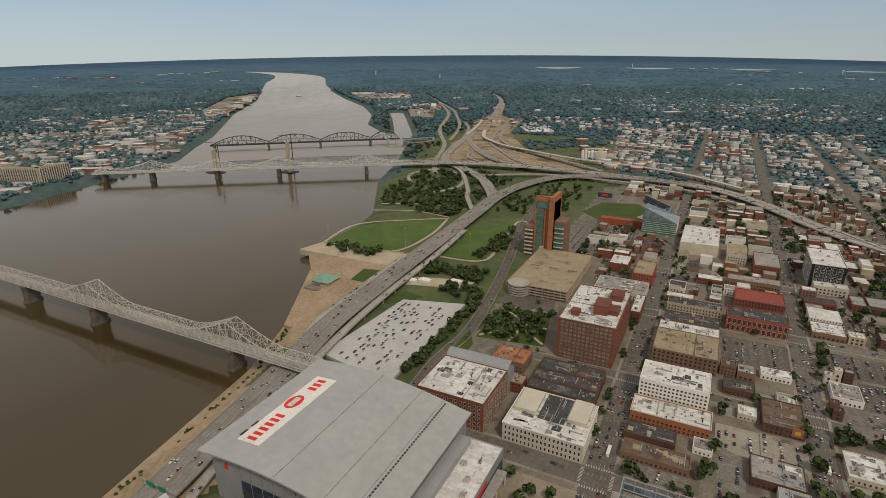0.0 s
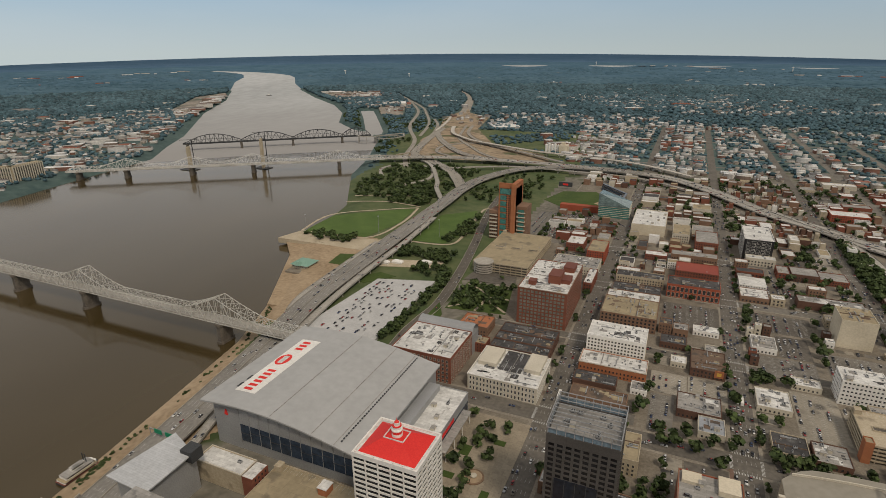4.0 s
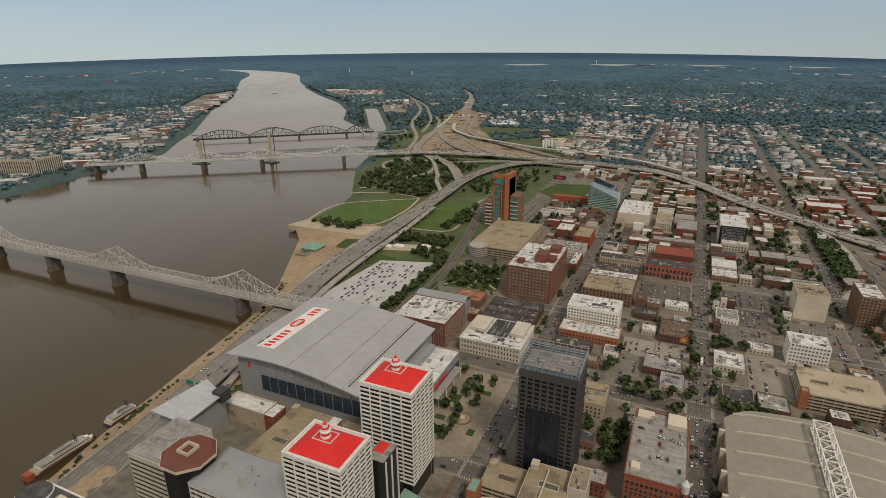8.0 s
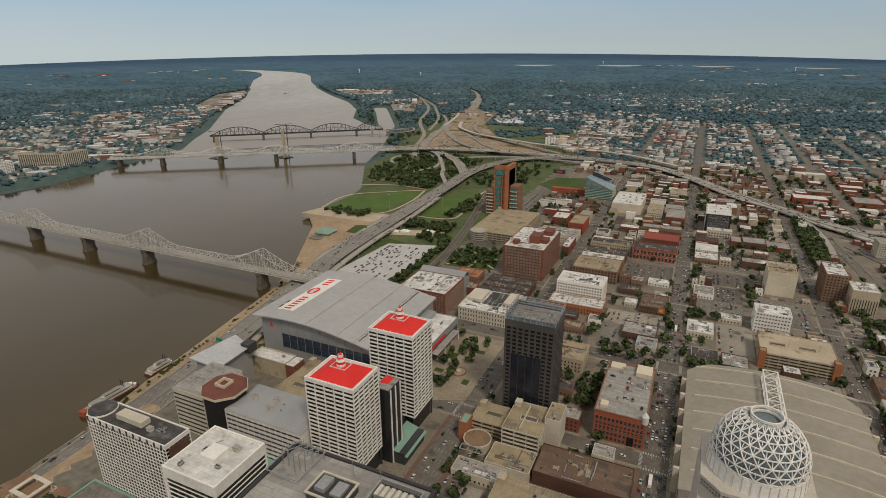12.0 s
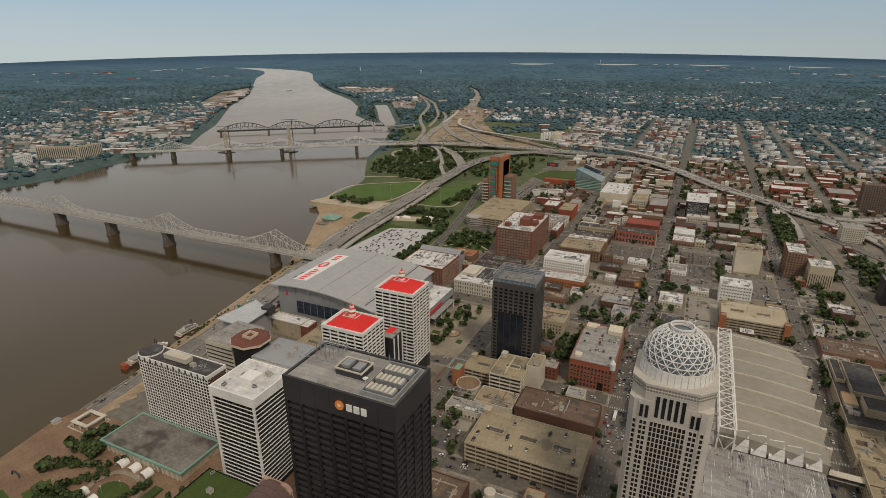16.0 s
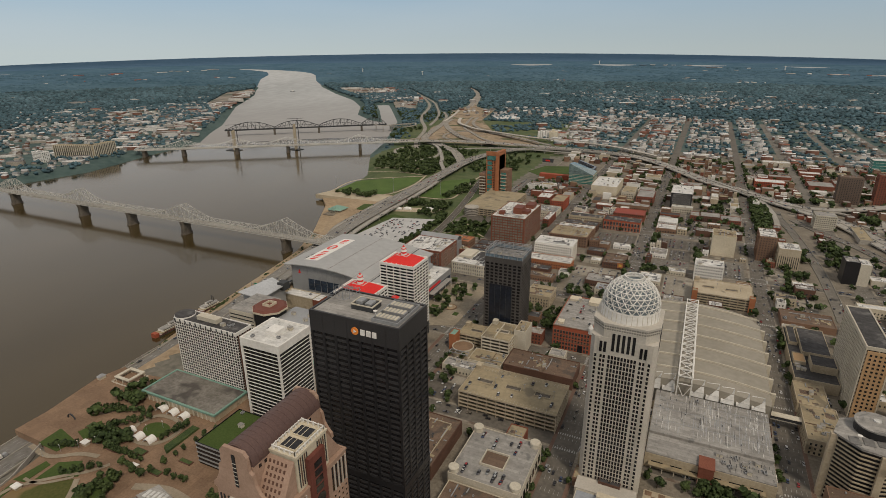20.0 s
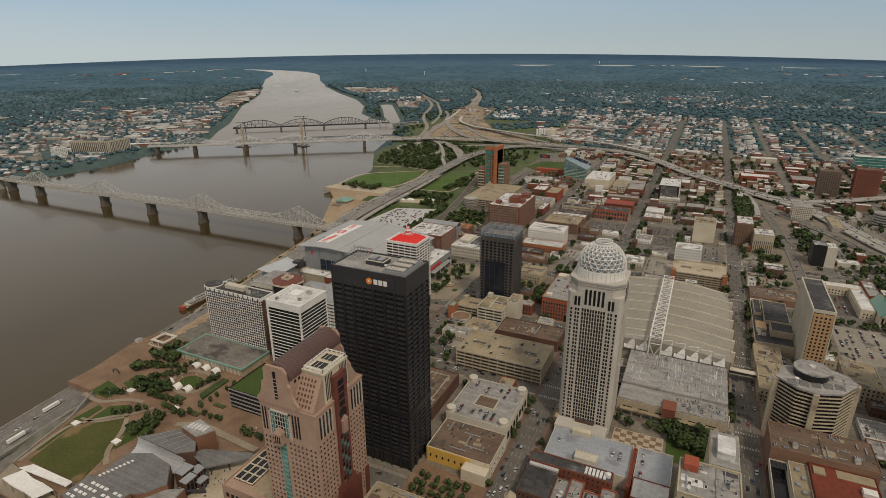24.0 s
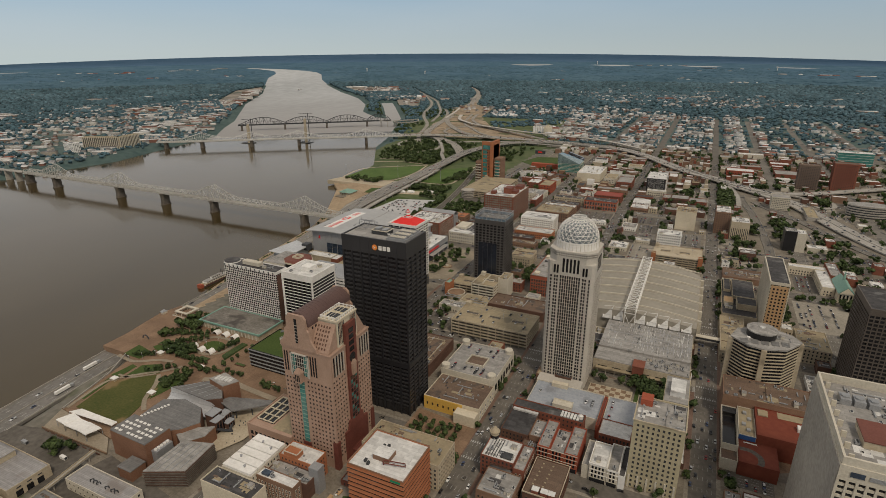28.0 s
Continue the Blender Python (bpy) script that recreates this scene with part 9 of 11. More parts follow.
hd = thing("hedge", "clipped dark green hedge strip", "hedge", (-215, 14, 1.6))
part("clipped_top", Mesh().prism([(-219, 2), (-211, -2), (-212, 31), (-219, 31)], 1.6, 3.4, shrink=0.95), LEAF, hd)
PATH_TAN = surface("pale_path", (0.23, 0.19, 0.135), (0.33, 0.28, 0.21), 0.95, big=0.05, small=0.6)
path_no = 0
for pts, w in (([(-276, -118), (-283, -80), (-276, -66), (-262, -52), (-248, -40), (-240, -28)], 3.2), ([(-318, -40), (-292, -42), (-272, -30), (-256, -26)], 4), ([(-248, -48), (-236, -62), (-226, -80), (-212, -92)], 4), ([(-284, -64), (-268, -62), (-252, -48)], 2.4), ([(-204, -36), (-180, -28), (-150, -30), (-120, -32)], 6), ([(-264, 15), (-258, 28), (-243, 31), (-228, 27), (-224, 14), (-230, 2), (-243, -2), (-258, 2), (-264, 15)], 4)):
    path_no += 1
    setting(f"path_{path_no}", ribbon(curve([(a_, b_, 2.06) for a_, b_ in pts], 6), w, None), PATH_TAN, "pale gravel path across the plaza", "path")
for x, y, w, d in ((-268, -8, 16, 5), (-262, -18, 14, 5), (-238, -12, 12, 6), (-300, -8, 8, 8), (-196, -4, 12, 4), (-188, 14, 4, 14), (-198, 36, 14, 4), (-206, -22, 10, 5)):
    pl = thing("planter", "low brick planter with green shrubs", "planter", (x + w / 2, y + d / 2, 1.6), "plaza planters")
    part("kerb", Mesh().ring(x, y, x + w, y + d, 1.6, 2.5, 0.5), DARK_BRICK, pl)
    part("shrub_bed", Mesh().box(x + 0.5, y + 0.5, 1.6, x + w - 0.5, y + d - 0.5, 2.8), LEAF, pl)
for x, y in ((-279, -21), (-220, -23), (-226, -73), (-278, -72)):
    ki = thing("kiosk", "small white-roofed plaza kiosk", "kiosk", (x, y, 1.6))
    part("wall", Mesh().box(x - 2.6, y - 2, 1.6, x + 2.6, y + 2, 4.4), TAN, ki)
    part("roof", Mesh().prism([(x - 3.4, y - 2.6), (x + 3.4, y - 2.6), (x + 3.4, y + 2.6), (x - 3.4, y + 2.6)], 4.4, 5.2, shrink=0.8), WHITE, ki)
for k, (x, y) in enumerate(((-262, 36), (-249, 36), (-236, 36), (-261, 4), (-248, 2), (-236, 3))):
    tn = thing("tent", "small white arched tent", "tent", (x, y, 1.6), "plaza tents")
    m = Mesh()
    for i in range(8):
        a, b = math.pi * i / 8, math.pi * (i + 1) / 8
        m.poly([(x - 4 * math.cos(a), y - 3.6, 1.7 + 4 * math.sin(a)), (x - 4 * math.cos(b), y - 3.6, 1.7 + 4 * math.sin(b)), (x - 4 * math.cos(b), y + 3.6, 1.7 + 4 * math.sin(b)), (x - 4 * math.cos(a), y + 3.6, 1.7 + 4 * math.sin(a))][::-1])
    part("canvas", m, WHITE, tn)
    for e in (-3.6, 3.6):
        part("arch_frame", Mesh().beam((x - 4, y + e, 1.6), (x - 4, y + e, 2.6), 0.2).beam((x + 4, y + e, 1.6), (x + 4, y + e, 2.6), 0.2), METAL_GREY, tn)
# overlook at the river edge of the plaza
pg_ = thing("pergola", "pale open-roofed overlook pavilion at the plaza edge", "pavilion", (-331, 57, 1.6))
part("roof_frame", Mesh().ring(-341, 48, -321, 66, 6.2, 7.0, 3.0), LIMESTONE, pg_)
part("balustrade", Mesh().ring(-343, 46, -319, 67, 1.6, 2.8, 0.4), LIMESTONE, pg_)
for x in (-340, -331, -322):
    for y in (49, 65):
        part("column", Mesh().cyl(x, y, 1.6, 6.2, 0.5, n=10), LIMESTONE, pg_)
lh_ = thing("hut", "small pale landing hut with a pitched roof on the quay", "hut", (-357, 46, 1.6))
part("wall", Mesh().box(-359, 43, 1.6, -355, 49, 4.4), LIMESTONE, lh_)
part("roof", Mesh().prism([(-359.6, 42.4), (-354.4, 42.4), (-354.4, 49.6), (-359.6, 49.6)], 4.4, 6.2, shrink=0.3), METAL_GREY, lh_)
ri_ = thing("sculpture", "dark metal ring sculpture on the plaza", "sculpture", (-322, -5, 1.6))
arch_ = Mesh()
for i in range(10):
    a, b = 0.15 + math.pi * 1.0 * i / 10, 0.15 + math.pi * 1.0 * (i + 1) / 10
    if i != 5:
        arch_.beam((-322 + 4.6 * math.cos(a), -5, 1.6 + 4.6 * math.sin(a)), (-322 + 4.6 * math.cos(b), -5, 1.6 + 4.6 * math.sin(b)), 0.9)
part("ring", arch_, DARK_STEEL, ri_)
for x, y in ((-366, 78), (-370, 92), (-376, 104)):
    po_ = thing("pontoon", "grey floating landing pontoon by the quay", "pontoon", (x, y, -12))
    part("float", Mesh().box(x - 4, y - 6, -12.4, x + 4, y + 6, -11), CONCRETE, po_)
    part("gangway", Mesh().beam((x + 2, y, -10.8), (x + 12, y - 2, -6), 1.4, 0.4), METAL_GREY, po_)
wt = thing("pavilion", "flat white canopies over an outdoor stage", "pavilion", (-235, -128, 1.6))
for pts, z in (([(-258, -126), (-252, -119), (-208, -118), (-208, -123)], 8.6), ([(-258, -137), (-246, -138), (-240, -127), (-253, -125)], 8.0), ([(-246, -138), (-231, -138), (-229, -127), (-240, -127)], 7.4), ([(-231, -138), (-217, -139), (-213, -128), (-229, -127)], 8.0)):
    part("canopy", Mesh().prism(pts, z, z + 0.7, shrink=0.97), WHITE, wt)
    for x, y in pts:
        part("mast", Mesh().cyl(x * 0.98 - 4.6, y * 0.98 - 2.5, 0, z, 0.25, n=8), METAL_GREY, wt)
patch("pavement_906", [(-300, -190), (-200, -190), (-204, -140), (-262, -140), (-292, -150)], 0.35, ASPHALT, "dark asphalt service yard", "parking lot")
patch("pavement_907", [(-198, -188), (-110, -188), (-110, -150), (-186, -140)], 0.3, ASPHALT, "dark asphalt service lane", "parking lot")
sw = thing("footbridge", "long narrow concrete footbridge over the service road", "bridge", (-192, -172, 0))
part("deck", Mesh().beam((-186, -204, 5.6), (-196, -146, 5.6), 3.2, 0.7), CONCRETE, sw)
for e in (-1.5, 1.5):
    part("railing", Mesh().beam((-186 + e, -204, 6.4), (-196 + e, -146, 6.4), 0.2, 1.0), TAN, sw)
for k in range(4):
    part("bridge_leg", Mesh().cyl(-187.5 - 2.5 * k, -195 + 14.5 * k, 0, 5.3, 0.5, n=10), CONCRETE, sw)
setting("pavement_terrace", Mesh().prism([(-268, -143), (-190, -141), (-206, -128.6), (-279, -120.6)], -3, 1.5), PATH_TAN, "raised tan terrace with a stepped wall", "terrace")
tw_ = thing("terrace_wall", "low brown terrace wall with pale openings", "wall", (-229, -143, 0))
part("wall", Mesh().beam((-268, -143.4, 2.0), (-190, -141.4, 2.0), 0.7, 1.6), BRICK_PAVE, tw_)
for k in range(9):
    x = -264 + 8 * k
    part("wall_opening", Mesh().box(x, -143.9, -0.2, x + 4.6, -143.1, 1.0), DARK_BRICK, tw_)
for k, (x, y) in enumerate(((-262, -160), (-216, -158))):
    yt = thing("yard_container", "small metal service container in the yard", "container", (x, y, 0.4))
    part("box", Mesh().box(x - 3, y - 1.2, 0.4, x + 3, y + 1.2, 2.9), (METAL_GREY, WHITE, COPPER, TAN)[k % 4], yt)
    part("door", Mesh().box(x + 3, y - 1.0, 0.6, x + 3.08, y + 1.0, 2.7), DARK_STEEL, yt)
for k in range(9):
    lm = thing("street_lamp", "slender grey street lamp on the plaza", "lamp post", (-296 + 8 * k, -44 + 9 * k, 1.6), "plaza lamps")
    part("post", Mesh().cyl(-296 + 8 * k, -44 + 9 * k, 1.6, 8.5, 0.14, 0.09, 8), METAL_GREY, lm)
    part("lamp_head", Mesh().box(-296.7 + 8 * k, -44.2 + 9 * k, 8.4, -295.3 + 8 * k, -43.8 + 9 * k, 8.7), WHITE, lm)
ew = thing("parapet_wall", "concrete parapet at the plaza edge above the motorway", "wall", (-290, -80, 1.6))
part("wall", Mesh().beam((-278, -120, 1.0), (-294, -66, 1.0), 0.8, 4.0).beam((-294, -66, 1.0), (-312, -36, 1.0), 0.8, 4.0), CONCRETE, ew)
# arts centre: angular roofs
ARTS_BRICK = surface("arts_brick", (0.165, 0.082, 0.048), (0.245, 0.128, 0.078), 0.9, big=0.06, small=1.2)
kc = thing("arts_centre", "angular grey and brick performing arts centre", "theatre", (-160, -90, 0))


def hall(name, pts, h, wall, roof, lip=0.7):
    """A block with a parapet over a plan outline and its own roof."""
    part(name, Mesh().prism(pts, 0, h), wall, kc)
    part(name + "_roof", Mesh().prism([(x, y) for x, y in pts], h, h + lip, shrink=0.985), roof, kc)


hall("auditorium", [(-186, -137), (-146, -138), (-146, -116), (-186, -116)], 22, ARTS_BRICK, ROOF_SEAM)
for i in range(8):
    for j in range(4):
        if (i * 3 + j * 2) % 5 not in (1,):
            box_part("skylight", kc, -183 + i * 4.4 + (j % 2) * 1.2, -135 + j * 4.4, 22.7, -180.2 + i * 4.4 + (j % 2) * 1.2, -133.2 + j * 4.4, 23.2, WHITE)
hall("round_hall", [(-187, -115.8), (-152, -115.8), (-143, -109), (-136, -97), (-150, -83), (-172, -80), (-189, -88)], 17, ARTS_BRICK, ROOF_SEAM)
for k in range(9):
    box_part("roof_hatch", kc, -186 + 3.1 * k * 0.3, -112 + 2.4 * k, 17.7, -183.8 + 3.1 * k * 0.3, -110.8 + 2.4 * k, 18.3, WHITE)
part("stair_wing", Mesh().prism([(-146, -112), (-138, -99), (-126, -92), (-124, -104), (-134, -118)], 0, 13), ARTS_BRICK, kc)
part("stair_wing_roof", Mesh().prism([(-146, -112), (-138, -99), (-126, -92), (-124, -104), (-134, -118)][::-1][::-1], 13, 13.6, shrink=0.98), ROOF_GREY, kc)
# curved silver canopy along the lobby front
m = Mesh()
for i in range(8):
    a, b = math.pi / 2 * i / 8, math.pi / 2 * (i + 1) / 8
    ya, za, yb, zb = -80 + 8 * math.sin(a), 7 + 9 * (1 - math.cos(a)), -80 + 8 * math.sin(b), 7 + 9 * (1 - math.cos(b))
    m.poly([(-200, ya + 1, za), (-146, ya - 1, za), (-150, yb - 1, zb), (-201, yb + 1, zb)])
    m.poly([(-200, ya + 1, za - 0.5), (-201, yb + 1, zb - 0.5), (-150, yb - 1, zb - 0.5), (-146, ya - 1, za - 0.5)])
smooth(part("canopy", m, SILVER, kc, "curved silver metal canopy"))
hall("lobby", [(-200, -71), (-158, -72), (-147, -64), (-156, -55), (-177, -50)], 15.5, DARK_BRICK, ROOF_SEAM)
part("lobby_glass", Mesh().beam((-199, -72, 6), (-150, -73, 6), 0.5, 11), DARK_GLASS, kc)
for k in range(5):
    part("roof_seam", Mesh().beam((-194 + 8 * k, -69.5, 16.3), (-180 + 6.4 * k, -53, 16.3), 0.35, 0.3), METAL_GREY, kc)
hall("fly_tower", [(-173, -53), (-153, -57), (-146, -45), (-167, -40)], 21, ARTS_BRICK, ROOF_GREY)
for k in range(5):
    box_part("roof_light", kc, -168 + 3.4 * k, -52 + 0.4 * k, 21.7, -165.6 + 3.4 * k, -46 + 0.4 * k, 22.4, ROOF_WHITE)
part("link_roof", Mesh().prism([(-152, -64), (-131, -70), (-107, -48), (-111, -44), (-148, -56)], 10.5, 11.6), ROOF_SEAM, kc, "long wedge-shaped roof over the entrance")
for x, y in ((-113, -47), (-122, -57), (-131, -66), (-140, -60)):
    part("column", Mesh().cyl(x, y, 0, 10.5, 0.5, n=10), DARK_STEEL, kc)
# dark steel stairs and bays on the courtyard side
for x, y, w, d, h in ((-146, -84, 8, 10, 13), (-140, -76, 7, 7, 10), (-136, -88, 6, 9, 12), (-131, -80, 5, 7, 7)):
    bay = box_part("stair_bay", kc, x, y, 0, x + w, y + d, h, DARK_BRICK, "dark glazed stair bay")
    part("bay_roof", Mesh().box(x - 0.4, y - 0.4, h, x + w + 0.4, y + d + 0.4, h + 0.5), METAL_GREY, bay)
    for k in range(3):
        part("bay_glass", Mesh().box(x + w, y + 0.6 + d / 3 * k, 2, x + w + 0.15, y + d / 3 * (k + 1) - 0.4, h - 1), DARK_GLASS, bay)
part("stair_flight", Mesh().beam((-134, -92, 9), (-120, -78, 0.6), 3.0, 0.6).beam((-130, -70, 8), (-122, -84, 0.6), 2.4, 0.6), DARK_STEEL, kc)
# louvred rear wing and chillers
LV = [(-133, -151), (-106, -138), (-110, -108), (-134, -116)]
part("rear_wing", Mesh().prism(LV, 0, 14), DARK_BRICK, kc)
part("rear_wing_roof", Mesh().prism(LV, 14, 14.7, shrink=0.99), ROOF_GREY, kc)
for k in range(9):
    z = 1.2 + 1.45 * k
    part("louvre", Mesh().beam((-133.4, -151.6, z), (-105.6, -138.4, z), 0.5, 0.35).beam((-105.5, -138.2, z), (-109.6, -108, z), 0.5, 0.35), PIER_STONE, kc)
for k in range(5):
    part("roof_rib", Mesh().beam((-130 + 4.8 * k, -148 + 2.4 * k, 14.9), (-131 + 4.6 * k, -118 + 1.6 * k, 14.9), 0.4, 0.4), METAL_GREY, kc)
box_part("chiller", kc, -145.6, -134, 0, -140, -120, 15, METAL_GREY)
for k in range(5):
    part("fan_unit", Mesh().cyl(-142.8, -132.4 + 2.6 * k, 15, 16.2, 1.1, n=12), WHITE, kc)
box_part("service_block", kc, -160, -152, 0, -146, -140, 9, ARTS_BRICK)
box_part("service_roof", kc, -160.3, -152.3, 9, -145.7, -139.7, 9.6, ROOF_SEAM)
patch("pavement_905", [(-122, -118), (-106, -84), (-106, -38), (-116, -38), (-142, -62), (-142, -112)], 1.9, TAN, "tan paved forecourt", "plaza")
for k in range(14):
    rr = random.Random(60 + k)
    x, y = rr.uniform(-126, -109), rr.uniform(-98, -48)
    pb = thing("bollard", "short dark bollard on the forecourt", "bollard", (x, y, 1.9), "forecourt bollards")
    part("post", Mesh().cyl(x, y, 1.9, 3.0, 0.28, n=8).cyl(x, y, 3.0, 3.2, 0.34, 0.2, n=8), DARK_STEEL, pb)
TAKEN.append((-205, -152, -104, -38))
# office with a planted roof by the plaza
gf = B("office_building", "dark glass office with a green planted roof", -180, 2, -136, 46, 21, DARK_GLASS, GRASS, None, units=2)
for k in range(5):
    part("floor_band", Mesh().ring(-180.4, 1.6, -135.6, 46.4, 3.5 + 4 * k, 4.6 + 4 * k, 0.5), METAL_GREY, gf)
PALE_SEAM = surface("pale_ribbed_roof", (0.27, 0.255, 0.245), (0.37, 0.355, 0.345), 0.6, big=0.04, small=0.4, stain=((0.27, 0.24, 0.22), 0.05, 0.60), sheets=(50.0, 1.1, 0.22))
sh_ = B("commercial_building", "cream-walled hall with a ribbed grey roof and yard doors", -268, -201, -206, -172, 10, TAN, PALE_SEAM, None, units=0, fit=False)
part("raised_bay", Mesh().box(-267, -200, 9, -240, -176, 14), TAN, sh_)
part("bay_roof", Mesh().prism([(-267.6, -200.6), (-239.4, -200.6), (-239.4, -175.4), (-267.6, -175.4)], 14, 15.2, shrink=0.82), PALE_SEAM, sh_)
for k in range(3):
    part("yard_door", Mesh().box(-206.1, -196 + 7 * k, 0.4, -205.8, -191.6 + 7 * k, 5.2), DARK_GLASS, sh_)
    part("vent_slot", Mesh().box(-206.1, -195 + 7 * k, 7, -205.8, -192 + 7 * k, 7.8), DARK_STEEL, sh_)
lo_ = B("commercial_building", "long low building with a pale roof and bent vent pipes", -182, -176, -123, -160, 10, LIMESTONE, PALE_SEAM, (5, 5, 1.4, 2), units=0, fit=False, cap=12)
for x in (-163, -159.5, -156, -147, -141, -137.5):
    part("vent_pipe", Mesh().beam((x, -170, 9.2), (x, -170, 11.2), 0.5).beam((x, -170, 11.2), (x + 1.6, -168.4, 11.2), 0.5).beam((x + 1.6, -168.4, 11.2), (x + 1.6, -168.4, 9.2), 0.5), DARK_STEEL, lo_)
for x0, y0, x1, y1, h in ((-240, -260, -190, -206, 12), (-180, -250, -120, -190, 14)):
    B("commercial_building", "low tan building with a dark ribbed grey roof", x0, y0, x1, y1, h, TAN, ROOF_SEAM, w1, cap=12, units=9)
patch("pavement_909", [(1, -32), (57, -32), (57, 8), (1, 14)], 0.3, BRICK_PAVE, "red-brown brick plaza with a grove of trees", "plaza", 0.3)
patch("pavement_910", [(128, 96), (166, 96), (166, 116), (128, 116)], 0.35, TAN, "pale paved court", "plaza", 0.3)
for i in range(8):
    for j in range(4):
        if (i + j) % 2:
            setting("pavement_tile", Mesh().box(129 + 4.5 * i, 97 + 4.5 * j, 0.35, 133.5 + 4.5 * i, 101.5 + 4.5 * j, 0.39), BRICK_PAVE, "red-brown square of a checkered court", "paving")
patch("lawn_30", [(168, 92), (196, 92), (196, 130), (168, 130)], 0.35, GRASS, "green garden lawn behind an office tower", thick=0.3)
patch("pavement_912", [(318, 318), (362, 318), (386, 402), (318, 402)], 0.24, PALE_LOT, "worn pale parking lot behind the towers", "parking lot", 0.2)
patch("pavement_913", [(326, 436), (351.6, 436), (351.6, 499.6), (326, 499.6)], 0.24, ASPHALT, "dark asphalt parking court", "parking lot", 0.2)
patch("pavement_911", [(262, 48), (303, 70), (303, 93), (264, 93)], 0.3, BRICK_PAVE, "brick-red paved bank court", "plaza", 0.3)
# wharf boats
for bx_, by_, ln, hd in ((-404, 168, 52, 0.18), (-407, 222, 30, 0.1)):
    bo = thing("riverboat", "moored white riverboat with stacked decks", "boat", (bx_, by_, -12))
    for z, k, mt in ((0, 1.0, DARK_STEEL), (1.6, 0.94, WHITE), (4.2, 0.8, WHITE), (6.8, 0.35, WHITE)):
        w, l = 5 * k, ln / 2 * k
        part("hull" if z == 0 else "cabin_deck", Mesh().prism([(bx_ - w, by_ - l), (bx_ + w, by_ - l), (bx_ + w, by_ + l * 0.8), (bx_, by_ + l), (bx_ - w, by_ + l * 0.8)], -12.4 + z, -12.4 + z + 2.2), mt, bo)
        if z:
            part("window_band", Mesh().box(bx_ - w - 0.08, by_ - l * 0.92, -12.4 + z + 0.8, bx_ + w + 0.08, by_ + l * 0.72, -12.4 + z + 1.5), DARK_GLASS, bo)
        part("deck_edge", Mesh().prism([(bx_ - w - 0.6, by_ - l), (bx_ + w + 0.6, by_ - l), (bx_ + w + 0.6, by_ + l * 0.85), (bx_ - w - 0.6, by_ + l * 0.85)], -12.4 + z + 2.2, -12.4 + z + 2.45), MAROON_ROOF if z == 0 else ROOF_TAN if z < 4 else ROOF_GREY, bo)
    if ln > 40:
        part("paddle_wheel", Mesh().beam((bx_ - 3.6, by_ - ln / 2 - 2.2, -9.6), (bx_ + 3.6, by_ - ln / 2 - 2.2, -9.6), 5.0, 5.0), BRIGHT_BRICK, bo, "dark red stern paddle wheel")
    for e in (-1.5, 1.5):
        part("chimney", Mesh().cyl(bx_ + e, by_ + ln * 0.2, -5, 2.5, 0.4, n=8), DARK_STEEL, bo)
tb = thing("barge_tow", "towboat on the far river", "boat", distant(-2900, 3400, -12))
ox, oy, oz = distant(-2900, 3400, -11.9)
part("hull", Mesh().box(ox - 5, oy - 22, oz - 0.5, ox + 5, oy + 22, oz + 2), DARK_STEEL, tb)
part("cabin", Mesh().box(ox - 4, oy - 12, oz + 2, ox + 4, oy + 6, oz + 8), WHITE, tb)

# ---- the rest of the blocks: low buildings, parking lots, yards ----
rng = random.Random(11)
CAR_SPOTS, TREE_SPOTS = [], []
KEEP_OPEN = [(126, 88, 212, 141), (0, -34, 58, 14), (-262, 575, -172, 706), (276, 48, 304, 94)]


def clear(x0, y0, x1, y1, gap=2.0):
    for a, b, c, d in TAKEN + KEEP_OPEN:
        if x0 < c + gap and x1 > a - gap and y0 < d + gap and y1 > b - gap:
            return False
    cx, cy, r = (x0 + x1) / 2, (y0 + y1) / 2, math.hypot(x1 - x0, y1 - y0) / 2
    for line, width, lanes, cars in LANES:
        if width < 13 and line[0][2] > 3:
            continue
        for p in line:
            if abs(p[0] - cx) < r + width / 2 + 12 and abs(p[1] - cy) < r + width / 2 + 12 and math.hypot(p[0] - cx, p[1] - cy) < r * 0.8 + width / 2 + 8:
                return False
    return True


def car_rows(x0, y0, x1, y1, z, fill, rng):
    """Parked cars in rows along y, nose to the aisles."""
    x = x0 + 3
    while x < x1 - 2.5:
        y = y0 + 2
        while y < y1 - 2:
            if rng.random() < fill:
                CAR_SPOTS.append((x + rng.uniform(-0.3, 0.3), y, z, math.pi / 2 + rng.gauss(0, 0.03)))
            y += 2.75
        x += rng.choice((5.6, 11.4))


def lot(x0, y0, x1, y1, mat, fill, label):
    """A parking lot of known outline, with its cars."""
    global lot_no
    lot_no += 1
    setting(f"pavement_lot_{lot_no}", Mesh().box(x0, y0, 0.1, x1, y1, 0.26), mat, label, "parking lot")
    car_rows(x0, y0, x1, y1, 0.26, fill, rng)
    TAKEN.append((x0, y0, x1, y1))
    m = Mesh()
    x = x0 + 3
    while x < x1 - 3:
        y = y0 + 1.4
        while y < y1 - 1:
            m.box(x - 2.4, y - 0.06, 0.26, x + 2.4, y + 0.06, 0.29)
            y += 2.75
        x += 8.6
    setting(f"trim_bay_lines_{lot_no}", m, LINE_WHITE, "painted parking bay lines", "road marking")


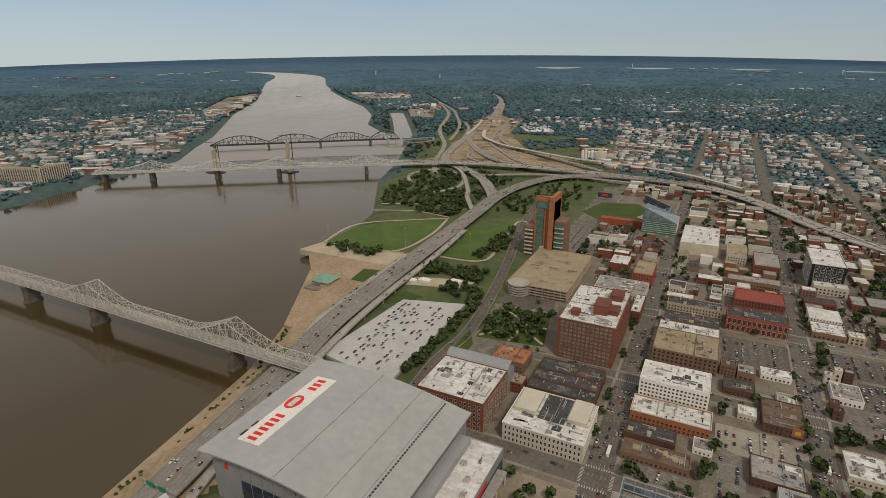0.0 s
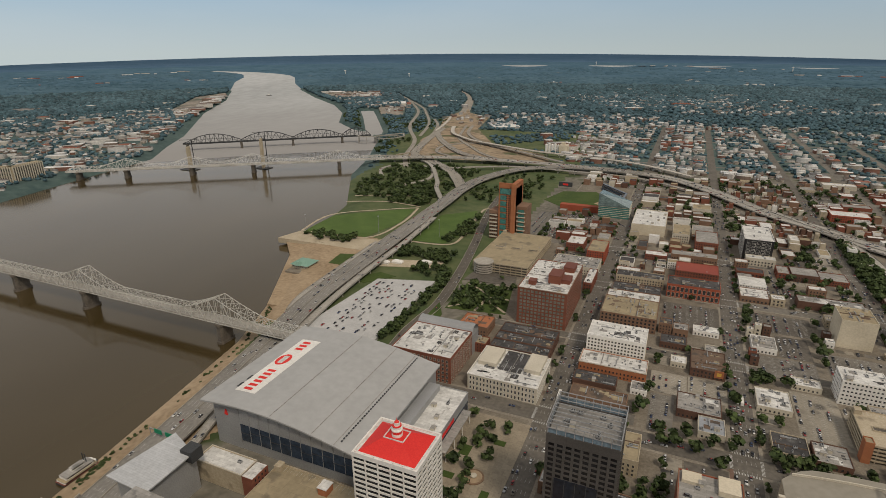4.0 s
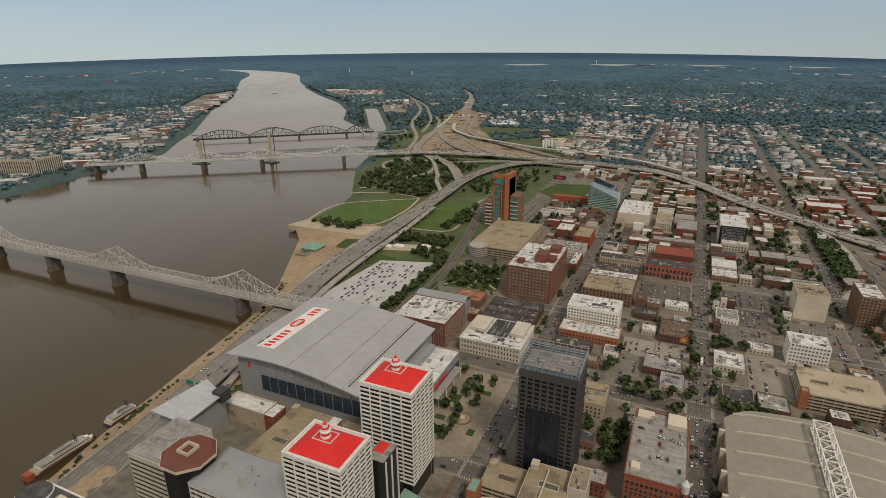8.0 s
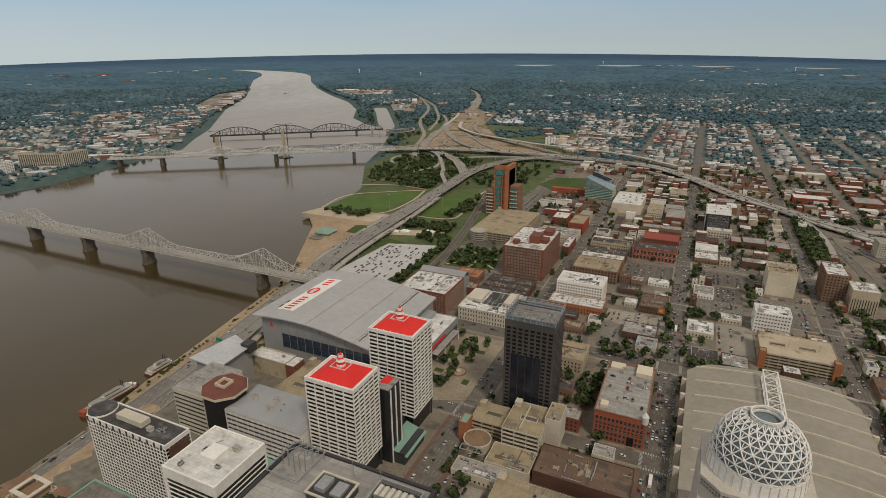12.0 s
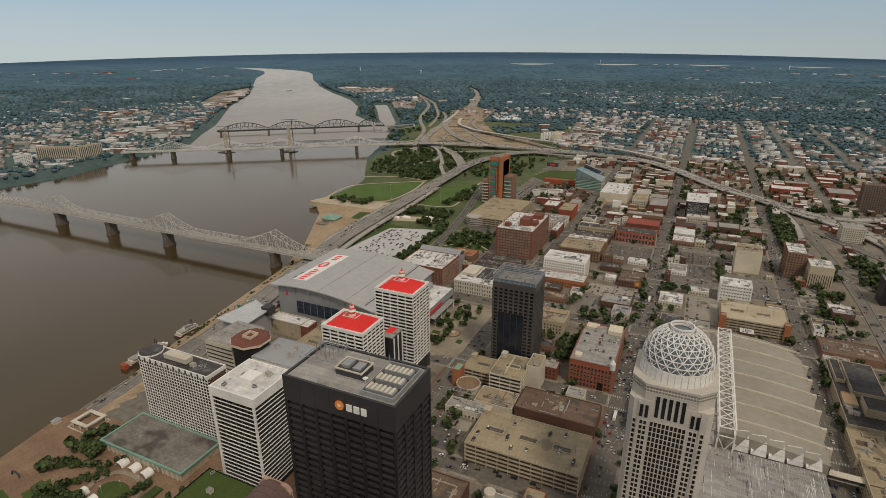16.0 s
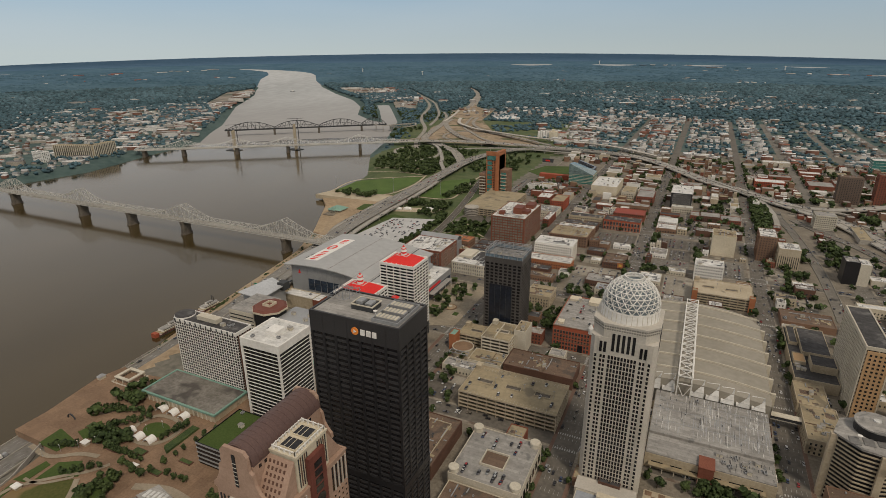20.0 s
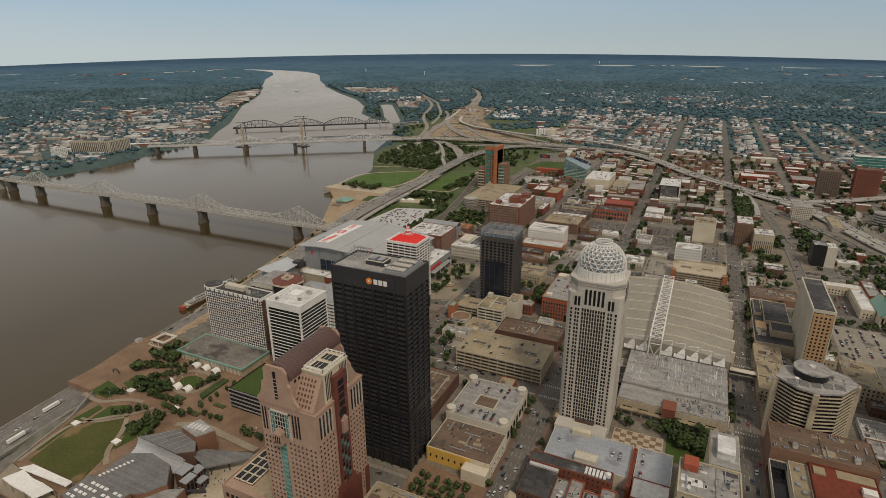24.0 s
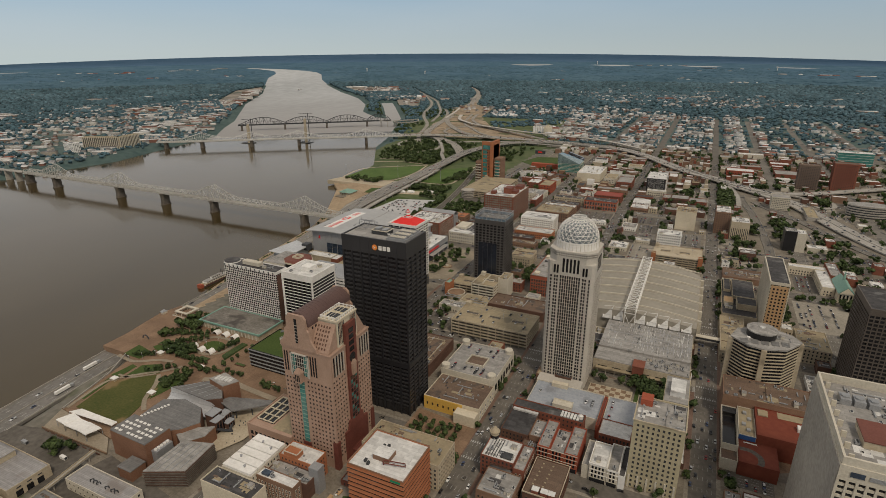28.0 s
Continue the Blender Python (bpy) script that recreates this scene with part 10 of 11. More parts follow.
lot_no = 0
for box_, mat_, fill_ in (((-8, 493, 24, 530), PALE_LOT, 0.22), ((25, 493, 57, 531), PALE_LOT, 0.3), ((-70, 434, -16, 449), OLD_ASPHALT, 0.3), ((-6, 640, 56, 700), ASPHALT, 0.35), ((110, 466, 146, 542), PALE_LOT, 0.25), ((88, 660, 150, 708), ASPHALT, 0.45), ((90, 560, 140, 602), OLD_ASPHALT, 0.3), ((110, 606, 140, 654), ASPHALT, 0.3), ((-22, 600, 24, 602.5), OLD_ASPHALT, 0.0), ((240, 28, 272, 43), ASPHALT, 0.6), ((-6, 434, 14, 490), OLD_ASPHALT, 0.25), ((150, 566, 210, 630), OLD_ASPHALT, 0.35)):
    lot(*box_, mat_, fill_, "marked parking lot with scattered cars")
WALLS = [RED_BRICK, BROWN_BRICK, DARK_BRICK, TAN, LIMESTONE, RED_BRICK, BROWN_BRICK, DARK_BRICK, BROWN_BRICK, WHITE]
ROOFS = [ROOF_WHITE, ROOF_GREY, ROOF_GREY, ROOF_DARK, ROOF_TAN, ROOF_WHITE, ROOF_WHITE, ROOF_GREY]
NAMES = {RED_BRICK: "red brick", BROWN_BRICK: "brown brick", DARK_BRICK: "dark brick", TAN: "tan concrete", LIMESTONE: "grey stone", CREAM: "cream stone", WHITE: "white painted", ORANGE_BRICK: "orange brick"}
ROOF_NAMES = {ROOF_WHITE: "white", ROOF_GREY: "grey", ROOF_DARK: "black", ROOF_TAN: "tan gravel", ROOF_BROWN: "brown"}


def fill_lot(x0, y0, x1, y1, near):
    global lot_no
    w, d = x1 - x0, y1 - y0
    if w < 7 or d < 7 or not clear(x0, y0, x1, y1, 0.5):
        if w > 16 and d > 16:
            mx, my = (x0 + x1) / 2, (y0 + y1) / 2
            for q in ((x0, y0, mx, my), (mx, y0, x1, my), (x0, my, mx, y1), (mx, my, x1, y1)):
                fill_lot(*q, near)
        return
    big = max(w, d)
    if big > 54 or (big > 30 and rng.random() < 0.6):
        k = rng.uniform(0.38, 0.62)
        if w > d:
            fill_lot(x0, y0, x0 + w * k, y1, near)
            fill_lot(x0 + w * k, y0, x1, y1, near)
        else:
            fill_lot(x0, y0, x1, y0 + d * k, near)
            fill_lot(x0, y0 + d * k, x1, y1, near)
        return
    roll = rng.random()
    lots = 0.66 if (x0 > 84 and 400 < y0 < 900) else 0.6 if (x0 > -70 and y0 < 560) else 0.34
    if roll < lots:
        lot_no += 1
        setting(f"pavement_lot_{lot_no}", Mesh().box(x0 + 0.6, y0 + 0.6, 0.1, x1 - 0.6, y1 - 0.6, 0.24), rng.choice((ASPHALT, OLD_ASPHALT, PALE_LOT, OLD_ASPHALT, PALE_LOT)), "asphalt parking lot", "parking lot")
        car_rows(x0, y0, x1, y1, 0.24, rng.choice((0.15, 0.3, 0.55)), rng)
        for _ in range(int(w * d / 180)):
            TREE_SPOTS.append((rng.choice((x0 + 1.5, x1 - 1.5, rng.uniform(x0, x1))), rng.choice((y0 + 1.5, y1 - 1.5)), 0.2, rng.uniform(0.7, 1.25)))
    elif roll < lots + 0.07:
        for _ in range(int(w * d / 45)):
            TREE_SPOTS.append((rng.uniform(x0, x1), rng.uniform(y0, y1), 0.2, rng.uniform(0.7, 1.15)))
    else:
        wall, roof = rng.choice(WALLS), rng.choice(ROOFS)
        h = rng.choice((5, 6, 7, 8, 9, 10, 11, 13)) if x0 > -70 else rng.choice((8, 11, 13))
        e = rng.uniform(0, 1.2)
        B(rng.choice(("shop_building", "warehouse", "commercial_building")), f"low {NAMES[wall]} building with a flat {ROOF_NAMES[roof]} roof", x0 + e, y0 + e, x1 - e, y1 - e, h, wall, roof, rng.choice((w1, w2, w3)) if near else None, cap=0, units=rng.choice((0, 1, 1)) if near else 0, plain=True)


for (xa, wa), (xb, wb_) in zip([(-222, 16)] + xs, xs):
    for (ya, va), (yb, vb) in zip(ys, ys[1:]):
        if yb > 1500 or xb > 640 or (xb == -85 and ya < 410):
            continue
        fill_lot(xa + wa / 2 + 3, ya + va / 2 + 3, xb - wb_ / 2 - 3, yb - vb / 2 - 3, yb < 880 and xb < 360)
        for _ in range(9):
            TREE_SPOTS.append((rng.choice((xa + wa / 2 + 1.6, xb - wb_ / 2 - 1.6)), rng.uniform(ya + va, yb - vb), 0.17, rng.uniform(0.5, 0.95)))
        for _ in range(4):
            TREE_SPOTS.append((rng.uniform(xa + wa, xb - wb_), rng.choice((ya + va / 2 + 1.6, yb - vb / 2 - 1.6)), 0.17, rng.uniform(0.5, 0.9)))
car_rows(-362, 468, -290, 620, 3.2, 0.17, rng)
car_rows(-180, 682, -106, 702, 0.5, 0.85, rng)
car_rows(320, 322, 360, 400, 0.26, 0.4, rng)
car_rows(328, 438, 350, 498, 0.26, 0.5, rng)
car_rows(8, 60, 50, 72, 16.4, 0.5, rng)
car_rows(8, 92, 50, 108, 16.4, 0.5, rng)
car_rows(90, 61, 144, 79, 10.3, 0.2, rng)
car_rows(151, 52, 172, 84, 9.3, 0.12, rng)
car_rows(-28, 152, 54, 190, 17.3, 0.06, rng)
car_rows(-240, 900, -110, 1040, 0.3, 0.4, rng)
setting("pavement_lot_900", Mesh().box(-245, 896, 0.05, -104, 1042, 0.3), OLD_ASPHALT, "broad asphalt parking lot beside the ballpark", "parking lot")
car_rows(420, 310, 470, 410, 0.3, 0.6, rng)


for no, (x0, x1, y0, y1) in enumerate(((55.2, 58, -60, 262), (77, 80, -60, 100), (55.2, 58, 282, 410), (211, 216.8, 30, 140), (235.2, 238, 30, 262), (-74.8, -70, -60, 262), (-99, -95.2, 90, 262))):
    setting(f"pavement_brick_{no + 1}", Mesh().box(x0, y0, 0.1, x1, y1, 0.23), BRICK_WALK, "red-brown brick pavement along the avenue", "pavement")


# ---- joined scenery made from one repeated shape ----
def scatter(name, label, category, shapes, spots, mats, kind="stuff"):
    """Many copies of small shapes, joined. spots: place, scale xyz, turn, shape number."""
    V, F, I, base = [], [], [], 0
    for (x, y, z), (sx, sy, sz), turn, k in spots:
        v, f, mi = shapes[k]
        c, s = math.cos(turn), math.sin(turn)
        V.append(np.stack([x + v[:, 0] * sx * c - v[:, 1] * sy * s, y + v[:, 0] * sx * s + v[:, 1] * sy * c, z + v[:, 2] * sz], -1))
        F.append(f + base)
        I.append(mi)
        base += len(v)
    V, F, I = np.concatenate(V), np.concatenate(F), np.concatenate(I)
    n = F.shape[1]
    me = bpy.data.meshes.new(name)
    me.vertices.add(len(V))
    me.vertices.foreach_set("co", V.reshape(-1).astype(np.float32))
    me.loops.add(F.size)
    me.loops.foreach_set("vertex_index", F.reshape(-1).astype(np.int32))
    me.polygons.add(len(F))
    me.polygons.foreach_set("loop_start", np.arange(0, F.size, n, dtype=np.int32))
    for m in mats:
        me.materials.append(m)
    me.polygons.foreach_set("material_index", I.astype(np.int32))
    me.update(calc_edges=True)
    return tagged(new(name, me), label, category, "", kind)


def shape_of(mesh):
    return np.array(mesh.v, float), np.array(mesh.f), np.array(mesh.m)


def car_mesh(kind=0):
    """A car along x: rounded body with sloping bonnet and glazed cabin, all quads."""
    m = Mesh()
    l, w, h = ((4.6, 1.8, 1.45), (4.9, 1.9, 1.75), (5.6, 2.0, 1.85))[kind]
    side = [(-l / 2, 0.35), (-l / 2, 0.78), (-l * 0.22, 0.92), (l * 0.36, 0.92), (l / 2, 0.82), (l / 2, 0.35)]
    n = len(side)
    for e in (-1, 1):
        m.v += [(x, e * w / 2 * (0.94 if abs(x) > l * 0.45 else 1), z) for x, z in side]
    for i in range(n):
        j = (i + 1) % n
        m.f.append((i, j, n + j, n + i)[::-1])
        m.m.append(0)
    m.f += [(0, 1, 2, 5), (2, 3, 4, 5), (n + 5, n + 2, n + 1, n), (n + 5, n + 4, n + 3, n + 2)]
    m.m += [0] * 4
    roof = ((-l * 0.24, l * 0.22, l * 0.38, l * 0.12), (-l * 0.22, l * 0.44, l * 0.47, l * 0.36), (-l * 0.2, l * 0.05, l * 0.1, l * 0.0))[kind]
    b = len(m.v)
    x0, x1, x2 = roof[0], roof[2], roof[3]
    m.v += [(x0, -w * 0.47, 0.9), (x1, -w * 0.47, 0.9), (x1, w * 0.47, 0.9), (x0, w * 0.47, 0.9)]
    m.v += [(x0 + l * 0.14, -w * 0.38, h), (x2, -w * 0.38, h), (x2, w * 0.38, h), (x0 + l * 0.14, w * 0.38, h)]
    for q in ((0, 1, 5, 4), (1, 2, 6, 5), (2, 3, 7, 6), (3, 0, 4, 7)):
        m.f.append(tuple(b + i for i in q))
        m.m.append(1)
    m.f.append((b + 4, b + 5, b + 6, b + 7))
    m.m.append(0)
    for wx in (-l * 0.31, l * 0.31):
        for e in (-1, 1):
            m.box(wx - 0.32, e * w / 2 - 0.11, 0, wx + 0.32, e * w / 2 + 0.06, 0.62, 2)
    return m


CAR_SHAPES = [car_mesh(k) for k in range(3)]
CAR_MATS = [CAR_PAINT, DARK_GLASS, DARK_STEEL]
car_data = [m.data("car", CAR_MATS) for m in CAR_SHAPES]
moving = []
for ax, aw in (AVENUES["main"], AVENUES["market"], AVENUES["jefferson"]):
    for lane in (-8.0, -4.8, -1.7, 1.7, 4.8, 8.0):
        y = -120 + rng.uniform(0, 20)
        while y < 1350:
            dense = 0.5 if ax == 67.5 and 200 < y < 620 else 0.22
            if abs(lane) > 7:
                dense += 0.15
            if rng.random() < dense and all(abs(y - cy) > 13 for cy, cw in ys):
                moving.append((ax + lane, y, 0.16, math.pi / 2 * (1 if lane > 0 else -1)))
            y += rng.uniform(7.5, 13)
for cy, cw in ys[1:8]:
    for lane in (-4.5, -1.6, 1.6, 4.5):
        x = -180 + rng.uniform(0, 20)
        while x < 420:
            if rng.random() < 0.25 and all(abs(x - ax) > 18 for ax, aw in xs):
                moving.append((x, cy + lane, 0.12, 0 if lane > 0 else math.pi))
            x += rng.uniform(8, 16)
for line, width, lanes, cars in LANES:
    for k in range(lanes):
        off = -width / 2 + width * (k + 0.5) / lanes
        for i in range(len(line) - 1):
            a, b = Vector(line[i]), Vector(line[i + 1])
            s = Vector(((b - a).y, -(b - a).x, 0)).normalized() * off
            ln = (b - a).length
            if a.y < 1700 and rng.random() < cars * min(1.0, ln / 30):
                p = a.lerp(b, rng.random()) + s
                moving.append((p.x, p.y, p.z + 0.03, math.atan2((b - a).y, (b - a).x) + (math.pi if off < 0 else 0)))
moving.sort(key=lambda c: math.hypot(c[0] - 60, c[1] - 120))
for k, (x, y, z, turn) in enumerate(moving[:290]):
    ob = new("car", car_data[rng.choice((0, 0, 0, 1, 1, 2))])
    ob.location, ob.rotation_euler = (x, y, z), (0, 0, turn)
    tagged(ob, "car driving or waiting on the street", "car", "street cars")
for x, y, z, turn in ROOF_CARS:
    ob = new("car", car_data[rng.choice((0, 1))])
    ob.location, ob.rotation_euler = (x, y, z), (0, 0, turn)
    tagged(ob, "car parked on a flat grey roof", "car", "roof cars")
shapes = [shape_of(m) for m in CAR_SHAPES]
spots = [((x, y, z), (1, 1, 1), t, rng.choice((0, 0, 0, 1, 1, 2))) for x, y, z, t in moving[290:] + CAR_SPOTS]
scatter("parked_cars", "cars of many colours parked in lots and on far roads", "cars", shapes, spots, [CAR_PAINT_JOINED, DARK_GLASS, DARK_STEEL])
# lorries on the riverside motorway
for x, y, z in ((-330, -62, -4.3), (-312.5, -100, -3.9)):
    lo = thing("lorry", "articulated lorry with a long white trailer", "lorry", (x, y, z))
    part("trailer", Mesh().beam((x, y - 7, z + 2.5), (x - 1.4, y + 7, z + 2.5), 2.5, 2.7), WHITE, lo)
    part("cab", Mesh().beam((x - 1.5, y + 8, z + 1.9), (x - 1.75, y + 10.6, z + 1.9), 2.4, 2.6), METAL_GREY, lo)
    part("chassis", Mesh().beam((x, y - 6.8, z + 0.7), (x - 1.7, y + 10.2, z + 0.7), 2.0, 0.6), DARK_STEEL, lo)
# city buses
for x, y in ((-82, 452), (65.8, 250), (69.2, 505)):
    bu = thing("bus", "white city bus with a dark window band", "bus", (x, y, 0.2))
    part("body", Mesh().box(x - 1.25, y - 6, 0.5, x + 1.25, y + 6, 3.1), WHITE, bu)
    part("window_band", Mesh().box(x - 1.28, y - 5.8, 1.6, x + 1.28, y + 6.03, 2.6), DARK_GLASS, bu)
    for wx in (-1.1, 1.1):
        for wy in (-3.8, 3.6):
            part("wheel", Mesh().box(x + wx - 0.2, y + wy - 0.5, 0.15, x + wx + 0.2, y + wy + 0.5, 1.1), DARK_STEEL, bu)

# ---- trees, woods, far town ----
def leaf_crown(n, seed, lumps=6, leaf=1.0):
    """A crown of many small leaf sprays in several uneven masses; about 5 m wide, 6 m high, its foot at 0."""
    r = np.random.RandomState(seed)
    centres = np.stack([r.uniform(-1.7, 1.7, lumps), r.uniform(-1.7, 1.7, lumps), r.uniform(2.6, 5.6, lumps)], -1)
    sizes = r.uniform(1.1, 1.9, lumps)
    V, F = [], []
    for i in range(n):
        k = r.randint(lumps)
        d = r.normal(size=3)
        d /= np.linalg.norm(d)
        c = centres[k] + d * sizes[k] * r.uniform(0.7, 1.05)
        u = np.cross(d, r.normal(size=3))
        u /= np.linalg.norm(u)
        t = np.cross(d, u) * 0.8 + d * r.uniform(-0.4, 0.4)
        s = leaf * r.uniform(0.4, 0.75)
        V += [c - u * s - t * s, c + u * s - t * s * 0.7, c + u * s * 0.8 + t * s, c - u * s * 0.9 + t * s * 0.8]
        F.append((4 * i, 4 * i + 1, 4 * i + 2, 4 * i + 3))
    return np.array(V), np.array(F), np.zeros(n, int)


def tree_trunk(seed):
    r = random.Random(seed)
    m = Mesh().cyl(0, 0, 0, 2.6, 0.24, 0.15, 8)
    for k in range(5):
        a = 2 * math.pi * k / 5 + r.uniform(-0.4, 0.4)
        m.beam((0, 0, 1.9 + 0.15 * k), (1.2 * math.cos(a), 1.2 * math.sin(a), 3.6 + 0.3 * k), 0.12)
    return m


crowns = [leaf_crown(210, k) for k in range(5)]
small_crowns = [leaf_crown(54, 20 + k, leaf=1.7) for k in range(5)]
crown_data = []
for v, f, mi in crowns:
    me = bpy.data.meshes.new("crown")
    me.from_pydata(v.tolist(), [], f.tolist())
    me.materials.append(LEAF)
    crown_data.append(me)
trunk_data = [tree_trunk(k).data("trunk", BARK) for k in range(3)]
rng = random.Random(21)
# trees of parks and streets near the walk
near_trees = []
for x0, y0, x1, y1, n, z in ((-316, 30, -270, 56, 22, 1.6), (-268, 44, -222, 54, 12, 1.6), (-284, -16, -250, 0, 16, 1.6), (-232, -60, -220, -34, 9, 1.6), (-322, 0, -296, 14, 6, 1.6), (-240, -158, -216, -146, 8, 0.4), (-112, -112, -106, -92, 3, 1.9), (172, 108, 200, 134, 22, 0.3), (238, 46, 246, 60, 5, 0.3), (128, 120, 172, 130, 6, 0.3), (-250, 584, -184, 662, 60, 0.5), (-404, 712, -306, 752, 90, 0.3), (-340, 655, -308, 700, 20, 0.3), (-146, 290, -98, 396, 18, 0.6), (-60, 330, 12, 368, 26, 0.3), (-16, 318, 14, 346, 10, 0.3), (86, 405, 140, 455, 24, 0.3), (186, 100, 208, 138, 10, 0.3), (238, 20, 258, 42, 8, 0.3), (213, 300, 216, 400, 12, 0.3), (236, 300, 237.4, 420, 8, 0.3), (318, 403, 390, 408, 12, 0.3), (350, 350, 362, 372, 3, 0.3), (296, 300, 310, 340, 6, 0.3), (-285, 480, -276, 640, 40, 0.4), (-300, 640, -284, 690, 16, 0.4), (-356, 800, -338, 830, 10, 0.4), (-345, 830, -325, 960, 36, 0.4)):
    for _ in range(n):
        near_trees.append((rng.uniform(x0, x1), rng.uniform(y0, y1), z, rng.uniform(0.7, 1.25)))
for x, y in ((-8, 488), (-13, 463), (-14, 452), (-48, 437), (-32, 436), (-22, 434), (3, 432), (25, 436), (58, 550), (58, 540), (58, 520), (86, 695), (84, 680), (84, 668), (164, 907), (171, 733), (152, 692), (8, 418), (18, 420), (30, 418), (44, 430), (134, 600), (148, 620), (150, 640), (146, 650), (148, 600), (152, 560), (-62, 432), (62, 470), (62, 500), (84, 540), (110, 545), (60, 432), (-2, 616), (10, 620), (18, 612)):
    near_trees.append((x, y, 0.3, rng.uniform(1.1, 1.5)))
for i in range(6):
    for j in range(4):
        near_trees.append((9 + 7 * i + rng.uniform(-0.5, 0.5), -24 + 7.4 * j + rng.uniform(-0.5, 0.5), 0.3, rng.uniform(0.62, 0.75)))
for x0, y0, x1, y1, n_ in ((-279, -15, -221, -16, 11), (-286, -8, -262, 22, 9), (-270, 24, -262, 44, 5), (-300, 16, -276, 26, 7), (-232, -24, -206, -26, 6), (-222, -34, -208, -60, 6), (-300, -34, -284, -26, 5), (-262, -48, -244, -34, 5), (-196, 34, -186, 56, 4), (-277, -2, -250, -5, 6), (-190, -18, -172, -17, 4), (-145, -21, -126, -21, 5), (-228, 8, -224, 30, 5), (-205, -20, -200, 26, 6)):
    for k in range(n_):
        near_trees.append((x0 + (x1 - x0) * k / (n_ - 1) + rng.uniform(-0.6, 0.6), y0 + (y1 - y0) * k / (n_ - 1) + rng.uniform(-0.6, 0.6), 1.6, rng.uniform(0.6, 0.8)))
TREE_SPOTS += near_trees
TREE_SPOTS = [t for t in TREE_SPOTS if all(not (a - 1 < t[0] < c + 1 and b - 1 < t[1] < d + 1) for a, b, c, d in TAKEN)]
def off_roads(x, y):
    for line, width, _, _ in LANES:
        for p, q in zip(line, line[1:]):
            dx, dy = q[0] - p[0], q[1] - p[1]
            t = max(0.0, min(1.0, ((x - p[0]) * dx + (y - p[1]) * dy) / (dx * dx + dy * dy + 1e-6)))
            if math.hypot(x - p[0] - t * dx, y - p[1] - t * dy) < width / 2 + 3.0:
                return False
    return True


TREE_SPOTS = [t for t in TREE_SPOTS if t[0] > -240 and t[1] < 700 or off_roads(t[0], t[1])]
TREE_SPOTS.sort(key=lambda t: math.hypot(t[0] - 40, t[1] - 60) - (150 if t[2] == 1.6 else 0))
for x, y, z, s in TREE_SPOTS[:190]:
    tr = thing("tree", "leafy green street tree", "tree", (x, y, z), "city trees")
    tr.scale = (s * 1.5, s * 1.5, s * 1.35)
    tr.rotation_euler = (0, 0, rng.uniform(0, 6.28))
    for nm, me in (("trunk", rng.choice(trunk_data)), ("crown", rng.choice(crown_data))):
        ob = new(nm, me)
        ob.parent = tr
far_spots = [((x, y, z), (s * 1.5, s * 1.5, s * 1.3), rng.uniform(0, 6.28), rng.randrange(5)) for x, y, z, s in TREE_SPOTS[190:]]


def bank_side(x, y):
    return float(river_side(np.array([x]), np.array([y]))[0])


# riverside park woods, motorway banks, the creek island
for x0, y0, x1, y1, n in ((-720, 1010, -480, 1370, 420), (-560, 985, -470, 1100, 60), (-282, 560, -262, 690, 20), (-350, 850, -310, 1000, 50), (236, 800, 262, 1045, 170), (410, 925, 432, 970, 16), (286, 660, 300, 900, 40), (318, 640, 345, 780, 30), (380, 640, 420, 760, 20), (-1420, 1990, -1180, 2300, 200), (-1620, 2250, -1420, 2560, 160), (-1120, 1960, -960, 2300, 90), (-1000, 1500, -880, 1750, 80), (-420, 1060, -290, 1330, 90), (-600, 735, -490, 760, 34), (300, 1030, 380, 1065, 20)):
    pts = [(rng.uniform(x0, x1), rng.uniform(y0, y1)) for _ in range(n)]
    side_ = river_side(np.array([p[0] for p in pts]), np.array([p[1] for p in pts]))
    for (x, y), sd in zip(pts, side_):
        if sd > 18 and off_roads(x, y):
            s = rng.uniform(0.8, 1.5)
            far_spots.append(((x, y, -0.6 if sd > 40 else -3), (s * 1.6, s * 1.6, s * 1.3), rng.uniform(0, 6.28), rng.randrange(5)))
for k in range(130):
    t = k / 130
    x, y = -474 + (-338 + 474) * t * 0 + rng.uniform(-6, 6), 0
    px, py = SOUTH_BANK[3 + int(t * 6)]
    qx, qy = SOUTH_BANK[4 + int(t * 6)]
    u = rng.random()
    far_spots.append(((px + (qx - px) * u + rng.uniform(9, 16), py + (qy - py) * u, -9.5), (0.7, 0.7, 0.5), rng.uniform(0, 6.28), rng.randrange(5)))
scatter("street_trees", "leafy green trees along streets, parks and banks", "trees", small_crowns, far_spots, [LEAF])


def blob(seed):
    """A coarse lumpy tree mass for woods far away."""
    r = np.random.RandomState(seed)
    g = (1 + 5 ** 0.5) / 2
    v = np.array([(-1, g, 0), (1, g, 0), (-1, -g, 0), (1, -g, 0), (0, -1, g), (0, 1, g), (0, -1, -g), (0, 1, -g), (g, 0, -1), (g, 0, 1), (-g, 0, -1), (-g, 0, 1)], float) / 1.9
    v *= r.uniform(0.65, 1.25, (12, 1))
    v[:, 2] = v[:, 2] * 0.8 + 0.6
    f = np.array([(0, 11, 5), (0, 5, 1), (0, 1, 7), (0, 7, 10), (0, 10, 11), (1, 5, 9), (5, 11, 4), (11, 10, 2), (10, 7, 6), (7, 1, 8), (3, 9, 4), (3, 4, 2), (3, 2, 6), (3, 6, 8), (3, 8, 9), (4, 9, 5), (2, 4, 11), (6, 2, 10), (8, 6, 7), (9, 8, 1)])
    return v, f, np.zeros(20, int)


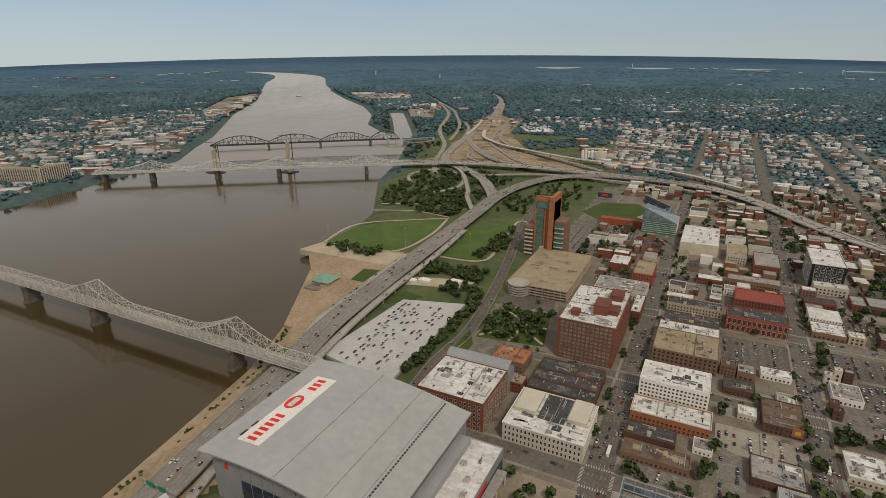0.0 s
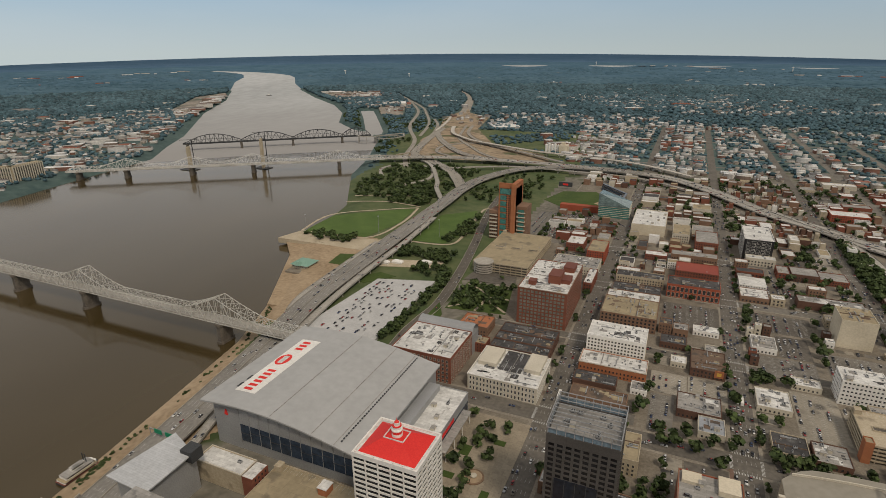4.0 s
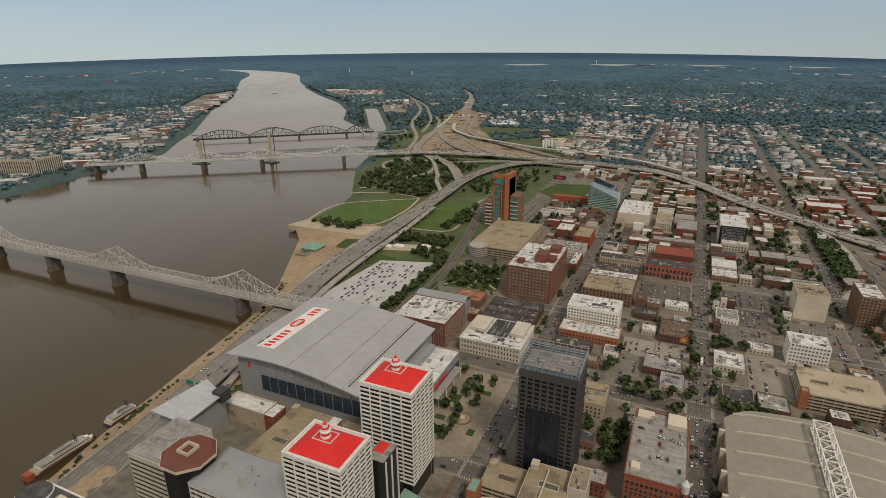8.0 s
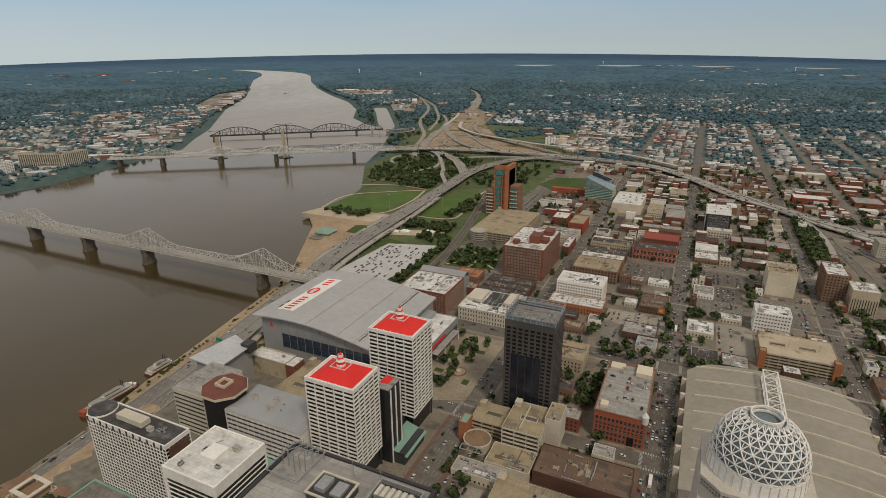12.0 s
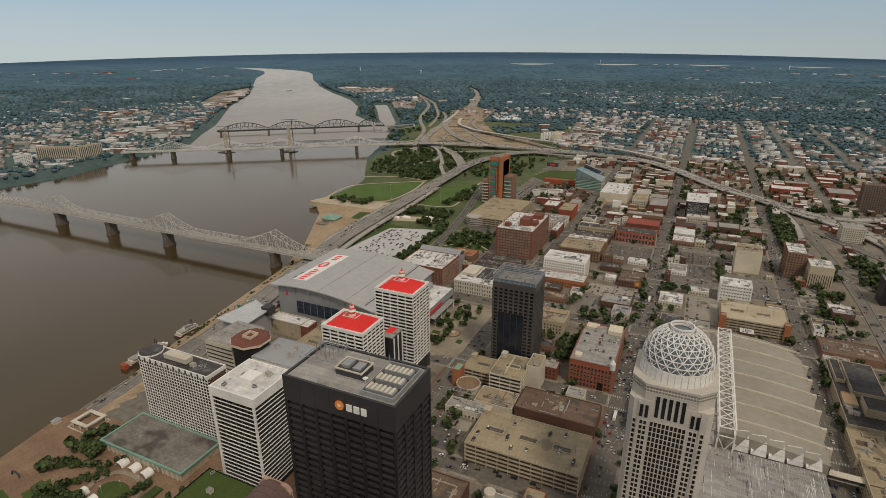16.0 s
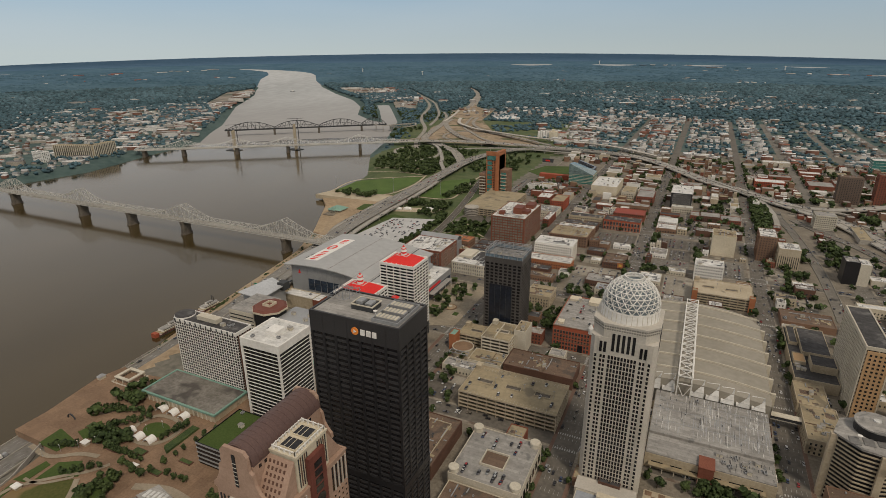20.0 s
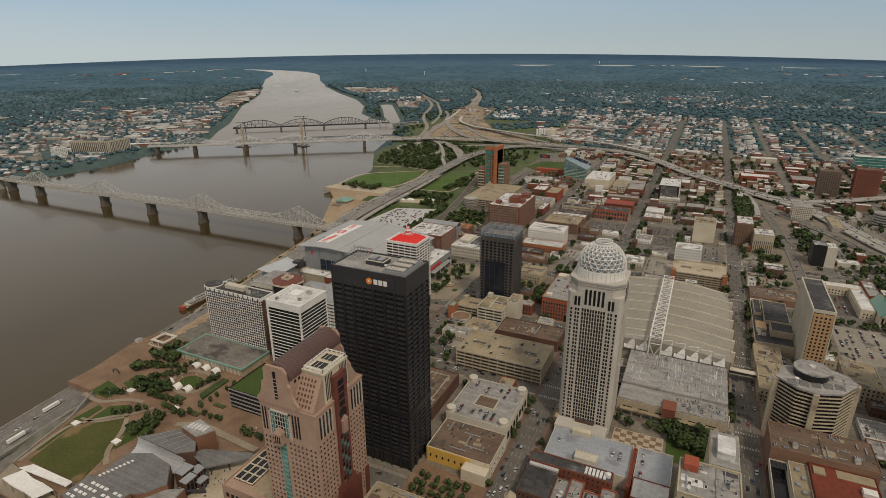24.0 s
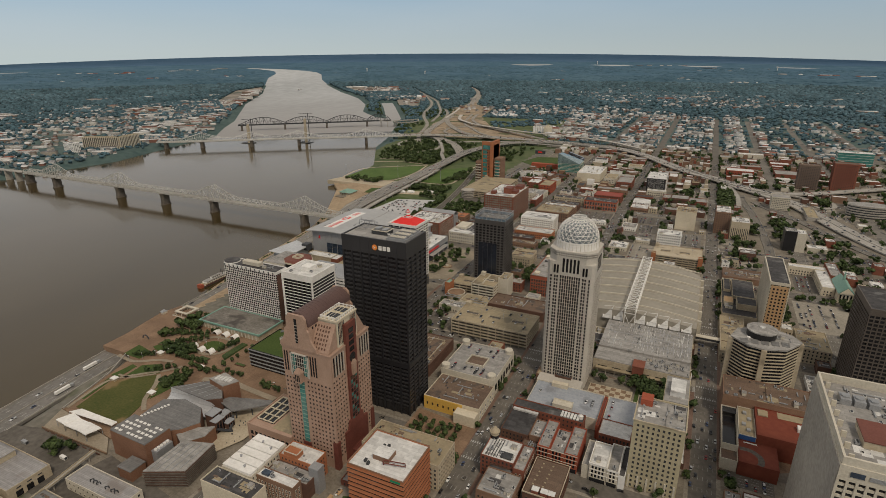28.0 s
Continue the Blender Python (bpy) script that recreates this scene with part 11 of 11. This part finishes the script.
blobs = [blob(k) for k in range(6)]
rs_ = np.random.RandomState(5)
n = 60000
bear = np.radians(rs_.uniform(-20, 70, n))
dist = np.sqrt(rs_.uniform(1300.0 ** 2, 5200.0 ** 2, n))
fx, fy = EYE[0] - dist * np.sin(bear), EYE[1] + dist * np.cos(bear)
fside = river_side(fx, fy)
east_town = (fx > -420) & (fy > 1440) & (fy < 2540 - 0.25 * np.abs(fx - 300)) & (fx < 1400)
core = (fx > -330) & (fy < 1500)
works = shore(fx, fy, EARTH) < 12
verge = (fx < -260) & (fx > -960) & (fy > 1330) & (fy < 2100) & ~works
shore_town = (fx < -1450) & (dist < 3300)
keep = (fside > 30) & ~core
in_gap = np.sin(fx * 0.021 + 1.1) + np.sin(fy * 0.017 + fx * 0.006) < -0.4
keep &= ~(east_town & (rs_.uniform(size=n) > np.where(in_gap, 0.95, 0.36)))
keep &= ~works
keep &= ~((fx > -780) & (fy < 1400))
clump = np.sin(fx * 0.011 + 1.3 * np.sin(fy * 0.008)) + np.sin(fy * 0.013 + 1.7 * np.sin(fx * 0.007))
keep &= ~(shore_town & (clump < -1.45))
keep &= ~(shore_town & (fside < 760) & ((clump < -0.5) | (rs_.uniform(size=n) > 0.85)))
keep &= ~(verge & (clump < 0.35))
keep &= ~((dist < 2000) & ~shore_town & ~east_town & (rs_.uniform(size=n) > 0.5))
for line, width in ROAD_PLAN:
    for (ax, ay, _), (cx, cy, _) in zip(line, line[1:]):
        if ay > 1000:
            dx, dy = cx - ax, cy - ay
            t = np.clip(((fx - ax) * dx + (fy - ay) * dy) / (dx * dx + dy * dy + 1e-6), 0, 1)
            keep &= np.hypot(fx - ax - t * dx, fy - ay - t * dy) > width / 2 + 11
for ax, aw in xs:
    keep &= ~((np.abs(fx - ax) < aw / 2 + 4) & (fy < 2500))
YARDS = ([(-2210, 1930), (-2300, 2130), (-3040, 3120), (-3300, 3380), (-3180, 2980), (-2640, 2300)], [(-2700, 3700), (-2150, 3180), (-1900, 3360), (-2200, 3800)], [(-1600, 2760), (-1400, 2440), (-1280, 2440), (-1470, 2840)])
for outline in YARDS:
    keep &= shore(fx, fy, outline) > 8
woods = []
for x, y, d_, c_ in zip(fx[keep], fy[keep], dist[keep], clump[keep]):
    s = rng.uniform(4.5, 8.0) * (1 + max(0, d_ - 2200) / 2400)
    woods.append((distant(x, y, -0.5), (s, s, s * rng.uniform(0.75, 1.1)), rng.uniform(0, 6.28), rng.randrange(6)))
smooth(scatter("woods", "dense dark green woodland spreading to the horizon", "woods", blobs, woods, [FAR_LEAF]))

# woods beyond, in wide low masses, in the haze-tinted backdrop colour
n = 11000
bear = np.radians(rs_.uniform(-20, 70, n))
dist = rs_.uniform(5100.0, 11000.0, n)
fx, fy = EYE[0] - dist * np.sin(bear), EYE[1] + dist * np.cos(bear)
fside = river_side(fx, fy)
clump = np.sin(fx * 0.0031 + 1.3 * np.sin(fy * 0.0021)) + np.sin(fy * 0.0035 + 1.7 * np.sin(fx * 0.0019))
beyond = []
for x, y, d_, sd, c_ in zip(fx, fy, dist, fside, clump):
    if sd > 70 and c_ > -1.2:
        p = distant(x, y, -3 - float(falling(x, y, d_)))
        k = math.hypot(p[0] - EYE[0], p[1] - EYE[1]) / d_
        w = rng.uniform(20, 55) * k
        beyond.append((p, (w, w * max(0.02, math.exp(-(d_ - NEAR) / SPAN) / k), rng.uniform(4, 8) * k), math.atan2(-(x - EYE[0]), y - EYE[1]), rng.randrange(6)))
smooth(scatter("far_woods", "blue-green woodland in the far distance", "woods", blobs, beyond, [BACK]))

# far houses and sheds
hv = np.array([(-1, -1, 0), (1, -1, 0), (1, 1, 0), (-1, 1, 0), (-1, -1, 1), (1, -1, 1), (1, 1, 1), (-1, 1, 1)], float)
wall_shape = (hv, np.array([(0, 1, 5, 4), (1, 2, 6, 5), (2, 3, 7, 6), (3, 0, 4, 7)]), np.zeros(4, int))
gable = np.array([(-1.1, -1.1, 0.97), (1.1, -1.1, 0.97), (1.1, 1.1, 0.97), (-1.1, 1.1, 0.97), (-1.1, 0, 1.5), (1.1, 0, 1.5), (-1.1, 0.001, 1.5), (1.1, 0.001, 1.5)])
gable_shape = (gable, np.array([(0, 1, 5, 4), (3, 6, 7, 2), (0, 4, 6, 3), (1, 2, 7, 5), (4, 5, 7, 6)]), np.zeros(5, int))
flat = np.array([(-1, -1, 1), (1, -1, 1), (1, 1, 1), (-1, 1, 1), (-1, -1, 1.06), (1, -1, 1.06), (1, 1, 1.06), (-1, 1, 1.06)])
flat_shape = (flat, np.array([(4, 5, 6, 7), (0, 1, 5, 4), (1, 2, 6, 5), (2, 3, 7, 6), (3, 0, 4, 7)]), np.zeros(5, int))
walls_, roofs_, sheds_ = [], [], []


def house(x, y, w, d, h, turn, pitched):
    p = distant(x, y, 0)
    k = math.hypot(p[0] - EYE[0], p[1] - EYE[1]) / math.hypot(x - EYE[0], y - EYE[1])
    w, d, h = w * k, d * k, h * k
    walls_.append((p, (w / 2, d / 2, h), turn, 0))
    (roofs_ if pitched else sheds_).append((p, (w / 2, d / 2, h), turn, 0))


for gxx in np.arange(-360, 1450, 33.0):
    for gyy in np.arange(1500, 2800, 24.0):
        gap = math.sin(gxx * 0.021 + 1.1) + math.sin(gyy * 0.017 + gxx * 0.006)
        if any(abs(gxx - a) < 17 for a, _ in xs) or any(abs(gyy - a) < 12 for a, _ in ys) or rng.random() < (0.12 if gap > -0.6 else 0.62):
            continue
        if gyy > 2540 - 0.25 * abs(gxx - 300) or (gxx < -250 and gyy > 1500 and float(shore(np.array([gxx]), np.array([gyy]), EARTH)[0]) < 40) or (gxx < -100 and gyy < 1560) or abs(gxx - (-75)) + abs(gyy - 1430) < 90:
            continue
        if gxx > 330 and gyy > 1700 and rng.random() < 0.55:
            continue
        big = rng.random() < ((0.6 if gap > 0.3 else 0.35) if gxx < 450 else 0.2)
        if big:
            house(gxx + rng.uniform(-4, 4), gyy + rng.uniform(-5, 5), rng.uniform(16, 38), rng.uniform(11, 26), rng.uniform(4, 12), 0, False)
            if rng.random() < 0.5:
                house(gxx + rng.uniform(-9, 9), gyy + rng.uniform(-9, 9), rng.uniform(7, 14), rng.uniform(7, 12), rng.uniform(6, 14), 0, False)
        else:
            for e in (-9, 9):
                if rng.random() < 0.8:
                    house(gxx + e + rng.uniform(-3, 3), gyy + rng.uniform(-5, 5), rng.uniform(7, 12), rng.uniform(9, 16), rng.uniform(4, 7), rng.choice((0, math.pi / 2)), True)
for gxx in np.arange(650, 1450, 34.0):
    for gyy in np.arange(350, 1500, 30.0):
        if clear(gxx - 14, gyy - 12, gxx + 14, gyy + 12) and rng.random() < 0.75 and not any(abs(gyy - a) < 13 for a, _ in ys) and not any(abs(gxx - a) < 16 for a, _ in xs):
            house(gxx, gyy, rng.uniform(12, 28), rng.uniform(12, 22), rng.uniform(5, 12), 0, rng.random() < 0.4)
count = 0
while count < 1500:
    b, d_ = math.radians(rng.uniform(36, 72)), math.sqrt(rng.uniform(1250 ** 2, 3600 ** 2))
    x, y = EYE[0] - d_ * math.sin(b), EYE[1] + d_ * math.cos(b)
    inland = bank_side(x, y)
    if x > -1430 or inland < 45 or (inland > 820 and rng.random() < 0.72):
        count += 0.2
        continue
    count += 1
    if rng.random() < (0.22 if inland < 520 else 0.06):
        house(x, y, rng.uniform(18, 56), rng.uniform(14, 30), rng.uniform(5, 13), 0.62, False)
    else:
        house(x, y, rng.uniform(9, 16), rng.uniform(8, 13), rng.uniform(4, 8), 0.62 + rng.choice((0, math.pi / 2)), True)
for _ in range(2600):
    b, d_ = math.radians(rng.uniform(-18, 34)), rng.uniform(2500, 4900)
    x, y = EYE[0] - d_ * math.sin(b), EYE[1] + d_ * math.cos(b)
    if bank_side(x, y) > 60 and math.sin(x * 0.003 + 2) + math.sin(y * 0.004 + x * 0.002) > 0.1:
        house(x, y, rng.uniform(10, 22), rng.uniform(9, 16), rng.uniform(7, 11), rng.uniform(0, 3), True)
for _ in range(90):
    b, d_ = math.radians(rng.uniform(-20, 70)), rng.uniform(3000, 5200)
    x, y = EYE[0] - d_ * math.sin(b), EYE[1] + d_ * math.cos(b)
    if bank_side(x, y) > 150:
        house(x, y, rng.uniform(24, 100), rng.uniform(22, 50), rng.uniform(9, 16), math.radians(25) + rng.uniform(-0.4, 0.4), False)
for _ in range(46):
    t = rng.random()
    x, y = -2150 + (-2950 + 2150) * t + rng.uniform(-130, -30), 2050 + (3050 - 2050) * t + rng.uniform(-60, 60)
    if bank_side(x, y) > 25:
        house(x, y, rng.uniform(20, 90), rng.uniform(14, 30), rng.uniform(8, 18), 0.9, False)
YARD_EARTH = surface("yard_earth", (0.17, 0.15, 0.125), (0.33, 0.295, 0.25), 0.95, big=0.012, small=0.05, stain=((0.10, 0.11, 0.085), 0.008, 0.56))


def yard(name, pts, label):
    setting(name, Mesh().poly([distant(x, y, 2.0) for x, y in (pts if sum(a[0] * b[1] - b[0] * a[1] for a, b in zip(pts, pts[1:] + pts[:1])) > 0 else pts[::-1])]), YARD_EARTH, label, "yard")


yard("ground_yard", YARDS[0], "bare earth boat yard along the far bank")
yard("ground_works", YARDS[1], "bare earth works yard by the river")
yard("ground_marina", YARDS[2], "sandy marina yard beside the creek")
for _ in range(40):
    x, y = rng.uniform(-2650, -1950), rng.uniform(3250, 3780)
    if bank_side(x, y) > 40:
        house(x, y, rng.uniform(20, 70), rng.uniform(15, 34), rng.uniform(6, 14), 0.3, False)
for x, y, w, d in ((-1530, 2930, 30, 150), (-1480, 2900, 24, 120), (-2420, 3560, 90, 90), (-380, 1783, 60, 30), (-460, 1973, 40, 24), (-420, 1830, 24, 24), (-330, 1740, 40, 30), (-700, 2230, 110, 160)):
    house(x, y, w, d, 16 if w < 100 else 6, 0.5, False)
# long pale factory halls near the skyline
halls = []
for x, y, w in ((-8900, 4900, 420), (-8300, 5150, 600), (-7700, 5330, 300), (-7900, 6150, 500), (-7900, 6700, 400), (-8050, 7300, 400), (1400, 7900, 420), (1850, 7850, 320), (-676, 11800, 600), (-400, 12000, 300), (671, 10500, 600), (900, 10300, 300), (300, 9000, 260), (-5200, 5000, 200), (-5600, 4200, 260), (-6200, 3600, 240), (2600, 7000, 300), (-100, 6200, 160), (-1300, 5600, 160), (500, 5600, 140)):
    for e in [rng.uniform(-0.5, 0.5) for _ in range(rng.choice((2, 3, 4, 6)))]:
        a_ = math.atan2(y + 130, x - 75) - math.pi / 2
        out = rng.uniform(-160, 160)
        hx, hy = x + e * w * 1.7 * math.cos(a_) - out * math.sin(a_), y + e * w * 1.7 * math.sin(a_) + out * math.cos(a_)
        p = distant(hx, hy, 1 - float(falling(hx, hy, math.hypot(hx - EYE[0], hy - EYE[1]))))
        k = math.hypot(p[0] - EYE[0], p[1] - EYE[1]) / math.hypot(hx - EYE[0], hy - EYE[1])
        halls.append((p, (w * 0.5 * k * rng.uniform(0.05, 0.32), w * 0.04 * k, rng.uniform(4, 10) * k), a_, 0))
closed = (hv, np.array([(0, 1, 5, 4), (1, 2, 6, 5), (2, 3, 7, 6), (3, 0, 4, 7), (4, 5, 6, 7)]), np.zeros(5, int))
scatter("far_factory_halls", "long white factory halls near the skyline", "factories", [closed], halls, [SHED_ROOFS])
for x, y, hgt in ((-3202, 6289, 42), (-1949, 12000, 62), (-4500, 6900, 46), (1100, 9000, 56)):
    sx, sy, sz = distant(x, y, 0)
    wt = thing("water_tower", "pale far water tower above the woods", "water tower", (sx, sy, sz))
    k_ = math.hypot(sx - 75, sy + 130) / math.hypot(x - 75, y + 130)
    part("stem", Mesh().cyl(sx, sy, sz, sz + hgt * 0.7 * k_, 5 * k_, n=10), WHITE, wt)
    part("tank", Mesh().cyl(sx, sy, sz + hgt * 0.72 * k_, sz + hgt * 0.86 * k_, 9 * k_, 13 * k_, n=14).cyl(sx, sy, sz + hgt * 0.86 * k_, sz + hgt * k_, 13 * k_, 5 * k_, n=14), WHITE, wt)
scatter("far_house_walls", "walls of far small houses and sheds", "houses", [wall_shape], walls_, [HOUSE_WALLS])
scatter("far_house_roofs", "roofs of far small houses and sheds", "houses", [gable_shape], roofs_, [HOUSE_ROOFS])
scatter("far_shed_roofs", "pale flat roofs of far sheds and shops", "sheds", [flat_shape], sheds_, [SHED_ROOFS])
